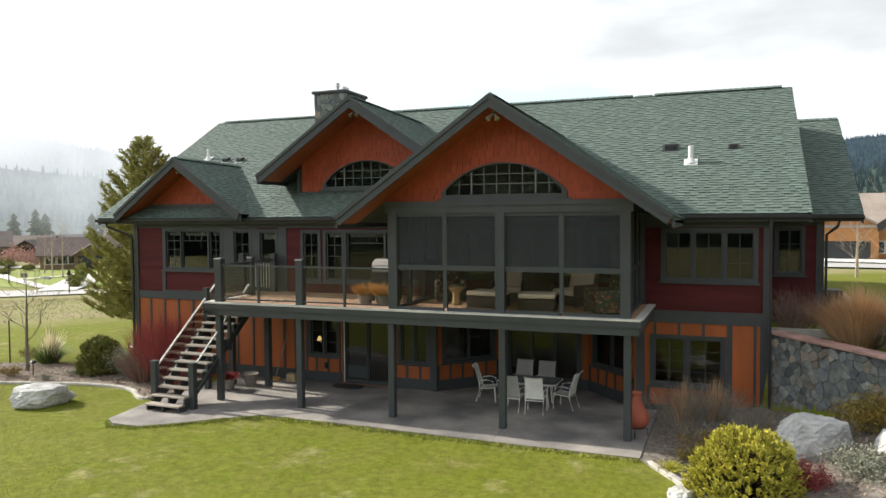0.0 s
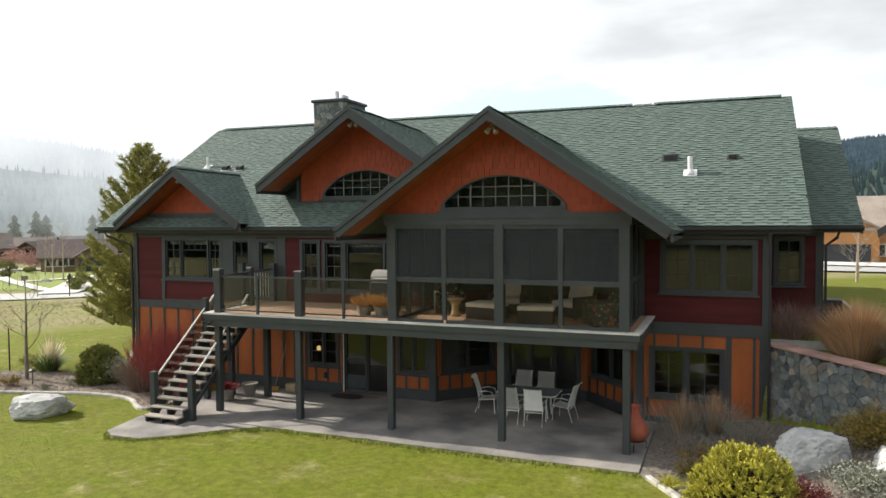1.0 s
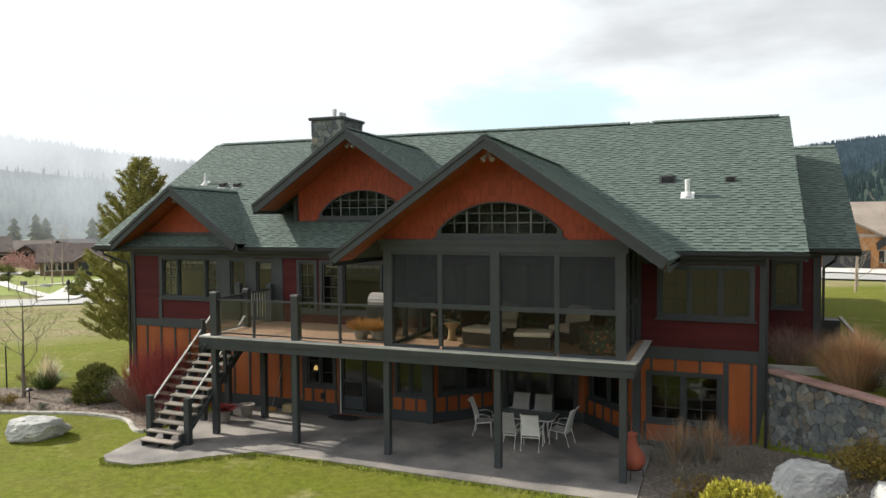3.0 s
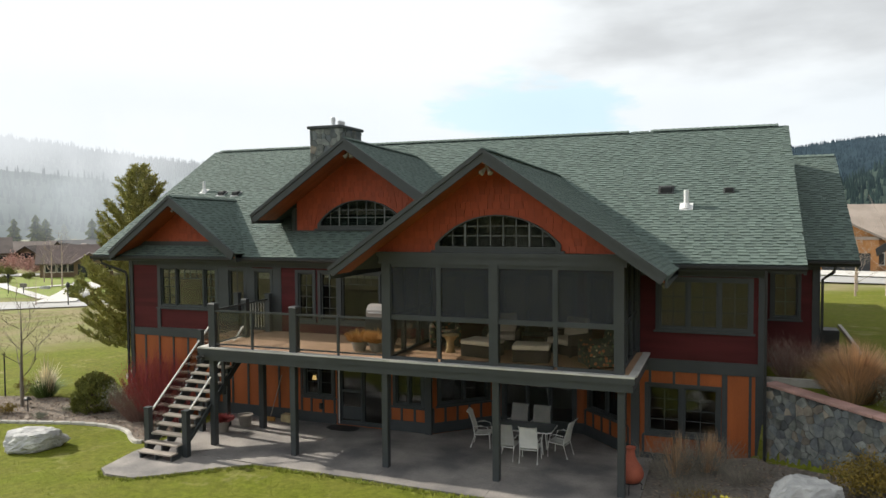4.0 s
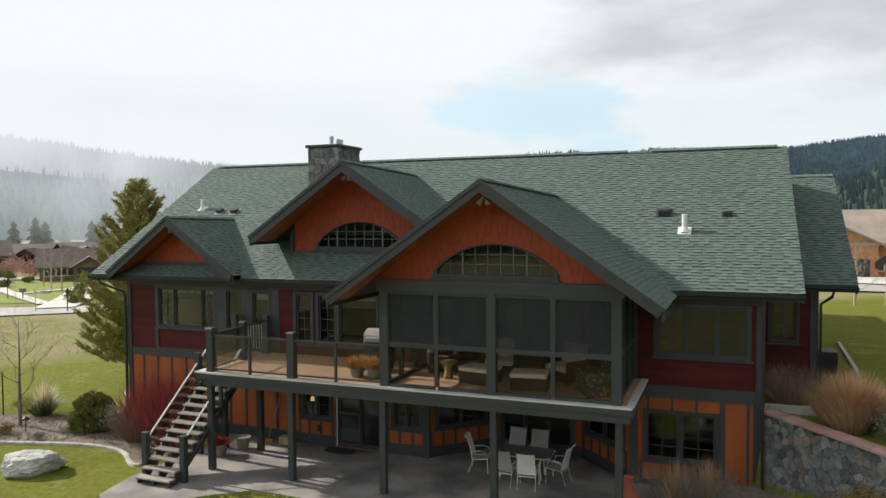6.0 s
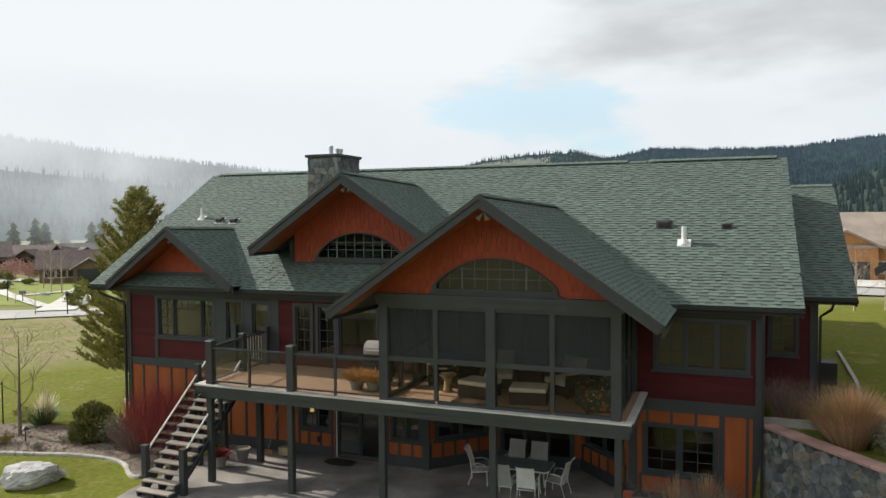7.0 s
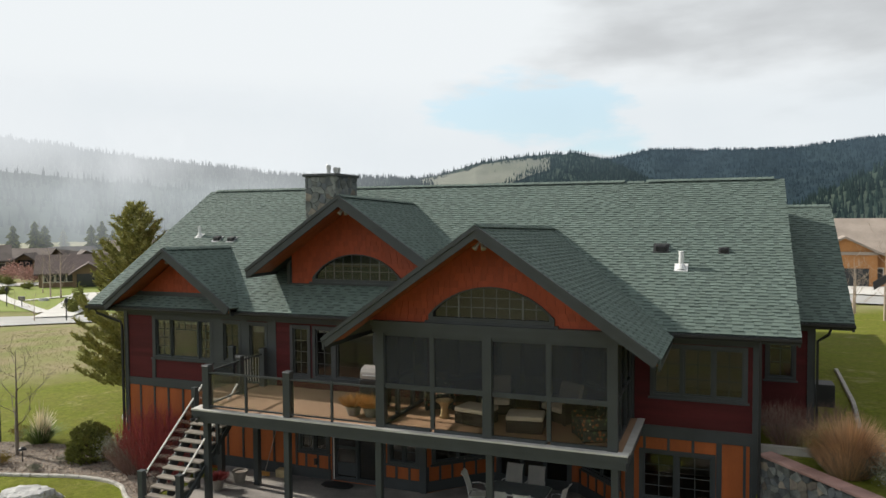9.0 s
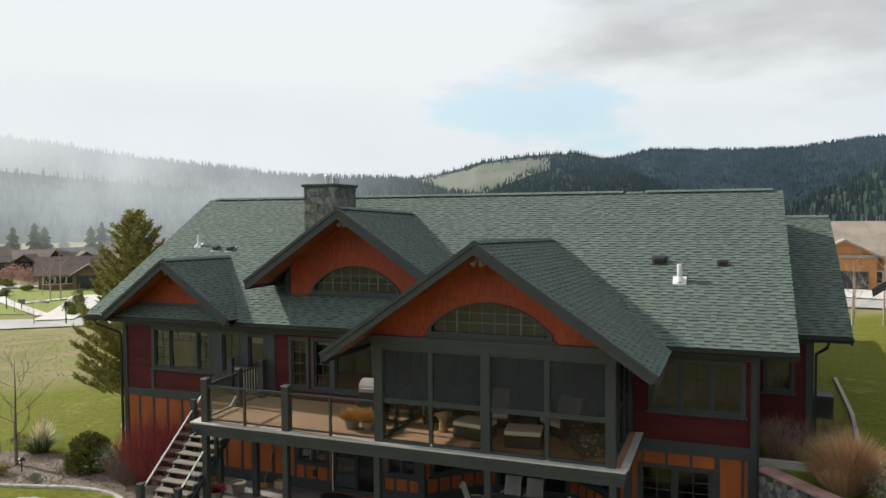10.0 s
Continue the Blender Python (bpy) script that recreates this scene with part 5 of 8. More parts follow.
rail_post(-12.17, 17.46, 0.11, 1.27)
rail_post(-9.38, 17.46, 0.11, 1.27)
rail_post(-10.78, 17.42, 0.032, 1.12, False)
rail_post(-7.95, 17.42, 0.032, 1.12, False)
rail_post(-12.35, 19.25, 0.09, 1.2)
rail_post(-12.3, 20.45, 0.09, 1.25)
rail_post(-13.55, 20.45, 0.09, 1.25)
for a, b in (((-12.06, 17.42), (-10.81, 17.42)), ((-10.75, 17.42), (-9.49, 17.42)), ((-9.27, 17.42), (-7.98, 17.42)), ((-7.92, 17.42), (-6.61, 17.42)), ((-12.2, 17.57), (-12.33, 19.16))):
    for z, h in ((1.08, 0.05), (0.09, 0.04)):
        bm = bmesh.new()
        beam(bm, (*a, DZ + z), (*b, DZ + z), 0.05, h)
        part("rail", bm, TRIM, RAIL)
    bm = bmesh.new()
    beam(bm, (*a, DZ + 0.585), (*b, DZ + 0.585), 0.008, 0.93)
    part("glass_panel", bm, RAILGLASS, RAIL, "clear glass rail panel").visible_shadow = False
GATE = thing("gate", (-13.0, 20.4, DZ), "small metal gate with pale bars at the stair head", "gate")
for z in (0.12, 0.98):
    bm = bmesh.new()
    beam(bm, (-13.45, 20.45, DZ + z), (-12.4, 20.45, DZ + z), 0.04, 0.04)
    part("gate_rail", bm, TRIM, GATE)
for i in range(9):
    bm = bmesh.new()
    x = -13.36 + i * 0.108
    tube(bm, [(x, 20.45, DZ + 0.13), (x, 20.45, DZ + 0.97)], [0.011, 0.011], 6)
    part("bar", bm, METAL, GATE)
bm = bmesh.new()
beam(bm, (-12.33, 19.3, DZ + 1.08), (-12.3, 20.4, DZ + 1.1), 0.05, 0.05)
part("rail", bm, TRIM, RAIL)

# screened porch
PORCH = thing("screen_porch", (-3.4, 19.0, DZ), "screened porch with grey-green frame under the gable", "porch")
PT = 5.55


def pp(name, a, m=TRIM, label=""):
    bm = bmesh.new()
    box(bm, *a)
    return part(name, bm, m, PORCH, label)


for x0, x1 in ((-6.6, -6.35), (-3.59, -3.35), (-0.46, -0.22)):
    pp("post", (x0, x1, 17.40, 17.62, DZ, PT))
for x0, x1 in ((-5.03, -4.93), (-1.94, -1.84)):
    pp("mullion", (x0, x1, 17.44, 17.54, DZ + 0.08, PT))
pp("beam", (-6.68, -0.16, 17.40, 17.66, PT, 5.80))
pp("beam_trim", (-6.72, -0.12, 17.36, 17.40, 5.74, 5.86))
pp("beam_trim", (-6.72, -0.12, 17.403, 17.54, 5.805, 5.862))
for a, b in ((-6.35, -5.03), (-4.93, -3.59), (-3.35, -1.94), (-1.84, -0.46)):
    pp("sill_rail", (a, b, 17.44, 17.54, DZ, DZ + 0.08))
    pp("mid_rail", (a, b, 17.45, 17.53, 4.05, 4.16))
    pp("head_rail", (a, b, 17.45, 17.53, PT - 0.07, PT))
    for z0, z1, m, nm in ((4.16, PT - 0.07, SCREEN, "insect_screen"), (DZ + 0.08, 4.05, SCREENLOW, "lower_pane")):
        s = pp(nm, (a, b, 17.485, 17.489, z0, z1), m)
        s.visible_shadow = False
    for z0, z1 in ((4.16, PT - 0.07),):
        bm = bmesh.new()
        pierced(bm, a, b, z0, z1, 17.452, 17.48, [(a + 0.02, b - 0.02, z0 + 0.02, z1 - 0.02)], lambda u, w, z: (u, w, z))
        part("screen_frame", bm, TRIM, PORCH)
for x in (-6.48, -0.34):
    for y0, y1 in ((18.5, 18.6), (19.55, 19.65), (20.5, 20.62)):
        pp("side_post", (x - 0.06, x + 0.06, y0, y1, DZ, PT))
    for y0, y1 in ((17.62, 18.5), (18.6, 19.55), (19.65, 20.5)):
        pp("sill_rail", (x - 0.05, x + 0.05, y0, y1, DZ, DZ + 0.08))
        pp("mid_rail", (x - 0.04, x + 0.04, y0, y1, 4.05, 4.16))
        pp("insect_screen", (x - 0.002, x + 0.002, y0, y1, 4.16, PT), SCREEN)
        pp("lower_pane", (x - 0.002, x + 0.002, y0, y1, DZ + 0.08, 4.05), SCREENLOW).visible_shadow = False
    pp("side_beam", (x - 0.1, x + 0.1, 17.66, 20.7, PT, 5.8))
pp("ceiling", (-6.4, -0.42, 17.66, 22.3, PT + 0.02, PT + 0.06), SOFFIT)


# ---- stone wall and chimney ----
def cells(w, h, size, rng):
    """Irregular stones filling a w by h panel: cells round jittered points, cut by half planes."""
    pts = []
    nx, nz = max(1, int(w / size)), max(1, int(h / size))
    for i in range(-1, nx + 1):
        for j in range(-1, nz + 1):
            pts.append(((i + 0.5 + rng.uniform(-0.45, 0.45) + 0.25 * (j % 2)) * w / nx, (j + 0.5 + rng.uniform(-0.45, 0.45)) * h / nz))
    pts = [p for p in pts if rng.random() > 0.3]
    out = []
    for k, p in enumerate(pts):
        poly = [(0, 0), (w, 0), (w, h), (0, h)]
        for q in pts:
            if q is p or (q[0] - p[0]) ** 2 + (q[1] - p[1]) ** 2 > (size * 4.5) ** 2:
                continue
            mx, mz, dx, dz = (p[0] + q[0]) / 2, (p[1] + q[1]) / 2, q[0] - p[0], q[1] - p[1]
            new_poly = []
            for i in range(len(poly)):
                a, b = poly[i - 1], poly[i]
                da, db = (a[0] - mx) * dx + (a[1] - mz) * dz, (b[0] - mx) * dx + (b[1] - mz) * dz
                if (da < 0) != (db < 0):
                    t = da / (da - db)
                    new_poly.append((a[0] + (b[0] - a[0]) * t, a[1] + (b[1] - a[1]) * t))
                if db < 0:
                    new_poly.append(b)
            poly = new_poly
            if len(poly) < 3:
                break
        if len(poly) >= 3:
            area = abs(sum(poly[i - 1][0] * poly[i][1] - poly[i][0] * poly[i - 1][1] for i in range(len(poly)))) / 2
            if area > 0.003:
                out.append(poly)
    return out


def stone_face(parent, O, U, N, w, h, size, seed, tall=None):
    """Each stone its own piece, proud of the mortar by its own amount, with a chamfered face."""
    rng = random.Random(seed)
    O, U, N = Vector(O), Vector(U).normalized(), Vector(N).normalized()
    for poly in cells(w, h, size, rng):
        cx, cz = sum(p[0] for p in poly) / len(poly), sum(p[1] for p in poly) / len(poly)
        if tall and cz > tall(cx):
            continue
        d = rng.uniform(0.02, 0.055)
        tilt = (rng.uniform(-0.06, 0.06), rng.uniform(-0.06, 0.06))
        bm = bmesh.new()
        rings = []
        for inset, dep in ((0.004, 0.0), (0.006, d * 0.85), (0.014, d)):
            ring = []
            for u, z in poly:
                r = math.hypot(u - cx, z - cz)
                k = max(0.2, 1 - inset / max(r, 0.02))
                uu, zz = cx + (u - cx) * k, cz + (z - cz) * k
                ring.append(bm.verts.new(O + U * uu + Z * zz + N * (dep + (tilt[0] * (uu - cx) + tilt[1] * (zz - cz) if dep else 0))))
            rings.append(ring)
        for r0, r1 in zip(rings, rings[1:]):
            for i in range(len(r0)):
                bm.faces.new((r0[i - 1], r0[i], r1[i], r1[i - 1]))
        bm.faces.new(rings[-1])
        part("stone", bm, rng.choice((STONE, STONE, STONE, STONEBLUE, STONEBLUE, STONETAN)), parent)


RETAIN = thing("retaining_wall", (4.5, 19.0, 0.0), "grey ledge-stone retaining wall with pinkish cap stones", "wall", kind="structure")
D = Vector((1, -1, 0)).normalized()
NW = Vector((-1, -1, 0)).normalized()
W0 = Vector((3.03, 20.45, 0))
WL, WT0, WT1 = 5.4, 2.33, 2.10


def wall_top(u):
    return WT0 + (WT1 - WT0) * u / WL


bm = bmesh.new()
core = [(0, -0.4), (WL, -0.4), (WL, WT1), (0, WT0)]
f = [bm.verts.new(W0 + D * u + Z * z - NW * 0.0) for u, z in core]
g = [bm.verts.new(W0 + D * u + Z * z - NW * 0.32) for u, z in core]
bm.faces.new(f)
bm.faces.new(g[::-1])
for i in range(4):
    bm.faces.new((f[i - 1], g[i - 1], g[i], f[i]))
core = part("core", bm, MORTAR, RETAIN)
stone_face(core, W0 - Z * 0.1, D, NW, WL, 2.46, 0.175, 12, lambda u: wall_top(u) + 0.07)
for i in range(9):
    u0, u1 = WL * i / 9 + 0.004, WL * (i + 1) / 9 - 0.004
    bm = bmesh.new()
    za, zb = wall_top(u0) + 0.045, wall_top(u1) + 0.045
    beam(bm, W0 + D * u0 - NW * 0.13 + Z * za, W0 + D * u1 - NW * 0.13 + Z * zb, 0.44, 0.085)
    bmesh.ops.bevel(bm, geom=bm.edges[:], offset=0.015, segments=1, affect="EDGES")
    part("cap_stone", bm, CAPSTONE, RETAIN, "pinkish flat cap stone")
KERBUP = thing("upper_edging", (3.7, 21.5, 2.2), "low concrete edging on the upper bed", "edging", kind="structure")
bm = bmesh.new()
box(bm, 3.0, 4.75, 21.35, 21.5, 2.0, 2.36)
part("block", bm, KERB, KERBUP)

CHIM = thing("chimney", (-12.2, 24.95, 8.0), "grey stone chimney with slab cap and metal flues", "chimney")
bm = bmesh.new()
box(bm, -12.83, -11.55, 24.14, 25.8, 7.2, 10.16)
body = part("body", bm, MORTAR, CHIM)
stone_face(body, (-12.83, 24.14, 7.3), X, -Y, 1.28, 2.86, 0.2, 21)
stone_face(body, (-11.55, 24.14, 7.3), Y, X, 1.66, 2.86, 0.21, 22)
bm = bmesh.new()
box(bm, -12.93, -11.46, 24.04, 25.9, 10.16, 10.27)
bmesh.ops.bevel(bm, geom=bm.edges[:], offset=0.02, segments=1, affect="EDGES")
part("cap", bm, TRIM, CHIM)
for y, h in ((24.6, 0.36), (25.1, 0.30), (25.35, 0.3)):
    bm = bmesh.new()
    lathe(bm, [(0.075, 10.27), (0.075, 10.27 + h * 0.5), (0.09, 10.27 + h * 0.52), (0.09, 10.27 + h * 0.9), (0.06, 10.27 + h)], 14, (-12.1, y))
    part("flue", bm, METAL, CHIM, "bright metal flue pipe", smooth=False)


# ---- on the roof and walls ----
def on_roof(x, y):
    return EAVE_Z + PITCH * (y - EAVE_Y) + 0.01


def pipe_vent(x, y, h, r):
    t = thing("vent_pipe", (x, y, on_roof(x, y)), "white vent pipe with flashing on the roof", "vent", "roof vents")
    bm = bmesh.new()
    lathe(bm, [(r, on_roof(x, y)), (r, on_roof(x, y) + h), (r * 0.7, on_roof(x, y) + h + 0.01)], 14, (x, y))
    part("pipe", bm, WHITEPIPE, t)
    bm = bmesh.new()
    z = on_roof(x, y)
    lathe(bm, [(r * 2.1, z - 0.02), (r * 1.2, z + 0.12), (r * 1.02, z + 0.13)], 14, (x, y))
    s = r * 2.6
    v = [bm.verts.new((x + a * s, y + b * s * 0.85, z + PITCH * b * s * 0.85 + 0.03)) for a, b in ((-1, -1), (1, -1), (1, 1), (-1, 1))]
    q = [bm.verts.new(p.co - Z * 0.02) for p in v]
    bm.faces.new(v)
    for i in range(4):
        bm.faces.new((v[i - 1], q[i - 1], q[i], v[i]))
    part("flashing", bm, WHITEPIPE, t)


pipe_vent(0.88, 22.85, 0.5, 0.075)
pipe_vent(-17.95, 24.26, 0.42, 0.06)


def box_vent(x, y, s):
    t = thing("roof_vent", (x, y, on_roof(x, y)), "low dark box vent on the shingles", "vent", "roof box vents")
    z = on_roof(x, y)
    bm = bmesh.new()
    prism(bm, [(y - s, z - PITCH * s), (y + s, z + PITCH * s), (y + s * 0.9, z + PITCH * s + 0.05), (y - s * 0.9, z + 0.10), (y - s, z + 0.06)], "x", x - s, x + s)
    bmesh.ops.bevel(bm, geom=bm.edges[:], offset=0.012, segments=1, affect="EDGES")
    part("hood", bm, BLACK, t)
    bm = bmesh.new()
    v = [bm.verts.new((x + a * s * 1.4, y + b * s * 1.3, z + PITCH * b * s * 1.3 + 0.022)) for a, b in ((-1, -1), (1, -1), (1, 1), (-1, 1))]
    q = [bm.verts.new(p.co - Z * 0.015) for p in v]
    bm.faces.new(v)
    for i in range(4):
        bm.faces.new((v[i - 1], q[i - 1], q[i], v[i]))
    part("flange", bm, METAL if x < -5 else BLACK, t)


for x, y, s in ((0.23, 23.75, 0.17), (2.06, 23.65, 0.11), (-16.92, 24.08, 0.13), (-16.22, 24.05, 0.13)):
    box_vent(x, y, s)

LAMPGREY = mat("lamp_housing", (0.30, 0.28, 0.26), 0.5, 0.2)


def floodlight(x, y, z, s=1.0):
    t = thing("floodlight", (x, y, z), "twin-bulb floodlight under the gable peak", "lamp", "gable floodlights")
    bm = bmesh.new()
    lathe(bm, [(0.06 * s, z - 0.03), (0.06 * s, z), (0.03 * s, z + 0.01)], 12, (x, y))
    part("mount", bm, LAMPGREY, t)
    for sg in (-1, 1):
        a = Vector((x, y, z - 0.03))
        d = Vector((sg * 0.55, -0.45, -0.8)).normalized()
        bm = bmesh.new()
        tube(bm, [a, a + d * 0.08 * s, a + d * 0.15 * s, a + d * 0.24 * s, a + d * 0.26 * s], [0.02 * s, 0.035 * s, 0.05 * s, 0.075 * s, 0.06 * s], 10)
        part("bulb_head", bm, LAMPGREY, t)


floodlight(-3.44, 16.85, 8.04)
floodlight(-9.33, 20.75, 8.94)
floodlight(-15.99, 20.3, 7.22, 0.8)
t = thing("security_lamp", (-12.45, 17.26, 2.72), "small dark twin spotlight on the deck beam", "lamp")
for sg in (-1, 1):
    bm = bmesh.new()
    tube(bm, [(-12.42, 17.3, 2.7), (-12.42 + sg * 0.06, 17.2, 2.7), (-12.42 + sg * 0.12, 17.12, 2.67)], [0.03, 0.035, 0.055], 10)
    part("lamp_head", bm, BLACK, t)


# ---- plants and stones ----
def leafmat(name, col, second, rough=0.7):
    m = mat(name, col, rough, 0.3, 2.5, 30, 0.0, second=second, piece=0.35, spec=0.2)
    return m


MUGO = leafmat("yellow_green_needles", (0.50, 0.46, 0.075), (0.36, 0.36, 0.06))
DARKMUGO = leafmat("dark_green_needles", (0.185, 0.195, 0.05), (0.12, 0.135, 0.04))
PINE = leafmat("pine_needles", (0.36, 0.35, 0.12), (0.24, 0.25, 0.085))
SAGE = leafmat("grey_sage_leaves", (0.24, 0.25, 0.19), (0.17, 0.18, 0.14))
JUNIPER = leafmat("bronze_juniper", (0.23, 0.16, 0.03), (0.14, 0.12, 0.04))
REDTWIG = leafmat("red_twigs", (0.27, 0.055, 0.055), (0.17, 0.04, 0.04))
ROSETWIG = leafmat("dusky_rose_twigs", (0.20, 0.12, 0.10), (0.13, 0.085, 0.07))
TANGRASS = leafmat("tan_dry_grass", (0.56, 0.35, 0.19), (0.40, 0.27, 0.165))
GREYTWIG = leafmat("grey_brown_twigs", (0.25, 0.225, 0.185), (0.17, 0.16, 0.13))
STRAW = leafmat("straw_plumes", (0.75, 0.69, 0.52), (0.60, 0.53, 0.37))
GREENBLADE = leafmat("green_blades", (0.13, 0.19, 0.05), (0.09, 0.13, 0.05))
BARK = mat("grey_bark", (0.19, 0.165, 0.14), 0.9, 0.35, 4, 30, 0.6)
PINEBARK = mat("brown_bark", (0.11, 0.08, 0.06), 0.9, 0.4, 4, 25, 0.8)
DRYPOT = leafmat("dry_golden_grass", (0.55, 0.30, 0.09), (0.40, 0.21, 0.07))


def raw(name, verts, faces, material, parent, kind="", label=""):
    me = bpy.data.meshes.new(name)
    me.from_pydata(verts, [], faces)
    me.materials.append(material)
    ob = new(name, me)
    ob.parent = parent
    if parent.parent is None and parent.type == "EMPTY":
        ob.matrix_parent_inverse = Matrix.Translation(-parent.location)
    return tagged(ob, label, kind=kind)


def blade(verts, faces, p, q, w, rng):
    """One flat pointed blade from p to q."""
    d = (q - p)
    s = d.cross(Vector((rng.uniform(-1, 1), rng.uniform(-1, 1), rng.uniform(-0.3, 0.3)))).normalized() * w
    k = len(verts)
    m = p.lerp(q, 0.55) + Vector((0, 0, 0))
    verts += [p - s, p + s, m + s * 0.8, m - s * 0.8, q]
    faces += [(k, k + 1, k + 2, k + 3), (k + 3, k + 2, k + 4)]


def stem(verts, faces, pts, r):
    """A thin three-sided stem through points, tapering."""
    k0 = None
    n = len(pts)
    for i, p in enumerate(pts):
        rr = r * (1 - 0.75 * i / (n - 1))
        k = len(verts)
        for a in (0, 2.1, 4.2):
            verts.append(p + Vector((math.cos(a) * rr, math.sin(a) * rr, 0)))
        if k0 is not None:
            faces += [(k0 + j, k0 + (j + 1) % 3, k + (j + 1) % 3, k + j) for j in range(3)]
        k0 = k


def twiggy(name, x, y, h, w, n, material, label, r=0.008, fork=3, spread=1.0, lean=0.0, curl=0.25, z=None, leaf=None, leaves=0):
    """A bare-twigged shrub: many forked stems fanning from the base."""
    rng = random.Random(hash((round(x * 10), round(y * 10))) % 9999)
    z = height(x, y) if z is None else z
    t = thing(name, (x, y, z), label, "shrub")
    verts, faces, lv, lf = [], [], [], []
    for _ in range(n):
        a, rad = rng.random() * 6.283, math.sqrt(rng.random())
        base = Vector((x + math.cos(a) * rad * w * 0.18, y + math.sin(a) * rad * w * 0.18, z - 0.03))
        hh = h * rng.uniform(0.65, 1.0) * (1 - 0.25 * rad)
        tip = base + Vector((math.cos(a) * rad * w * 0.5 * spread + lean, math.sin(a) * rad * w * 0.5 * spread, hh))
        mid = base.lerp(tip, 0.5) + Vector((rng.uniform(-1, 1), rng.uniform(-1, 1), rng.uniform(0, 0.6))) * (curl * w * 0.15)
        stem(verts, faces, [base, mid, tip], r)
        for _k in range(fork):
            f = rng.uniform(0.35, 0.9)
            p = mid.lerp(tip, (f - 0.35) / 0.65) if f > 0.5 else base.lerp(mid, f * 1.6)
            q = p + Vector((rng.uniform(-1, 1) * w * 0.16, rng.uniform(-1, 1) * w * 0.16, rng.uniform(0.12, 0.32) * h))
            stem(verts, faces, [p, p.lerp(q, 0.5) + Vector((0, 0, -0.01)), q], r * 0.6)
            if leaf:
                for _l in range(leaves):
                    c = p.lerp(q, rng.random())
                    blade(lv, lf, c, c + Vector((rng.uniform(-1, 1), rng.uniform(-1, 1), rng.uniform(-0.2, 1))) * 0.06, 0.018, rng)
    raw("twig_mass", verts, faces, material, t, "stuff")
    if lv:
        raw("leaves", lv, lf, leaf, t, "stuff")
    return t


def needle_bush(name, x, y, h, w, material, label, clumps=260, size=0.16, per=16, z=None, seed=1):
    """A dense rounded conifer bush: upright candle clumps of needles over a lumpy body, with gaps."""
    rng = random.Random(seed)
    z = height(x, y) if z is None else z
    t = thing(name, (x, y, z), label, "shrub")
    verts, faces, sv, sf = [], [], [], []
    for _ in range(clumps):
        a, e = rng.random() * 6.283, math.asin(rng.uniform(-0.12, 1.0))
        lump = 1 + 0.14 * noise.noise((math.cos(a) * 2 + seed, math.sin(a) * 2, e * 2))
        k = lump * rng.uniform(0.8, 1.04)
        c = Vector((x + math.cos(a) * math.cos(e) * w * 0.5 * k, y + math.sin(a) * math.cos(e) * w * 0.5 * k, z + 0.12 * h + math.sin(e) * h * 0.86 * k))
        out = Vector((math.cos(a) * math.cos(e), math.sin(a) * math.cos(e), math.sin(e) + 0.9)).normalized()
        stem(sv, sf, [Vector((x, y, z + 0.1 * h)).lerp(c, 0.3), c - out * size * 0.5, c + out * size * 0.6], 0.012)
        for i in range(per):
            p = c + out * (size * rng.uniform(-0.6, 0.7))
            d = (out * rng.uniform(0.5, 1.1) + Vector((rng.uniform(-1, 1), rng.uniform(-1, 1), rng.uniform(-0.5, 0.8))) * 0.75).normalized()
            blade(verts, faces, p, p + d * size * rng.uniform(0.55, 0.95), size * 0.12, rng)
    raw("stem_mass", sv, sf, PINEBARK, t, "stuff")
    raw("foliage", verts, faces, material, t, "stuff")
    return t


def leafy(name, x, y, h, w, material, label, n=1500, size=0.05, z=None, seed=1, wood=GREYTWIG):
    """A loose small-leaved shrub on forked stems."""
    rng = random.Random(seed)
    z = height(x, y) if z is None else z
    t = thing(name, (x, y, z), label, "shrub")
    verts, faces, sv, sf = [], [], [], []
    stems = max(12, n // 45)
    for _ in range(stems):
        a, rad = rng.random() * 6.283, math.sqrt(rng.random())
        base = Vector((x + math.cos(a) * rad * w * 0.12, y + math.sin(a) * rad * w * 0.12, z))
        tip = Vector((x + math.cos(a) * rad * w * 0.5, y + math.sin(a) * rad * w * 0.5, z + h * rng.uniform(0.6, 1.0) * math.sqrt(max(0.15, 1 - rad * rad * 0.75))))
        mid = base.lerp(tip, 0.5) + Vector((0, 0, 0.1 * h))
        stem(sv, sf, [base, mid, tip], 0.008)
        for _k in range(n // stems):
            f = rng.uniform(0.3, 1.05)
            c = base.lerp(mid, f * 2) if f < 0.5 else mid.lerp(tip, (f - 0.5) * 2)
            c = c + Vector((rng.gauss(0, 1), rng.gauss(0, 1), rng.gauss(0, 0.8))) * (w * 0.07)
            blade(verts, faces, c, c + Vector((rng.uniform(-1, 1), rng.uniform(-1, 1), rng.uniform(-0.3, 1.2))).normalized() * size * rng.uniform(0.7, 1.3), size * 0.24, rng)
    raw("stem_mass", sv, sf, wood, t, "stuff")
    raw("foliage", verts, faces, material, t, "stuff")
    return t


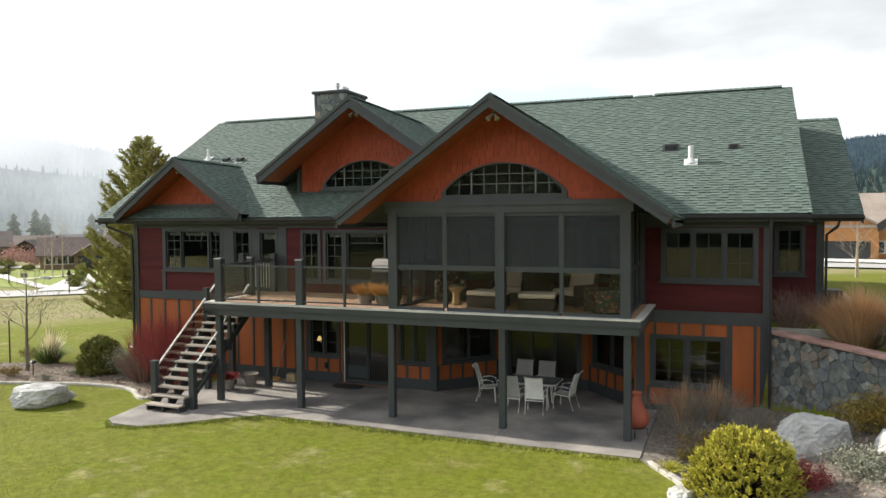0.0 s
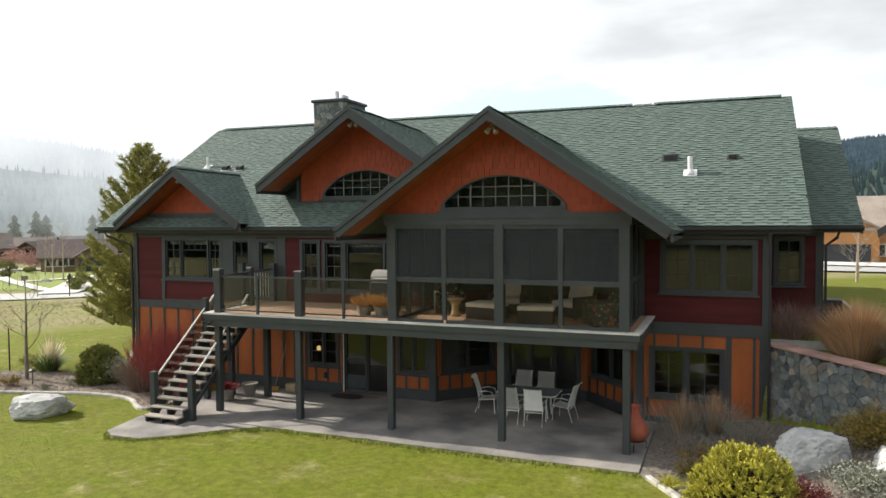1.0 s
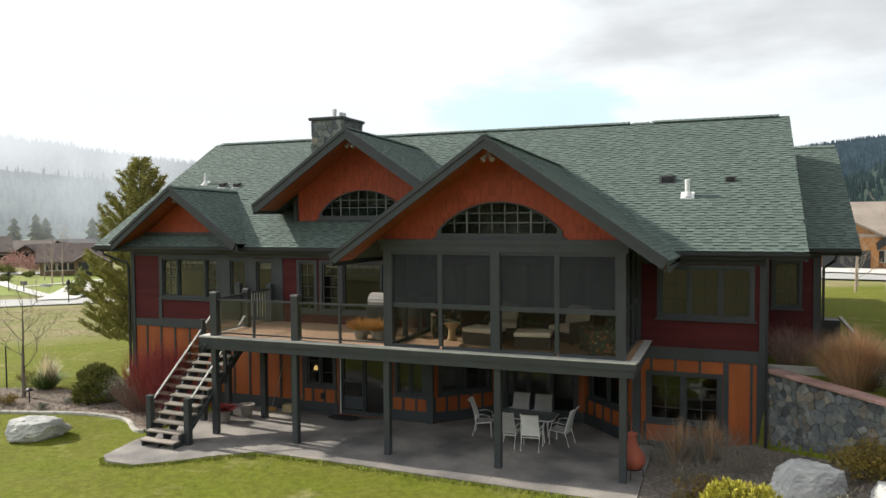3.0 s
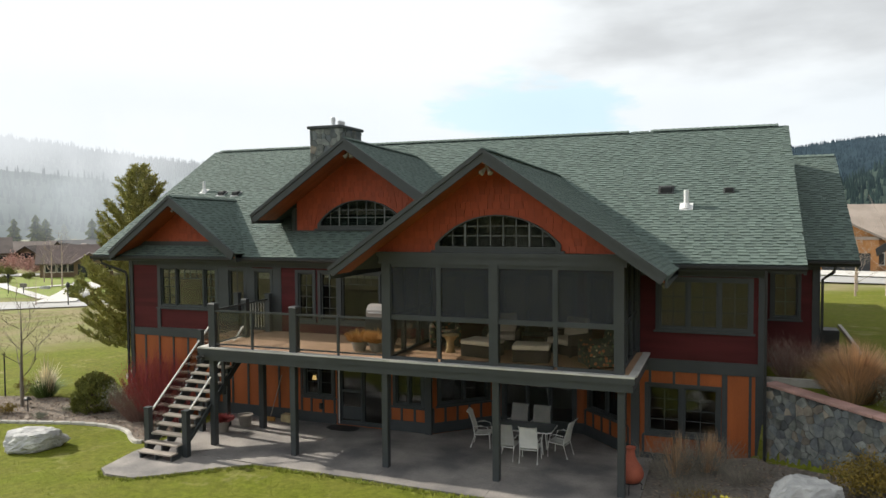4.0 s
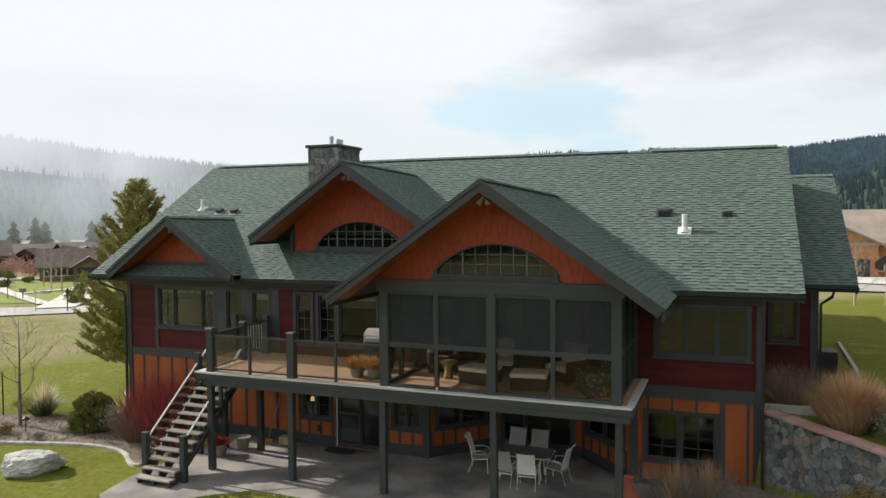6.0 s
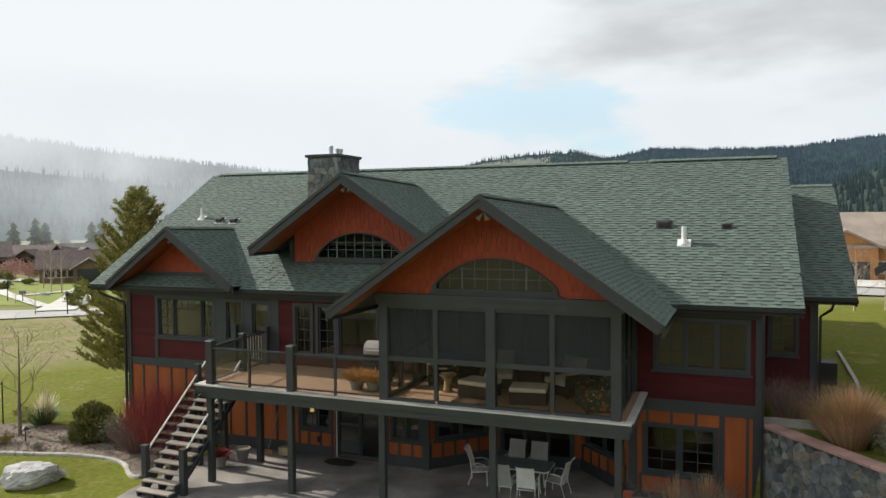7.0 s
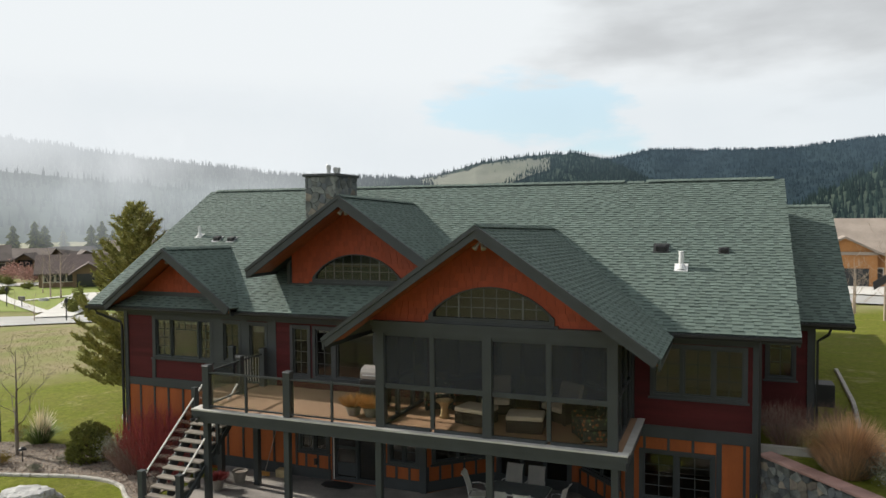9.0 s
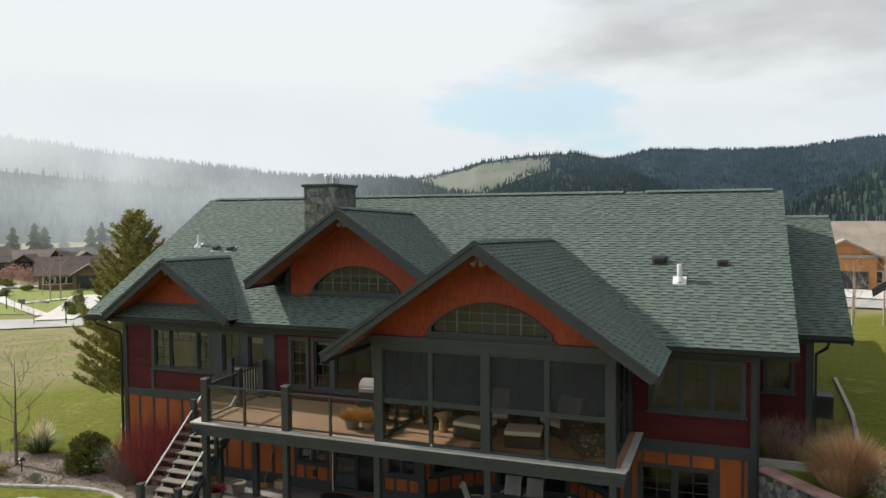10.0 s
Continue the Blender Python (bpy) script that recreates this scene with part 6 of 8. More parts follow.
def grass_clump(name, x, y, h, w, n, material, label, z=None, width=0.006, arch=0.35, seed=2, category="grass"):
    rng = random.Random(seed)
    z = height(x, y) if z is None else z
    t = thing(name, (x, y, z), label, category)
    verts, faces = [], []
    for _ in range(n):
        a, rad = rng.random() * 6.283, rng.random() ** 0.7
        base = Vector((x + math.cos(a) * rad * w * 0.2, y + math.sin(a) * rad * w * 0.2, z))
        hh = h * rng.uniform(0.6, 1.0) * (1 - 0.3 * rad ** 2)
        p1 = base + Vector((math.cos(a) * rad * w * 0.22, math.sin(a) * rad * w * 0.22, hh * 0.6))
        p2 = p1 + Vector((math.cos(a) * rad * w * arch, math.sin(a) * rad * w * arch, hh * 0.4 * (1 - 0.4 * rad)))
        s = Vector((-math.sin(a + 0.5), math.cos(a + 0.5), 0)) * width
        k = len(verts)
        verts += [base - s, base + s, p1 + s, p1 - s, p2]
        faces += [(k, k + 1, k + 2, k + 3), (k + 3, k + 2, k + 4)]
    raw("blades", verts, faces, material, t, "stuff")
    return t


def boulder(name, x, y, z, lx, ly, lz, turn, seed, label, group="", crisp=1.0):
    """A rough quarried boulder: a cut-off ball, split along flat planes."""
    bm = bmesh.new()
    bmesh.ops.create_icosphere(bm, subdivisions=5, radius=1.0)
    rng = random.Random(seed)
    planes = []
    for _ in range(11):
        n = Vector((rng.gauss(0, 1), rng.gauss(0, 1), rng.gauss(0, 0.8))).normalized()
        planes.append((n, rng.uniform(0.62, 0.86)))
    planes.append((Vector((0.1, 0.05, 1)).normalized(), 0.66))
    for v in bm.verts:
        for n, d in planes:
            e = v.co.dot(n) - d
            if e > 0:
                v.co -= n * e * 0.94
        q = v.co * 2.2
        v.co += v.co.normalized() * (0.09 * noise.noise(q + Vector((seed, 0, 0))) + 0.05 * noise.noise(q * 3.0) + 0.035 * noise.noise(q * 7) + 0.018 * noise.noise(q * 18)) * crisp
        v.co = Vector((v.co.x * lx, v.co.y * ly, v.co.z * lz))
    ob = link(name, bm, BOULDER, smooth=False)
    ob.matrix_basis = pose(x, y, z, 0, 0, turn)
    return tagged(ob, label, "boulder", group)


# left bed and lawn
boulder("boulder", -17.8, 16.05, 0.0, 1.08, 0.58, 0.50, 40, 5, "long pale grey boulder lying on the lawn")
needle_bush("mugo_pine", -19.75, 20.15, 1.3, 1.5, DARKMUGO, "dense dark green mugo pine shrub in the mulch", 560, 0.17, 16, seed=3)
leafy("sage_bush", -18.25, 20.1, 1.35, 1.7, SAGE, "loose grey-green sage bush beside the pine shrub", 2600, 0.06, seed=4)
twiggy("dogwood", -16.35, 19.75, 2.6, 2.2, 260, REDTWIG, "tall bare red-twig dogwood against the orange wall", 0.009, 5, 0.9)
twiggy("dogwood", -15.25, 19.2, 1.9, 1.6, 95, REDTWIG, "bare red-twig dogwood beside the stairs", 0.010, 4, 0.9)
twiggy("spirea", -17.1, 19.55, 1.35, 1.6, 200, ROSETWIG, "bare rosy twigged shrub by the house corner", 0.008, 4, 1.0)
twiggy("spirea", -14.95, 17.9, 0.6, 0.9, 70, ROSETWIG, "low bare twiggy shrub by the edging", 0.005, 4, 1.0)
grass_clump("pampas_grass", -23.3, 21.0, 1.0, 1.5, 420, GREENBLADE, "green grass clump with pale dry blades", width=0.011, arch=0.5)
grass_clump("plume_grass", -23.3, 21.05, 1.9, 1.0, 110, STRAW, "pale straw plumes standing in the grass clump", width=0.016, arch=0.30, seed=5)
leafy("heather_bush", -22.4, 18.55, 0.5, 0.9, JUNIPER, "low bronze bush in the mulch bed", 900, 0.05, seed=6)
leafy("heather_bush", -24.6, 21.1, 0.75, 0.9, JUNIPER, "bronze bush behind the small tree", 700, 0.05, seed=7)
leafy("small_shrub", -20.6, 18.45, 0.28, 0.6, SAGE, "tiny grey-green shrub near the edging", 500, 0.04, seed=8)
leafy("small_shrub", -20.4, 19.6, 0.3, 0.7, SAGE, "low grey shrub in the bark mulch", 400, 0.04, seed=9)
# bank on the right
needle_bush("mugo_pine", 2.28, 14.0, 1.28, 1.95, MUGO, "bright yellow-green globe mugo pine", 1700, 0.085, 22, seed=11)
boulder("boulder", 3.62, 16.75, 0.62, 1.05, 0.78, 0.72, 18, 9, "large pale grey quarried boulder on the bank")
boulder("boulder", 1.2, 13.75, 0.12, 0.42, 0.3, 0.28, 60, 13, "pale rounded stone at the lawn's edge", "edge stones")
boulder("boulder", 0.93, 13.3, 0.06, 0.3, 0.26, 0.2, 10, 14, "pale rounded stone at the lawn's edge", "edge stones")
boulder("boulder", 1.35, 14.35, 0.16, 0.2, 0.16, 0.14, 30, 15, "pale rounded stone at the lawn's edge", "edge stones")
boulder("boulder", 5.05, 15.6, 1.0, 0.45, 0.4, 0.4, 30, 17, "pale boulder among the bank shrubs")
boulder("boulder", 2.95, 15.2, 0.42, 0.16, 0.13, 0.11, 30, 18, "small pale stone on the bank", "edge stones")
leafy("barberry", 3.3, 14.25, 0.55, 0.95, REDTWIG, "low dusky red barberry shrub", 1500, 0.045, seed=12, wood=REDTWIG)
twiggy("barberry", 3.3, 14.3, 0.5, 0.9, 120, REDTWIG, "low red barberry twigs", 0.004, 4, 1.1)
leafy("sage_bush", 4.35, 14.75, 0.55, 1.5, SAGE, "low silvery sage spreading on the bank", 2600, 0.05, seed=13)
leafy("juniper", 5.0, 17.55, 0.85, 1.7, JUNIPER, "bronze-green juniper before the stone wall", 3600, 0.06, seed=14)
twiggy("spirea", 0.75, 19.3, 1.2, 1.6, 130, GREYTWIG, "grey bare shrub with tan tips beside the patio", 0.005, 5, 1.0)
twiggy("spirea", 1.6, 19.6, 1.2, 1.5, 120, GREYTWIG, "grey bare shrub below the window", 0.005, 5, 1.0)
grass_clump("dry_grass", 0.9, 19.5, 1.45, 1.0, 260, TANGRASS, "tan dry stems among the grey shrubs", width=0.005, arch=0.2, seed=61)
grass_clump("dry_grass", 1.65, 19.75, 1.4, 0.9, 220, TANGRASS, "tan dry stems below the lower window", width=0.005, arch=0.2, seed=62)
twiggy("spirea", 2.45, 18.6, 0.8, 1.3, 110, GREYTWIG, "bare grey shrub before the orange wall", 0.005, 4, 1.0)
twiggy("spirea", 1.2, 18.1, 0.65, 1.3, 110, GREYTWIG, "low grey-green bare shrub in the bed", 0.005, 4, 1.0)
twiggy("spirea", 1.55, 16.9, 0.5, 1.1, 90, ROSETWIG, "low brown shrub by the bank", 0.005, 4, 1.1, leaf=JUNIPER, leaves=1)
leafy("juniper", 1.25, 16.5, 0.3, 0.8, JUNIPER, "low bronze groundcover in the mulch", 700, 0.05, seed=19)
grass_clump("daylily", 0.82, 15.75, 0.28, 0.6, 160, MUGO, "fresh yellow-green leaf clump at the bed edge", width=0.012, arch=0.5, seed=21, category="plant")
# above the wall
grass_clump("ornamental_grass", 5.0, 20.2, 1.75, 2.3, 3400, TANGRASS, "large tan dry ornamental grass above the wall", z=2.15, width=0.0045, arch=0.26, seed=22)
twiggy("spirea", 5.0, 20.1, 1.1, 1.9, 160, GREYTWIG, "grey stems in the base of the dry grass", 0.005, 4, 1.0, z=2.15)
twiggy("dogwood", 3.75, 22.1, 1.35, 1.6, 160, ROSETWIG, "bare shrub against the red wall", 0.006, 5, 1.0, z=2.15)
twiggy("dogwood", 3.6, 22.9, 1.0, 1.4, 70, GREYTWIG, "bare grey shrub near the wing", 0.007, 4, 1.0, z=2.15)
leafy("sage_bush", 6.1, 19.35, 1.15, 1.5, SAGE, "silvery sage bush above the stone wall", 2400, 0.06, z=2.1, seed=23)
twiggy("rose_shrub", 5.3, 25.3, 0.75, 1.3, 90, ROSETWIG, "low red-brown shrub beside the wing", 0.006, 4, 1.0, z=2.1)


def bare_tree(name, x, y, h, label, material=BARK, seed=3, trunk=0.06, z=None, spread=0.85, levels=4, start=0.28, group=""):
    """A leafless young tree: trunk, limbs and ever finer twigs."""
    rng = random.Random(seed)
    z = height(x, y) if z is None else z
    t = thing(name, (x, y, z), label, "tree", group)
    verts, faces = [], []

    def grow(p, d, length, r, lev):
        q1 = p + d * length * 0.5 + Vector((rng.uniform(-1, 1), rng.uniform(-1, 1), 0)) * length * 0.05
        q2 = q1 + (d + Vector((0, 0, 0.25))).normalized() * length * 0.5
        stem(verts, faces, [p, q1, q2], r)
        if lev == 0:
            return
        for _ in range(rng.choice((2, 3, 3))):
            f = rng.uniform(0.35, 1.0)
            s = p.lerp(q1, f * 2) if f < 0.5 else q1.lerp(q2, f * 2 - 1)
            nd = (d + Vector((rng.uniform(-1, 1), rng.uniform(-1, 1), rng.uniform(-0.1, 0.6))) * spread).normalized()
            grow(s, nd, length * rng.uniform(0.5, 0.72), r * 0.45, lev - 1)
    bm = bmesh.new()
    p0 = Vector((x, y, z - 0.1))
    tube(bm, [p0, p0 + Z * h * 0.3, p0 + Vector((0.03, 0.02, h * 0.6)), p0 + Vector((0.0, 0.05, h * 0.95))], [trunk * 1.2, trunk * 0.9, trunk * 0.5, trunk * 0.1], 8)
    part("trunk", bm, material, t)
    for i in range(11):
        f = start + (0.9 - start) * i / 10
        a = i * 2.4 + rng.uniform(-0.4, 0.4)
        d = Vector((math.cos(a) * 0.85, math.sin(a) * 0.85, 0.55)).normalized()
        grow(p0 + Z * h * f, d, h * (0.42 - 0.28 * f), trunk * (0.5 - 0.3 * f), levels - 1)
    raw("branch_mass", verts, faces, material, t, "stuff")
    return t


bare_tree("young_tree", -22.75, 19.55, 4.3, "young bare tree with spreading grey branches", seed=8, trunk=0.065)


def pine_tree(name, x, y, z, h, w, label, seed=1, whorls=26, material=PINE):
    """A pine: tapering trunk, drooping then upturned limbs in whorls, and brush-like needle tufts."""
    rng = random.Random(seed)
    t = thing(name, (x, y, z), label, "tree")
    bm = bmesh.new()
    tube(bm, [(x, y, z - 0.2), (x + 0.05, y, z + h * 0.4), (x - 0.03, y, z + h * 0.75), (x, y, z + h * 0.98)], [0.17, 0.12, 0.06, 0.015], 9)
    part("trunk", bm, PINEBARK, t)
    lv, lf, sv, sf = [], [], [], []
    for i in range(whorls):
        f = 0.10 + 0.88 * i / (whorls - 1)
        reach = w * 0.5 * (1 - f) ** 0.75 * (1.0 if f > 0.22 else 0.85) + 0.12
        for k in range(6):
            a = k * 1.047 + i * 0.7 + rng.uniform(-0.25, 0.25)
            L = reach * rng.uniform(0.65, 1.12)
            o = Vector((x, y, z + h * f))
            dirn = Vector((math.cos(a), math.sin(a), 0))
            mid = o + dirn * L * 0.55 + Z * (0.05 * L + 0.15 * f)
            tip = o + dirn * L + Z * (L * (0.28 + 0.5 * f))
            stem(sv, sf, [o, mid, tip], 0.028 * (1.1 - f))
            n = max(6, int(L * 19))
            for j in range(n):
                g = 0.28 + 0.72 * j / (n - 1)
                c = o.lerp(mid, g * 1.8) if g < 0.55 else mid.lerp(tip, (g - 0.55) / 0.45)
                side = Vector((-dirn.y, dirn.x, 0)) * rng.uniform(-1, 1) * L * 0.26 * (1.15 - g)
                c = c + side + Z * rng.uniform(-0.05, 0.16)
                axis = (dirn * 0.55 + Z * rng.uniform(0.35, 1.0) + side * 0.8).normalized()
                for q in range(15):
                    p = c + axis * rng.uniform(-0.1, 0.22)
                    d = (axis * 0.75 + Vector((rng.uniform(-1, 1), rng.uniform(-1, 1), rng.uniform(-0.6, 0.9)))).normalized()
                    blade(lv, lf, p, p + d * rng.uniform(0.13, 0.25), 0.019, rng)
    raw("limbs", sv, sf, PINEBARK, t, "stuff")
    raw("crown", lv, lf, material, t, "stuff")
    return t


pine_tree("pine_tree", -24.3, 27.4, height(-24.3, 27.4), 9.4, 7.2, "tall full green pine tree beside the house", 5)


# lawn: short uneven grass standing out of the ground sheet
def short_grass(name, spots, tall, width, material, label):
    """Many leaning one-triangle blades at the spots, as one mesh."""
    rng = np.random.default_rng(7)
    p = np.array(spots)
    n = len(p)
    a = rng.uniform(0, 6.283, n)
    w = rng.uniform(0.6, 1.3, n) * width
    h = rng.uniform(*tall, n)
    lean = rng.uniform(-1.3, 1.3, (n, 2)) * h[:, None]
    v = np.empty((n, 3, 3))
    off = np.stack([np.cos(a) * w, np.sin(a) * w], 1)
    v[:, 0, :2], v[:, 1, :2], v[:, 2, :2] = p[:, :2] - off, p[:, :2] + off, p[:, :2] + lean
    v[:, 0, 2] = v[:, 1, 2] = p[:, 2] - 0.006
    v[:, 2, 2] = p[:, 2] + h
    me = bpy.data.meshes.new(name)
    me.from_pydata(v.reshape(-1, 3), [], np.arange(3 * n).reshape(-1, 3))
    me.materials.append(material)
    tagged(new(name, me), label, "grass", kind="stuff")


def lawn_spots(count):
    rng = random.Random(9)
    paved = [(-14.2, 20.7), (-14.2, 14.3), (-12.3, 14.2), (-10.0, 16.35), (0.25, 16.2), (0.25, 20.7)]
    out = []
    while len(out) < count:
        x, y = rng.uniform(-26, 4.0), 9.0 + 14.0 * rng.random()
        if (y > 20.5 and x > -18.3) or inside(paved, x, y) or inside(BED_R, x, y) or inside(BED_L, x, y):
            continue
        out.append((x, y, height(x, y)))
    return out


short_grass("lawn_grass", lawn_spots(170000), (0.005, 0.014), 0.011, mat("grass_blades", (0.158, 0.180, 0.018), 0.8, 0.45, 1.3, 9, 0.0, second=(0.13, 0.135, 0.022), piece=0.3, spec=0.1), "short spring grass of the lawn")


# longer uncut grass along the patio's edge
def fringe():
    rng = random.Random(29)
    verts, faces = [], []
    line = [(-13.95, 14.85), (-13.4, 14.35), (-12.5, 14.35), (-11.7, 14.95), (-10.9, 15.75), (-10.1, 16.35), (-9.4, 16.42), (-6.5, 16.38), (-3.4, 16.25), (0.1, 16.2)]
    for (x0, y0), (x1, y1) in zip(line, line[1:]):
        L = math.hypot(x1 - x0, y1 - y0)
        for _ in range(int(L * 190)):
            t = rng.random()
            n = noise.noise(((x0 + (x1 - x0) * t) * 1.7, 0, 0))
            o = abs(rng.gauss(0, 0.10 + 0.08 * n)) - 0.05
            x, y = x0 + (x1 - x0) * t + rng.uniform(-0.04, 0.04), y0 + (y1 - y0) * t - o
            z = height(x, y)
            p = Vector((x, y, z - 0.01))
            blade(verts, faces, p, p + Vector((rng.uniform(-0.06, 0.06), rng.uniform(-0.05, 0.08), rng.uniform(0.05, 0.11 + 0.05 * n))), 0.011, rng)
    me = bpy.data.meshes.new("edge_grass")
    me.from_pydata(verts, [], faces)
    me.materials.append(leafmat("edge_grass", (0.24, 0.29, 0.04), (0.34, 0.31, 0.10)))
    tagged(new("edge_grass", me), "uncut grass fringing the patio slab", "grass", kind="stuff")


fringe()


# the meadow's dry grass
def meadow_spots(count):
    rng = random.Random(19)
    out = []
    while len(out) < count:
        u, v = rng.random() ** 1.3, rng.uniform(-1, 1)
        x, y = -27 - 40 * u + 14 * v, 36 + 24 * u + 22 * v
        if -0.8 * x + y < 57 + 5 * noise.noise((x * 0.2, y * 0.2, 1)) or math.hypot(x + 68, y - 63) < 10 or y > 62:
            continue
        if noise.noise((x * 0.25, y * 0.25, 7)) > rng.uniform(-0.9, 0.9):
            out.append((x, y, height(x, y)))
    return out


short_grass("meadow_grass", meadow_spots(45000), (0.02, 0.08), 0.022, leafmat("dry_meadow_grass", (0.30, 0.26, 0.14), (0.22, 0.22, 0.09)), "dry meadow grass beyond the lawn")


# bark chips and pebbles on the beds
def chips():
    rng = random.Random(3)
    verts, faces = [], []
    made = 0
    while made < 7000:
        x, y = (rng.uniform(-26, -14.6), rng.uniform(16.8, 21.2)) if rng.random() < 0.5 else (rng.uniform(0.3, 7), rng.uniform(9.5, 20.7))
        if not (inside(BED_L, x, y) or inside(BED_R, x, y)) or (x > 0 and (x - 2.95) + (y - 20.45) > -0.1):
            continue
        made += 1
        z = height(x, y) + 0.05
        a, l, w = rng.random() * 6.283, rng.uniform(0.025, 0.07), rng.uniform(0.01, 0.025)
        ux, uy = math.cos(a), math.sin(a)
        k = len(verts)
        t = rng.uniform(-0.02, 0.03)
        verts += [(x - ux * l - uy * w, y - uy * l + ux * w, z - t), (x - ux * l + uy * w, y - uy * l - ux * w, z - t * 0.4), (x + ux * l + uy * w, y + uy * l - ux * w, z + t), (x + ux * l - uy * w, y + uy * l + ux * w, z + t + 0.008)]
        faces.append((k, k + 1, k + 2, k + 3))
    me = bpy.data.meshes.new("bark_chips")
    me.from_pydata(verts, [], faces)
    me.materials.append(mat("bark_chips", (0.27, 0.21, 0.16), 0.9, 0.3, 5, 30, 0.0, piece=0.6))
    tagged(new("bark_chips", me), "loose bark chips on the planting beds", "mulch", kind="stuff")


chips()


# ---- furniture and small things ----
SLING = mat("pale_sling_fabric", (0.85, 0.85, 0.80), 0.8, 0.1, 4, 150, 0.2)
FRAMEW = mat("off_white_metal", (0.68, 0.69, 0.66), 0.45, 0.1)
TABLEG = mat("grey_glass_top", (0.16, 0.18, 0.18), 0.25, 0.15, 2, 20, 0.0)
TERRA = mat("terracotta", (0.36, 0.095, 0.055), 0.75, 0.3, 3, 25, 0.25)
POTGREY = mat("grey_clay_pot", (0.26, 0.235, 0.205), 0.8, 0.3, 4, 30, 0.2)


def floral():
    """Dark cloth printed with pale and rust flowers."""
    m = mat("floral_cloth", (0.11, 0.105, 0.08), 0.9, 0.3, 3, 60, 0.1)
    nt = m.node_tree
    b = nt.nodes["Principled BSDF"]
    co = nt.nodes.new("ShaderNodeTexCoord")
    vo = nt.nodes.new("ShaderNodeTexVoronoi")
    vo.inputs["Scale"].default_value = 8.0
    nt.links.new(co.outputs["Object"], vo.inputs["Vector"])
    mr = nt.nodes.new("ShaderNodeMapRange")
    mr.inputs["From Min"].default_value, mr.inputs["From Max"].default_value = 0.30, 0.36
    nt.links.new(vo.outputs["Distance"], mr.inputs["Value"])
    cr = nt.nodes.new("ShaderNodeValToRGB")
    cr.color_ramp.interpolation = "CONSTANT"
    e = cr.color_ramp.elements
    e[0].color, e[1].color = (0.30, 0.11, 0.05, 1), (0.42, 0.36, 0.24, 1)
    e[1].position = 0.55
    q = e.new(0.75)
    q.color = (0.10, 0.13, 0.07, 1)
    sx = nt.nodes.new("ShaderNodeSeparateColor")
    nt.links.new(vo.outputs["Color"], sx.inputs[0])
    nt.links.new(sx.outputs[0], cr.inputs[0])
    mx = nt.nodes.new("ShaderNodeMix")
    mx.data_type = "RGBA"
    nt.links.new(mr.outputs[0], mx.inputs["Factor"])
    nt.links.new(cr.outputs[0], mx.inputs["A"])
    mx.inputs["B"].default_value = (0.05, 0.055, 0.042, 1)
    nt.links.new(mx.outputs["Result"], b.inputs["Base Color"])
    return m


FLORAL = floral()


def soft_box(bm, x0, x1, y0, y1, z0, z1, r):
    v = box(bm, x0, x1, y0, y1, z0, z1)
    es = list({e for q in v for e in q.link_edges})
    bmesh.ops.bevel(bm, geom=es, offset=r, segments=3, affect="EDGES", profile=0.6)


def patio_chair(m):
    """A sling chair facing +y: bent tube frame, sling seat and high back."""
    t = thing("patio_chair", (0, 0, 0), "white metal patio chair with pale sling seat", "chair", "chairs round the patio table")
    for s in (-1, 1):
        bm = bmesh.new()
        tube(bm, [(s * 0.27, 0.24, 0), (s * 0.26, 0.22, 0.4), (s * 0.27, 0.16, 0.62), (s * 0.28, -0.02, 0.66), (s * 0.27, -0.22, 0.63)], [0.016] * 5, 8)
        part("arm", bm, FRAMEW, t)
        bm = bmesh.new()
        tube(bm, [(s * 0.25, -0.34, 0), (s * 0.25, -0.22, 0.38), (s * 0.25, -0.26, 0.62), (s * 0.24, -0.38, 1.0), (s * 0.24, -0.46, 1.06)], [0.016] * 5, 8)
        part("back_leg", bm, FRAMEW, t)
        bm = bmesh.new()
        tube(bm, [(s * 0.25, 0.25, 0.42), (s * 0.25, -0.22, 0.38)], [0.014] * 2, 8)
        part("seat_rail", bm, FRAMEW, t)
    for nm, line in (("seat", [(0.26, 0.43), (0.1, 0.40), (-0.1, 0.375), (-0.22, 0.385)]), ("backrest", [(-0.235, 0.42), (-0.26, 0.62), (-0.32, 0.82), (-0.385, 1.0), (-0.43, 1.045), (-0.47, 1.05)])):
        bm = bmesh.new()
        rows = []
        for y, z in line:
            rows.append([bm.verts.new((x, y - (0.02 * (1 - (x / 0.24) ** 2) if nm == "backrest" else 0), z - (0.015 * (1 - (x / 0.24) ** 2) if nm == "seat" else 0))) for x in (-0.24, -0.12, 0, 0.12, 0.24)])
        for a, b in zip(rows, rows[1:]):
            for i in range(4):
                bm.faces.new((a[i], a[i + 1], b[i + 1], b[i]))
        bmesh.ops.solidify(bm, geom=bm.faces[:], thickness=0.012)
        part(nm, bm, SLING, t)
    bm = bmesh.new()
    tube(bm, [(-0.25, -0.24, 0.36), (0.25, -0.24, 0.36)], [0.013] * 2, 8)
    part("cross_bar", bm, FRAMEW, t)
    t.matrix_basis = m
    return t


first = patio_chair(pose(-3.68, 19.42, 0, 0, 0, -3))
for x, y, a in ((-3.02, 19.36, 4), (-3.84, 20.9, 178), (-3.12, 20.88, 183), (-4.66, 20.2, -82), (-2.36, 20.08, 80)):
    copy_thing(first, pose(x, y, 0, 0, 0, a))

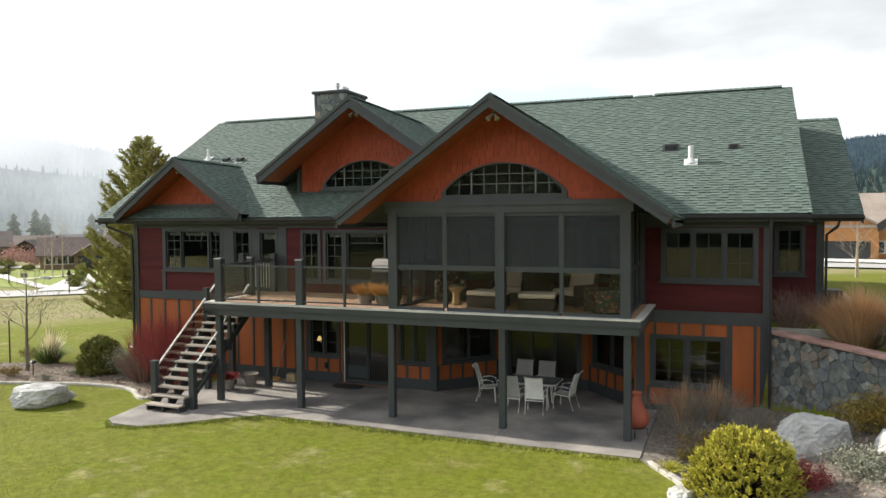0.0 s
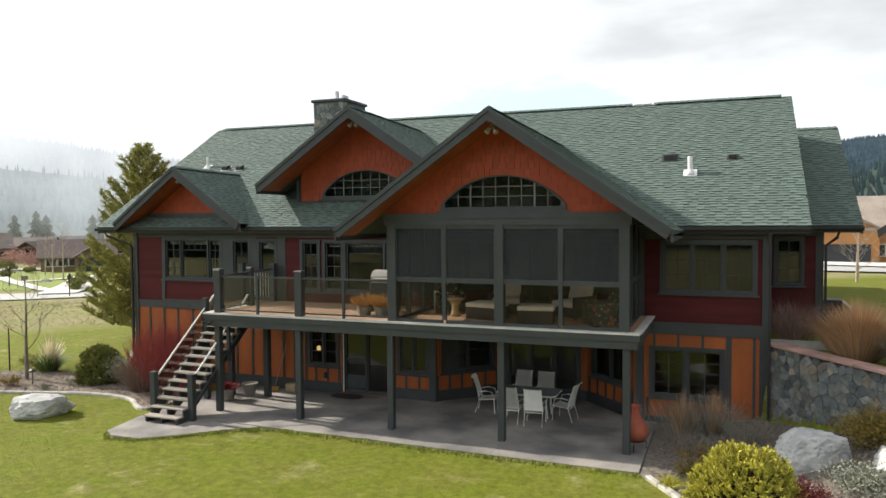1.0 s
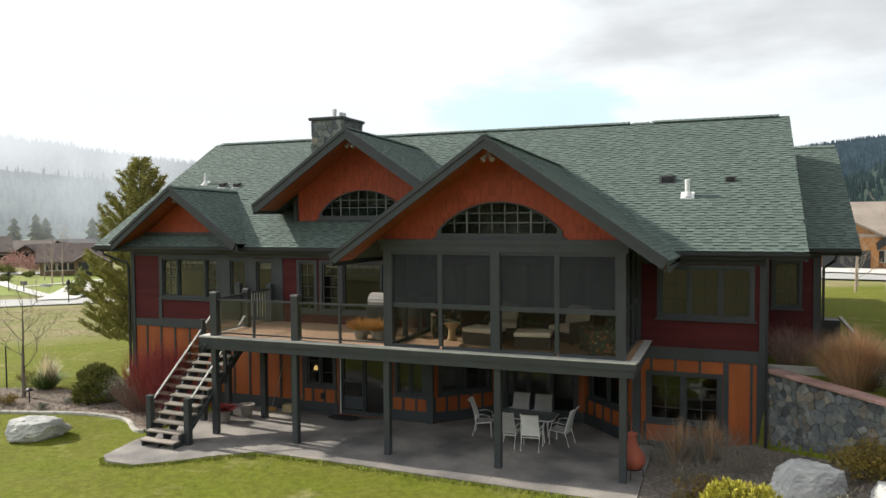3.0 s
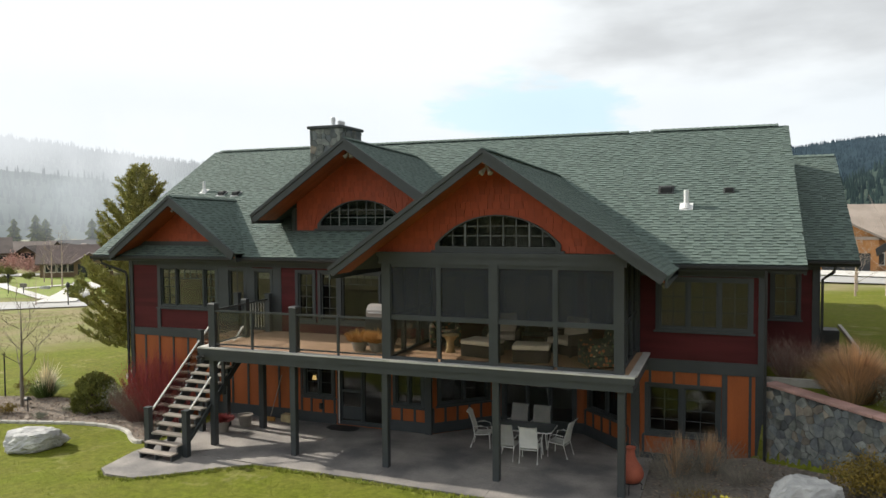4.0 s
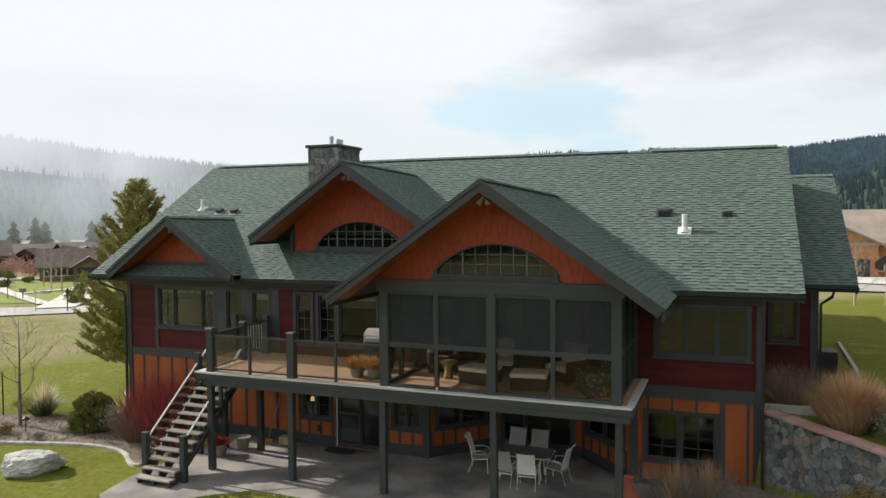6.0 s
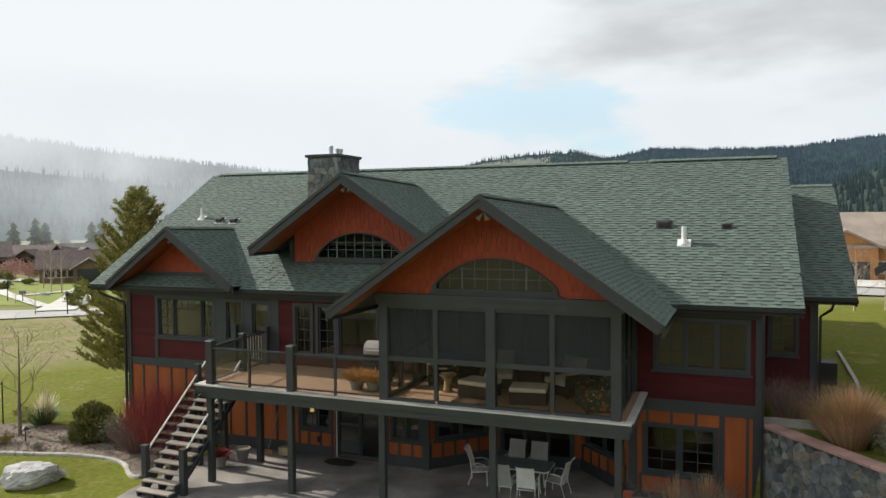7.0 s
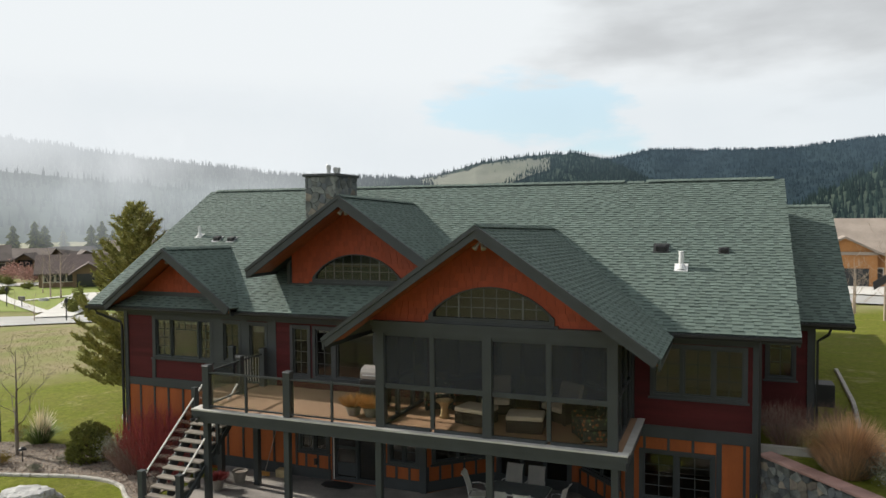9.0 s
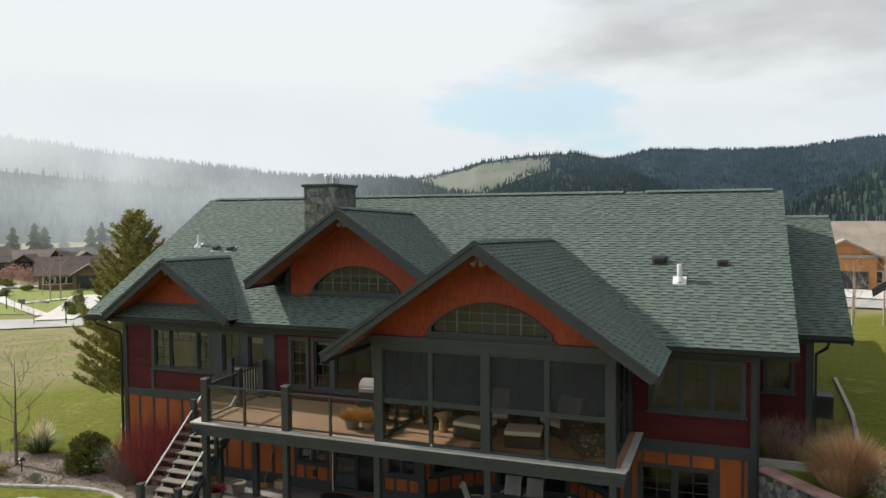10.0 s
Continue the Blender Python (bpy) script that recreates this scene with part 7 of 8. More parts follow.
TABLE = thing("patio_table", (-3.4, 20.2, 0), "rectangular patio table with grey glass top", "table")
bm = bmesh.new()
prism(bm, [(-4.25, 19.82), (-4.15, 19.72), (-2.65, 19.72), (-2.55, 19.82), (-2.55, 20.58), (-2.65, 20.68), (-4.15, 20.68), (-4.25, 20.58)], "z", 0.70, 0.715)
part("tabletop", bm, TABLEG, TABLE)
bm = bmesh.new()
for p in ([(-4.27, 19.81), (-4.16, 19.70), (-2.64, 19.70), (-2.53, 19.81), (-2.53, 20.59), (-2.64, 20.70), (-4.16, 20.70), (-4.27, 20.59)],):
    q = [(*a, 0.69) for a in p]
    tube(bm, q + [q[0]], [0.02] * (len(q) + 1), 6, False)
part("rim", bm, FRAMEW, TABLE)
for x, y in ((-4.0, 19.95), (-2.8, 19.95), (-2.8, 20.45), (-4.0, 20.45)):
    bm = bmesh.new()
    tube(bm, [(x, y, 0), (x * 0.93 - 0.238, y * 0.96 + 0.808, 0.4), (x, y, 0.69)], [0.02] * 3, 8)
    part("leg", bm, FRAMEW, TABLE)

CHIMINEA = thing("chiminea", (-0.13, 17.98, 0), "terracotta chiminea on a black iron stand beside the post", "chiminea")
bm = bmesh.new()
lathe(bm, [(0.10, 0.2), (0.24, 0.26), (0.31, 0.38), (0.32, 0.48), (0.27, 0.62), (0.17, 0.76), (0.115, 0.88), (0.10, 1.0), (0.115, 1.06), (0.135, 1.10), (0.10, 1.10), (0.085, 1.0)], 28, (-0.13, 17.98))
part("body", bm, TERRA, CHIMINEA, smooth=True)
bm = bmesh.new()
lathe(bm, [(0.22, 0.22), (0.235, 0.235), (0.22, 0.25)], 20, (-0.13, 17.98))
part("ring", bm, BLACK, CHIMINEA)
for k in range(3):
    a = k * 2.094 + 0.5
    bm = bmesh.new()
    c, s = math.cos(a), math.sin(a)
    tube(bm, [(-0.13 + c * 0.2, 17.98 + s * 0.2, 0.24), (-0.13 + c * 0.30, 17.98 + s * 0.30, 0.14), (-0.13 + c * 0.27, 17.98 + s * 0.27, 0.03), (-0.13 + c * 0.33, 17.98 + s * 0.33, 0.008)], [0.012] * 4, 6)
    part("leg", bm, BLACK, CHIMINEA)


def pot(x, y, z, r, h, material, label, fill=None, dry=None):
    t = thing("plant_pot", (x, y, z), label, "pot")
    bm = bmesh.new()
    lathe(bm, [(r * 0.68, z), (r * 0.95, z + h * 0.86), (r * 1.06, z + h * 0.87), (r * 1.06, z + h), (r * 0.93, z + h), (r * 0.9, z + h * 0.88)], 22, (x, y))
    part("pot", bm, material, t)
    bm = bmesh.new()
    lathe(bm, [(r * 0.88, z + h * 0.82), (r * 0.5, z + h * 0.885), (0.01, z + h * 0.9)], 14, (x, y))
    part("soil", bm, MULCH, t)
    if dry:
        rng = random.Random(round(x * 100))
        verts, faces = [], []
        for _ in range(420):
            a, q = rng.random() * 6.283, math.sqrt(rng.random())
            p = Vector((x + math.cos(a) * q * r * 0.8, y + math.sin(a) * q * r * 0.8, z + h * 0.88))
            e = p + Vector((math.cos(a) * q * r * 1.3, math.sin(a) * q * r * 1.3, dry * rng.uniform(0.5, 1.0) * (1 - 0.4 * q)))
            blade(verts, faces, p, e, 0.012, rng)
        raw("plant", verts, faces, fill, t, "stuff")
    return t


pot(-12.88, 18.72, 0, 0.21, 0.36, POTGREY, "grey clay pot with dead plant on the patio", REDTWIG, 0.35)
pot(-12.62, 19.5, 0, 0.24, 0.38, POTGREY, "empty grey clay pot by the stair post")
pot(-7.75, 18.3, DZ, 0.24, 0.27, POTGREY, "clay pot of dry golden grass on the deck", DRYPOT, 0.52)
pot(-7.2, 18.3, DZ, 0.24, 0.27, POTGREY, "clay pot of dry golden grass near the porch", DRYPOT, 0.52)

GRILL = thing("barbecue_grill", (-7.7, 19.3, DZ), "covered black barbecue grill with bright lid on the deck", "grill")
bm = bmesh.new()
soft_box(bm, -7.95, -7.15, 19.02, 19.58, DZ + 0.12, DZ + 0.86, 0.04)
part("cabinet", bm, BLACK, GRILL)
bm = bmesh.new()
prism(bm, [(19.02, DZ + 0.865), (19.58, DZ + 0.865), (19.58, DZ + 1.1), (19.48, DZ + 1.2), (19.3, DZ + 1.24), (19.12, DZ + 1.18), (19.02, DZ + 1.05)], "x", -7.92, -7.18)
bmesh.ops.bevel(bm, geom=bm.edges[:], offset=0.02, segments=2, affect="EDGES")
part("lid", bm, LAMPGREY, GRILL, "dull metal grill lid")
for x in (-7.88, -7.22):
    for y in (19.08, 19.52):
        bm = bmesh.new()
        box(bm, x - 0.03, x + 0.03, y - 0.03, y + 0.03, DZ - 0.004, DZ + 0.12)
        part("leg", bm, BLACK, GRILL)
bm = bmesh.new()
tube(bm, [(-7.8, 18.96, DZ + 1.0), (-7.3, 18.96, DZ + 1.0)], [0.015] * 2, 8)
part("handle", bm, METAL, GRILL)


def ottoman(x, y, w, d, turn, label):
    t = thing("ottoman", (0, 0, 0), label, "ottoman", "porch ottomans")
    bm = bmesh.new()
    soft_box(bm, -w / 2, w / 2, -d / 2, d / 2, 0.0, 0.32, 0.02)
    part("base", bm, WICKER, t)
    bm = bmesh.new()
    soft_box(bm, -w / 2 - 0.01, w / 2 + 0.01, -d / 2 - 0.01, d / 2 + 0.01, 0.323, 0.45, 0.045)
    part("cushion", bm, CREAM, t, smooth=True)
    t.matrix_basis = pose(x, y, DZ, 0, 0, turn)


ottoman(-4.2, 18.75, 0.95, 0.75, -12, "brown wicker ottoman with cream cushion on the porch")
ottoman(-2.75, 18.5, 0.95, 0.75, 8, "brown wicker ottoman with cream cushion")


def lounge(x, y, turn, cloth, label, w=0.8):
    """A deep armchair: wicker body, arms, seat and back cushions; it faces -y before turning."""
    body = cloth if cloth is FLORAL else WICKER
    t = thing("armchair", (0, 0, 0), label, "armchair", "porch armchairs")
    bm = bmesh.new()
    soft_box(bm, -w / 2 - 0.14, w / 2 + 0.14, -0.4, 0.42, 0.03, 0.30, 0.03)
    part("base", bm, body, t)
    for s in (-1, 1):
        bm = bmesh.new()
        soft_box(bm, s * (w / 2 + 0.07) - 0.07, s * (w / 2 + 0.07) + 0.07, -0.4, 0.42, 0.303, 0.60, 0.04)
        part("arm", bm, body, t)
    bm = bmesh.new()
    soft_box(bm, -w / 2, w / 2, -0.42, 0.28, 0.304, 0.46, 0.05)
    part("seat_cushion", bm, cloth, t, smooth=True)
    bm = bmesh.new()
    soft_box(bm, -w / 2, w / 2, 0.18, 0.36, 0.465, 0.98, 0.06)
    for v in bm.verts:
        v.co.y += (v.co.z - 0.46) * 0.28
    part("back_cushion", bm, cloth, t, smooth=True)
    bm = bmesh.new()
    soft_box(bm, -w / 2 - 0.05, w / 2 + 0.05, 0.37, 0.44, 0.303, 0.86, 0.02)
    for v in bm.verts:
        v.co.y += max(0, v.co.z - 0.46) * 0.28
    part("backrest", bm, WICKER, t)
    for sx in (-1, 1):
        for sy in (-0.36, 0.38):
            bm = bmesh.new()
            box(bm, sx * (w / 2 + 0.08) - 0.03, sx * (w / 2 + 0.08) + 0.03, sy - 0.03, sy + 0.03, 0, 0.03)
            part("foot", bm, BLACK, t)
    t.matrix_basis = pose(x, y, DZ, 0, 0, turn)


lounge(-4.0, 19.95, 12, CREAM, "brown wicker armchair with cream cushions")
lounge(-2.05, 19.75, -35, CREAM, "brown wicker armchair with cream cushions near the glass door")
lounge(-1.0, 18.45, -62, FLORAL, "armchair in dark floral cloth beside the screen", 0.72)
lounge(-5.75, 19.9, 25, FLORAL, "armchair in dark floral cloth at the porch's end", 0.62)
PED = thing("side_table", (-5.2, 18.9, DZ), "straw-coloured woven pedestal side table", "table")
bm = bmesh.new()
lathe(bm, [(0.15, DZ), (0.11, DZ + 0.1), (0.10, DZ + 0.3), (0.17, DZ + 0.42), (0.25, DZ + 0.46), (0.25, DZ + 0.50)], 22, (-5.2, 18.9))
part("pedestal", bm, mat("woven_straw", (0.42, 0.30, 0.15), 0.9, 0.35, 10, 80, 0.5), PED, smooth=True)

# door mat, broom, box and hose reel under the deck
bm = bmesh.new()
prism(bm, rounded([(-10.0, 20.05), (-8.95, 20.05), (-8.95, 20.6), (-10.0, 20.6)], 1), "z", 0.004, 0.022)
tagged(link("door_mat", bm, BLACK), "dark rubber door mat before the patio door", "mat")
BROOM = thing("broom", (-11.95, 20.45, 0), "broom leaning on the orange wall", "broom")
bm = bmesh.new()
tube(bm, [(-12.2, 20.3, 0.12), (-11.95, 20.64, 1.5)], [0.013] * 2, 8)
part("handle", bm, TREAD, BROOM)
bm = bmesh.new()
box(bm, -12.38, -12.04, 20.26, 20.34, 0.0, 0.13)
part("brush", bm, DRYPOT, BROOM)
BOXY = thing("planter_box", (-11.6, 20.4, 0), "small straw-coloured planter box under the window", "planter")
bm = bmesh.new()
soft_box(bm, -11.78, -11.42, 20.28, 20.56, 0, 0.26, 0.02)
part("box", bm, mat("straw_clay", (0.46, 0.37, 0.21), 0.85, 0.25, 5, 40, 0.3), BOXY)
OUTLET = thing("wall_outlet", (-10.45, 20.67, 0.55), "small dark outlet box on the orange panel", "outlet")
bm = bmesh.new()
soft_box(bm, -10.51, -10.41, 20.62, 20.7, 0.46, 0.66, 0.01)
part("cover", bm, BLACK, OUTLET)

# string of little lamps under the deck
CORDM = mat("dark_cord", (0.03, 0.03, 0.03), 0.6, 0.1)
CORD = thing("light_string", (-4.5, 17.75, 2.5), "sagging string of small unlit bulbs under the deck", "lights")
pts = [Vector((-5.6 + 2.6 * k / 24, 17.75, 2.52 - 0.22 * math.sin(math.pi * k / 24))) for k in range(25)]
bm = bmesh.new()
tube(bm, pts, [0.006] * 25, 5)
part("cord", bm, CORDM, CORD)
for k in range(1, 24, 2):
    bm = bmesh.new()
    bmesh.ops.create_icosphere(bm, subdivisions=1, radius=0.012)
    bmesh.ops.translate(bm, verts=bm.verts, vec=pts[k] - Z * 0.02)
    part("bulb", bm, LAMPGREY, CORD)

# a lit lamp behind the lower window
ROOMLAMP = thing("table_lamp", (-11.2, 21.5, 0.72), "small lit table lamp inside the lower room", "lamp")
bm = bmesh.new()
lathe(bm, [(0.07, 0.72), (0.015, 0.78), (0.015, 1.24)], 12, (-11.2, 21.5))
part("stand", bm, BLACK, ROOMLAMP)
GLOW = bpy.data.materials.new("lamp_shade_lit")
GLOW.use_nodes = True
GLOW.node_tree.nodes["Principled BSDF"].inputs["Emission Color"].default_value = (1.0, 0.62, 0.22, 1)
GLOW.node_tree.nodes["Principled BSDF"].inputs["Emission Strength"].default_value = 1.0
bm = bmesh.new()
lathe(bm, [(0.08, 1.22), (0.05, 1.36), (0.045, 1.36)], 16, (-11.2, 21.5))
part("shade", bm, GLOW, ROOMLAMP)
STAND = thing("side_cabinet", (-11.2, 21.5, 0), "dark wooden side cabinet under the lamp", "cabinet")
bm = bmesh.new()
soft_box(bm, -11.55, -10.85, 21.3, 21.7, -0.02, 0.72, 0.015)
part("body", bm, INFLOOR, STAND)

# path lamp and stake in the left bed
PATHLAMP = thing("path_lamp", (-21.85, 19.05, height(-21.85, 19.05)), "small dark mushroom path lamp in the mulch", "lamp")
bm = bmesh.new()
z = height(-21.85, 19.05)
tube(bm, [(-21.85, 19.05, z), (-21.85, 19.05, z + 0.5)], [0.02] * 2, 8)
part("stem", bm, BLACK, PATHLAMP)
bm = bmesh.new()
lathe(bm, [(0.14, z + 0.47), (0.12, z + 0.52), (0.03, z + 0.58)], 14, (-21.85, 19.05))
part("hood", bm, BLACK, PATHLAMP)
STAKE = thing("tree_stake", (-24.8, 20.45, height(-24.8, 20.45)), "thin dark tree stake standing in the bed", "stake")
bm = bmesh.new()
tube(bm, [(-24.8, 20.45, height(-24.8, 20.45) - 0.1), (-24.8, 20.45, 1.45)], [0.03, 0.025], 6)
part("pole", bm, BLACK, STAKE)
HVAC = thing("heat_pump", (5.25, 27.6, 2.0), "dark outdoor heat pump beside the wing", "heat pump")
bm = bmesh.new()
soft_box(bm, 4.85, 5.55, 27.2, 28.0, height(5.2, 27.6) - 0.1, height(5.2, 27.6) + 0.75, 0.03)
part("casing", bm, BLACK, HVAC)
edging("edging_side", [(5.35, 21.2), (5.85, 24.0), (6.2, 28.0), (6.4, 34.0)], "pale concrete edging beside the side lawn")


# ---- road, far houses, trees ----
def ribbon(name, line, width, lift, material, label, kind="structure"):
    pts = [Vector((x, y, 0)) for x, y in line]
    fine = []
    for i in range(len(pts) - 1):
        p0, p1, p2, p3 = pts[max(0, i - 1)], pts[i], pts[i + 1], pts[min(len(pts) - 1, i + 2)]
        for k in range(10):
            t = k / 10
            fine.append(0.5 * ((2 * p1) + (p2 - p0) * t + (2 * p0 - 5 * p1 + 4 * p2 - p3) * t * t + (3 * p1 - p0 - 3 * p2 + p3) * t ** 3))
    fine.append(pts[-1])
    bm = bmesh.new()
    rows = []
    for i, p in enumerate(fine):
        d = (fine[min(i + 1, len(fine) - 1)] - fine[max(i - 1, 0)]).normalized()
        s = Vector((-d.y, d.x, 0)) * width / 2
        rows.append([bm.verts.new((p + s * f).xy.to_3d() + Z * (height(*(p + s * f).xy) + lift)) for f in (-1, -0.5, 0, 0.5, 1)])
    for a, b in zip(rows, rows[1:]):
        for i in range(4):
            bm.faces.new((a[i], a[i + 1], b[i + 1], b[i]))
    return tagged(link(name, bm, material, smooth=True), label, "road", kind=kind)


CONC = mat("pale_concrete", (0.62, 0.61, 0.58), 0.9, 0.12, 0.4, 10, 0.1)
MOWN = mat("neighbour_lawn", (0.17, 0.23, 0.03), 0.95, 0.3, 0.3, 8, 0.3, second=(0.24, 0.26, 0.06))
ribbon("lawn_far", [(-140, 62), (-105, 78), (-80, 86), (-50, 96)], 34, 0.06, MOWN, "mown green lawns across the street")
ribbon("lawn_side", [(-40, 92), (0, 92), (40, 88)], 12, 0.06, MOWN, "mown verge across the street")
ribbon("road", [(70, 68), (40, 75), (13, 78), (-20, 80), (-45, 75), (-68, 63.5), (-90, 52), (-130, 34)], 9.5, 0.14, ASPHALT, "pale sunlit street curving past the lots")
ribbon("pavement", [(-140, 108), (-117, 91), (-101, 79.5), (-88, 72.5), (-78, 67.5)], 1.7, 0.2, CONC, "pale concrete pavement beside the street")
ribbon("garden_path", [(-93, 75.5), (-92, 80), (-91, 87)], 1.3, 0.2, CONC, "pale path across the far lawn")
ribbon("driveway_far", [(-72.5, 64), (-80, 74), (-92, 87.5)], 4.6, 0.26, CONC, "pale concrete driveway to a house")
ribbon("driveway_side", [(14, 82), (17, 90), (20, 97)], 14, 0.26, CONC, "pale concrete driveway before the garage")
ribbon("driveway_west", [(-136, 84), (-122, 92), (-113, 98)], 6, 0.24, CONC, "pale driveway across the street")

FARWALL = mat("brown_siding", (0.22, 0.15, 0.10), 0.8, 0.25, 0.6, 8, 0.1)
FARWALL2 = mat("grey_siding", (0.17, 0.165, 0.16), 0.8, 0.25, 0.6, 8, 0.1)
FARORANGE = mat("honey_siding", (0.42, 0.20, 0.075), 0.8, 0.25, 0.6, 8, 0.1)
FARROOF = mat("brown_roofing", (0.15, 0.125, 0.115), 0.9, 0.25, 0.5, 6, 0.2)
BROWNROOF = mat("dark_brown_roofing", (0.15, 0.115, 0.11), 0.9, 0.25, 0.5, 6, 0.2)
TANROOF = mat("tan_roofing", (0.33, 0.28, 0.24), 0.9, 0.25, 0.5, 6, 0.2)
DARKWIN = mat("dark_far_glass", (0.03, 0.035, 0.04), 0.15, 0.1)


def far_house(x, y, turn, w, d, h, rise, wallm, roofm, label, gable_w=6.0, garage=True, shift=None, pitch=0.62):
    """A neighbour's house: walls, a ridged roof with overhang, a front gable, windows and a garage door."""
    t = thing("neighbour_house", (0, 0, 0), label, "house")
    bm = bmesh.new()
    box(bm, -w / 2, w / 2, 0, d, -1.5, h)
    part("wall", bm, wallm, t)
    bm = bmesh.new()
    o = 0.7
    prism(bm, [(-o, h - 0.25), (d / 2, h + rise), (d + o, h - 0.25), (d + o, h - 0.02), (d / 2, h + rise + 0.25), (-o, h - 0.02)], "x", -w / 2 - o, w / 2 + o)
    part("roof", bm, roofm, t)
    bm = bmesh.new()
    gx, g = w * 0.18 if shift is None else shift, gable_w / 2
    prism(bm, [(gx - g, -1.5), (gx + g, -1.5), (gx + g, h), (gx, h + g * pitch), (gx - g, h)], "y", -2.2, d / 2)
    part("gable_wall", bm, wallm, t)
    for s in (-1, 1):
        bm = bmesh.new()
        e = g + 0.6
        prism(bm, [(gx, h + g * pitch + 0.02), (gx + s * e, h - 0.6 * pitch), (gx + s * e, h - 0.6 * pitch + 0.25), (gx, h + g * pitch + 0.27)], "y", -2.9, d / 2)
        part("roof", bm, roofm, t)
    if shift is not None:
        bm = bmesh.new()
        box(bm, gx - g - 0.05, gx + g + 0.05, -2.42, -2.2, h - 0.25, h + 0.1)
        part("beam", bm, roofm, t)
    for k, (wx, y0) in enumerate(((-w * 0.36, 0), (-w * 0.2, 0), (-w * 0.05, 0), (w * 0.42, 0))):
        bm = bmesh.new()
        box(bm, wx - 0.75, wx + 0.75, y0 - 0.05, y0, 1.0, 2.3)
        win = part("window", bm, DARKWIN, t)
        bm = bmesh.new()
        pierced(bm, wx - 0.87, wx + 0.87, 0.88, 2.42, y0 - 0.1, y0 - 0.001, [(wx - 0.75, wx + 0.75, 1.0, 2.3)], lambda u, q, z: (u, q, z))
        part("frame", bm, SHADE, win)
    bm = bmesh.new()
    box(bm, gx - g * 0.75, gx + g * 0.75, -2.26, -2.2, 0.0 if garage else 1.0, 2.4)
    part("garage_door" if garage else "window", bm, DARKWIN, t)
    z = height(x, y)
    t.matrix_basis = pose(x, y, z, 0, 0, turn)
    return t


far_house(19.5, 98, -4, 26, 12, 4.2, 3.7, FARORANGE, TANROOF, "honey-brown house with tan roof across the street", 6.6, shift=-4.6, pitch=0.5)
far_house(-104.5, 96.5, 46, 11.5, 9, 2.5, 2.8, FARWALL, BROWNROOF, "brown house with dark brown roof across the street", 5)
far_house(-150, 108, 52, 18, 11, 3.0, 3.0, FARWALL, FARROOF, "brown house with low dark roof across the street", 7)
far_house(-128, 140, 44, 20, 12, 3.0, 3.4, FARWALL, TANROOF, "tan-roofed house behind the street", 7, False)
far_house(-185, 128, 55, 20, 12, 3.0, 3.0, FARWALL2, FARROOF, "low grey house at the street's end", 7, False)
far_house(-90, 150, 35, 18, 11, 3.0, 3.4, FARWALL, FARROOF, "brown house among trees", 7, False)
for az, r, tn in ((-54.2, 204, 50), (-50.6, 198, 20), (-47.4, 206, 62)):
    hx, hy = polar(az, r)
    far_house(hx, hy, tn, 10, 8, 2.4, 2.3, FARWALL if tn < 52 else FARWALL2, FARROOF, "low brown house far down the valley", 4.5, False)
# the next-door house: its gable end faces the garden, the eave's tip reaching in
NEAR = thing("neighbour_house", (9.5, 45.3, 0.2), "next-door house with dark barge boards", "house")
bm = bmesh.new()
prism(bm, [(11.4, 0.2), (22.4, 0.2), (22.4, 5.7), (16.9, 9.6), (11.4, 5.7)], "y", 46.3, 58.0)
part("wall", bm, FARWALL, NEAR)
for sg in (-1, 1):
    bm = bmesh.new()
    prism(bm, [(16.9, 10.0), (16.9 + sg * 7.4, 4.75), (16.9 + sg * 7.4, 4.95), (16.9, 10.2)], "y", 45.4, 58.8)
    part("roof", bm, FARROOF, NEAR)
    bm = bmesh.new()
    prism(bm, [(16.9, 9.75), (16.9 + sg * 7.35, 4.5), (16.9 + sg * 7.42, 4.9), (16.9, 10.17)], "y", 45.3, 45.395)
    part("barge_board", bm, BLACK, NEAR)
NEAR.rotation_euler.z = radians(-27)


PALETWIG = mat("pale_twigs", (0.42, 0.34, 0.28), 0.9, 0.2)
for x, y, h, tr, sd in ((-92.2, 80.7, 7.6, 0.10, 31), (-90.9, 81.4, 8.2, 0.10, 32), (-71.7, 60.9, 3.8, 0.05, 33), (-85.2, 69.2, 2.6, 0.04, 37), (-112, 97, 6.5, 0.1, 36), (-100, 86, 5.5, 0.08, 38)):
    bare_tree("street_tree", x, y, h, "bare pale street tree on a lawn", PALETWIG, sd, tr, None, 0.75, 5, 0.2, "street trees")
for x, y, h, sd in ((10.7, 60.4, 5.2, 41), (12.9, 61.6, 7.0, 42), (11.6, 66, 4.2, 43)):
    bare_tree("birch", x, y, h, "bare pale birch with rusty twigs beside the street", PALETWIG, sd, 0.07, None, 0.75, 5, 0.2, "birches")
for x, y, w, h in ((-76.2, 70.6, 2.6, 2.4), (-78.2, 73.2, 2.4, 3.3), (-74.4, 68.6, 1.2, 1.2), (-121, 95, 3.0, 2.0), (-118, 94, 2.2, 1.6), (-106, 84, 1.8, 1.3), (-104, 82, 1.4, 1.0), (-109, 90.5, 2.0, 1.2)):
    leafy("garden_bush", x, y, h, w, DARKMUGO, "rounded dark green garden bush across the street", 900, 0.24, seed=int(w * 100))
BLOSSOM = leafmat("rosy_budding_twigs", (0.48, 0.29, 0.25), (0.36, 0.23, 0.20))
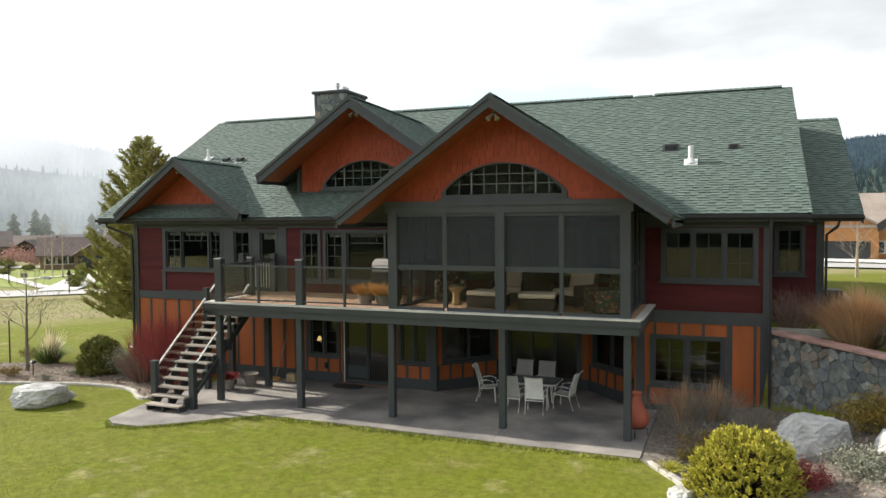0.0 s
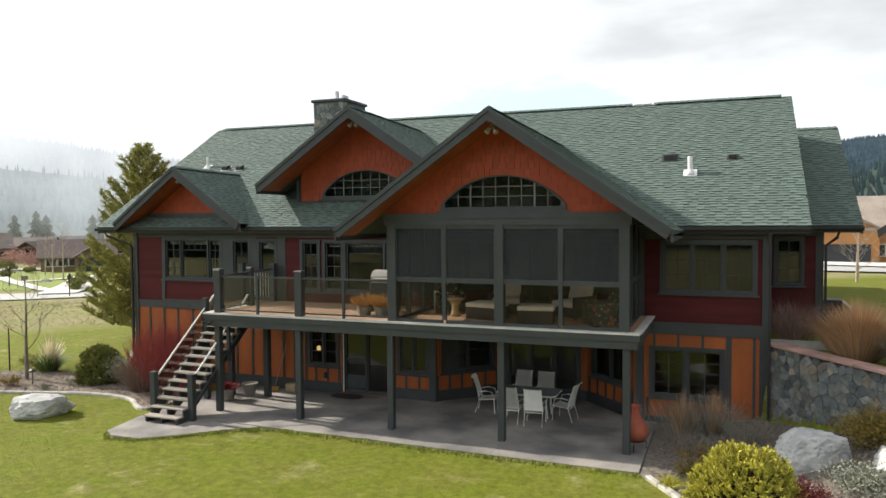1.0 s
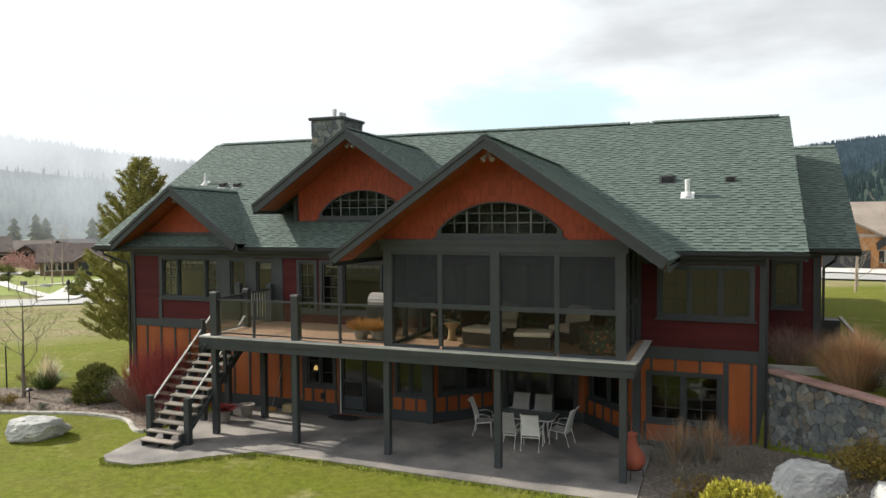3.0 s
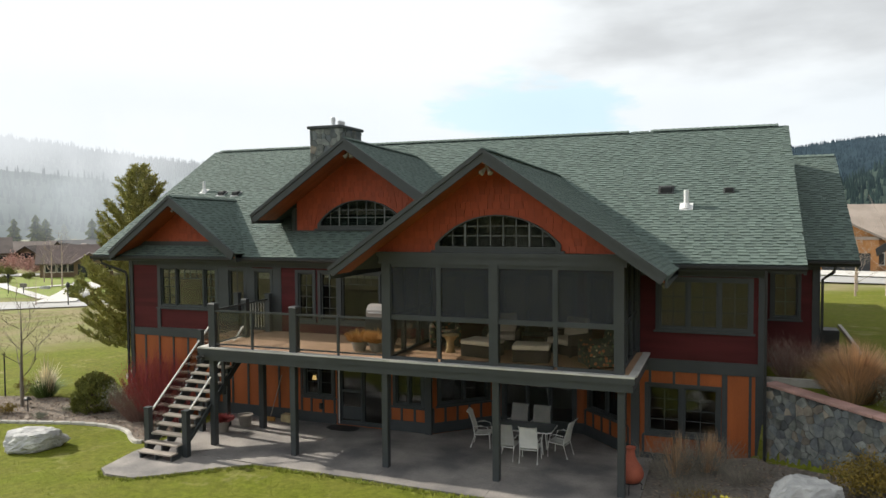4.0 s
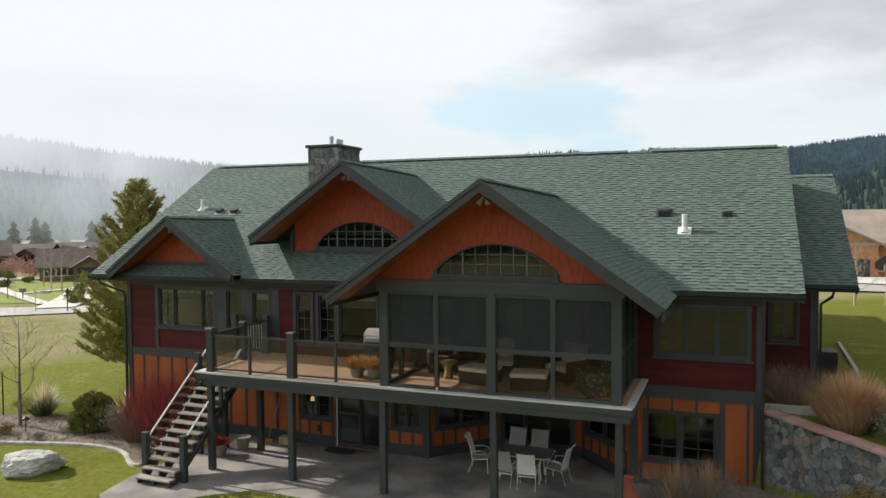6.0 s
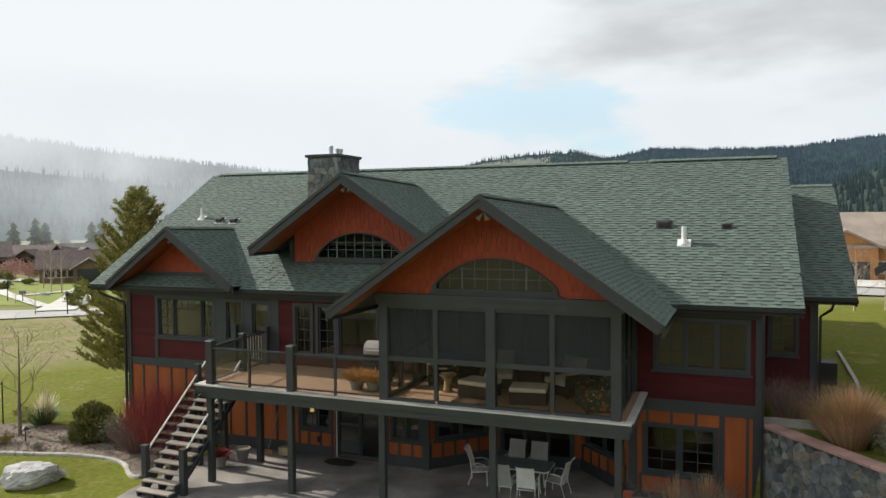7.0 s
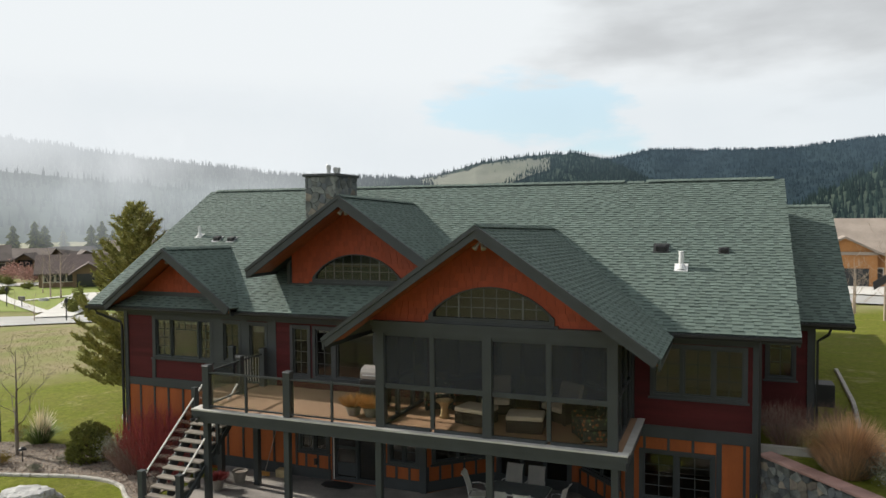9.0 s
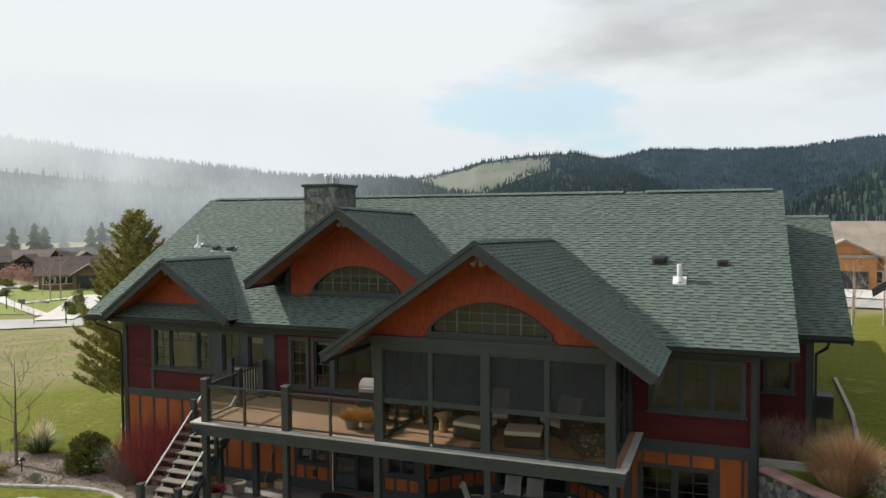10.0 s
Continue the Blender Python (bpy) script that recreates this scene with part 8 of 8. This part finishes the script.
for x, y, h, w in ((-123, 99, 4.2, 6.5), (-117.5, 98, 3.6, 5.0)):
    leafy("garden_bush", x, y, h, w, BLOSSOM, "large rosy bare garden bush across the street", 1300, 0.3, seed=int(h * 10))
leafy("garden_bush", -115, 103, 3.8, 4.5, JUNIPER, "yellow-brown budding bush by the far houses", 1200, 0.3, seed=78)
boulder("boulder", -90.3, 77.9, height(-90.3, 77.9) + 0.1, 0.9, 0.6, 0.5, 20, 23, "small grey boulder on the far lawn")
MAILBOX = thing("mailbox", (-86.0, 70.9, height(-86.0, 70.9)), "grey mailbox cluster on a post beside the street", "mailbox")
bm = bmesh.new()
tube(bm, [(-86.0, 70.9, height(-86.0, 70.9) - 0.1), (-86.0, 70.9, height(-86.0, 70.9) + 1.0)], [0.06, 0.06], 6)
part("post", bm, BLACK, MAILBOX)
bm = bmesh.new()
foot = height(-86.0, 70.9)
box(bm, -86.45, -85.55, 70.7, 71.1, foot + 1.0, foot + 1.55)
bmesh.ops.bevel(bm, geom=bm.edges[:], offset=0.04, segments=1, affect="EDGES")
part("box", bm, FARWALL2, MAILBOX)


def street_lamp(x, y):
    z = height(x, y)
    t = thing("street_lamp", (x, y, z), "short black street lamp post", "lamp", "street lamps")
    bm = bmesh.new()
    tube(bm, [(x, y, z), (x, y, z + 2.1)], [0.07, 0.05], 8)
    part("post", bm, BLACK, t)
    bm = bmesh.new()
    lathe(bm, [(0.08, z + 2.1), (0.2, z + 2.2), (0.22, z + 2.5), (0.26, z + 2.52), (0.05, z + 2.75)], 10, (x, y))
    part("lantern", bm, BLACK, t)


street_lamp(-67.9, 61.9)
street_lamp(-89.2, 71.2)


def tall_conifer(x, y, h, seed, label="tall dark conifer standing in the valley"):
    rng = random.Random(seed)
    z = height(x, y)
    t = thing("conifer", (x, y, z), label, "tree", "valley conifers")
    bm = bmesh.new()
    tube(bm, [(x, y, z - 0.3), (x, y, z + h * 0.95)], [h * 0.018, 0.03], 6)
    part("trunk", bm, PINEBARK, t)
    verts, faces = [], []
    for _ in range(1100):
        f = rng.random() ** 0.8
        a = rng.random() * 6.283
        r = h * 0.25 * (1 - f) ** 0.6 * rng.uniform(0.3, 1.25) * (0.75 + 0.35 * math.sin(f * 31 + seed + a * 2)) + 0.1
        p = Vector((x + math.cos(a) * r * 0.4, y + math.sin(a) * r * 0.4, z + h * (0.08 + 0.9 * f)))
        q = p + Vector((math.cos(a) * r * 0.7, math.sin(a) * r * 0.7, -0.25 * r))
        blade(verts, faces, p, q, h * 0.022, rng)
    raw("crown", verts, faces, DARKMUGO, t, "stuff")


for k, (az, r, h) in enumerate(((-53.6, 211, 13.5), (-52.6, 213, 11), (-51.2, 211, 10.5), (-49.9, 212, 11.5), (-49.3, 213, 10.5), (-46.4, 212, 10.5), (-45.7, 213, 11.5), (-45.0, 213, 9), (-43.8, 213, 9), (-48.2, 240, 9))):
    px, py = polar(az, r)
    tall_conifer(px, py, h, 50 + k)
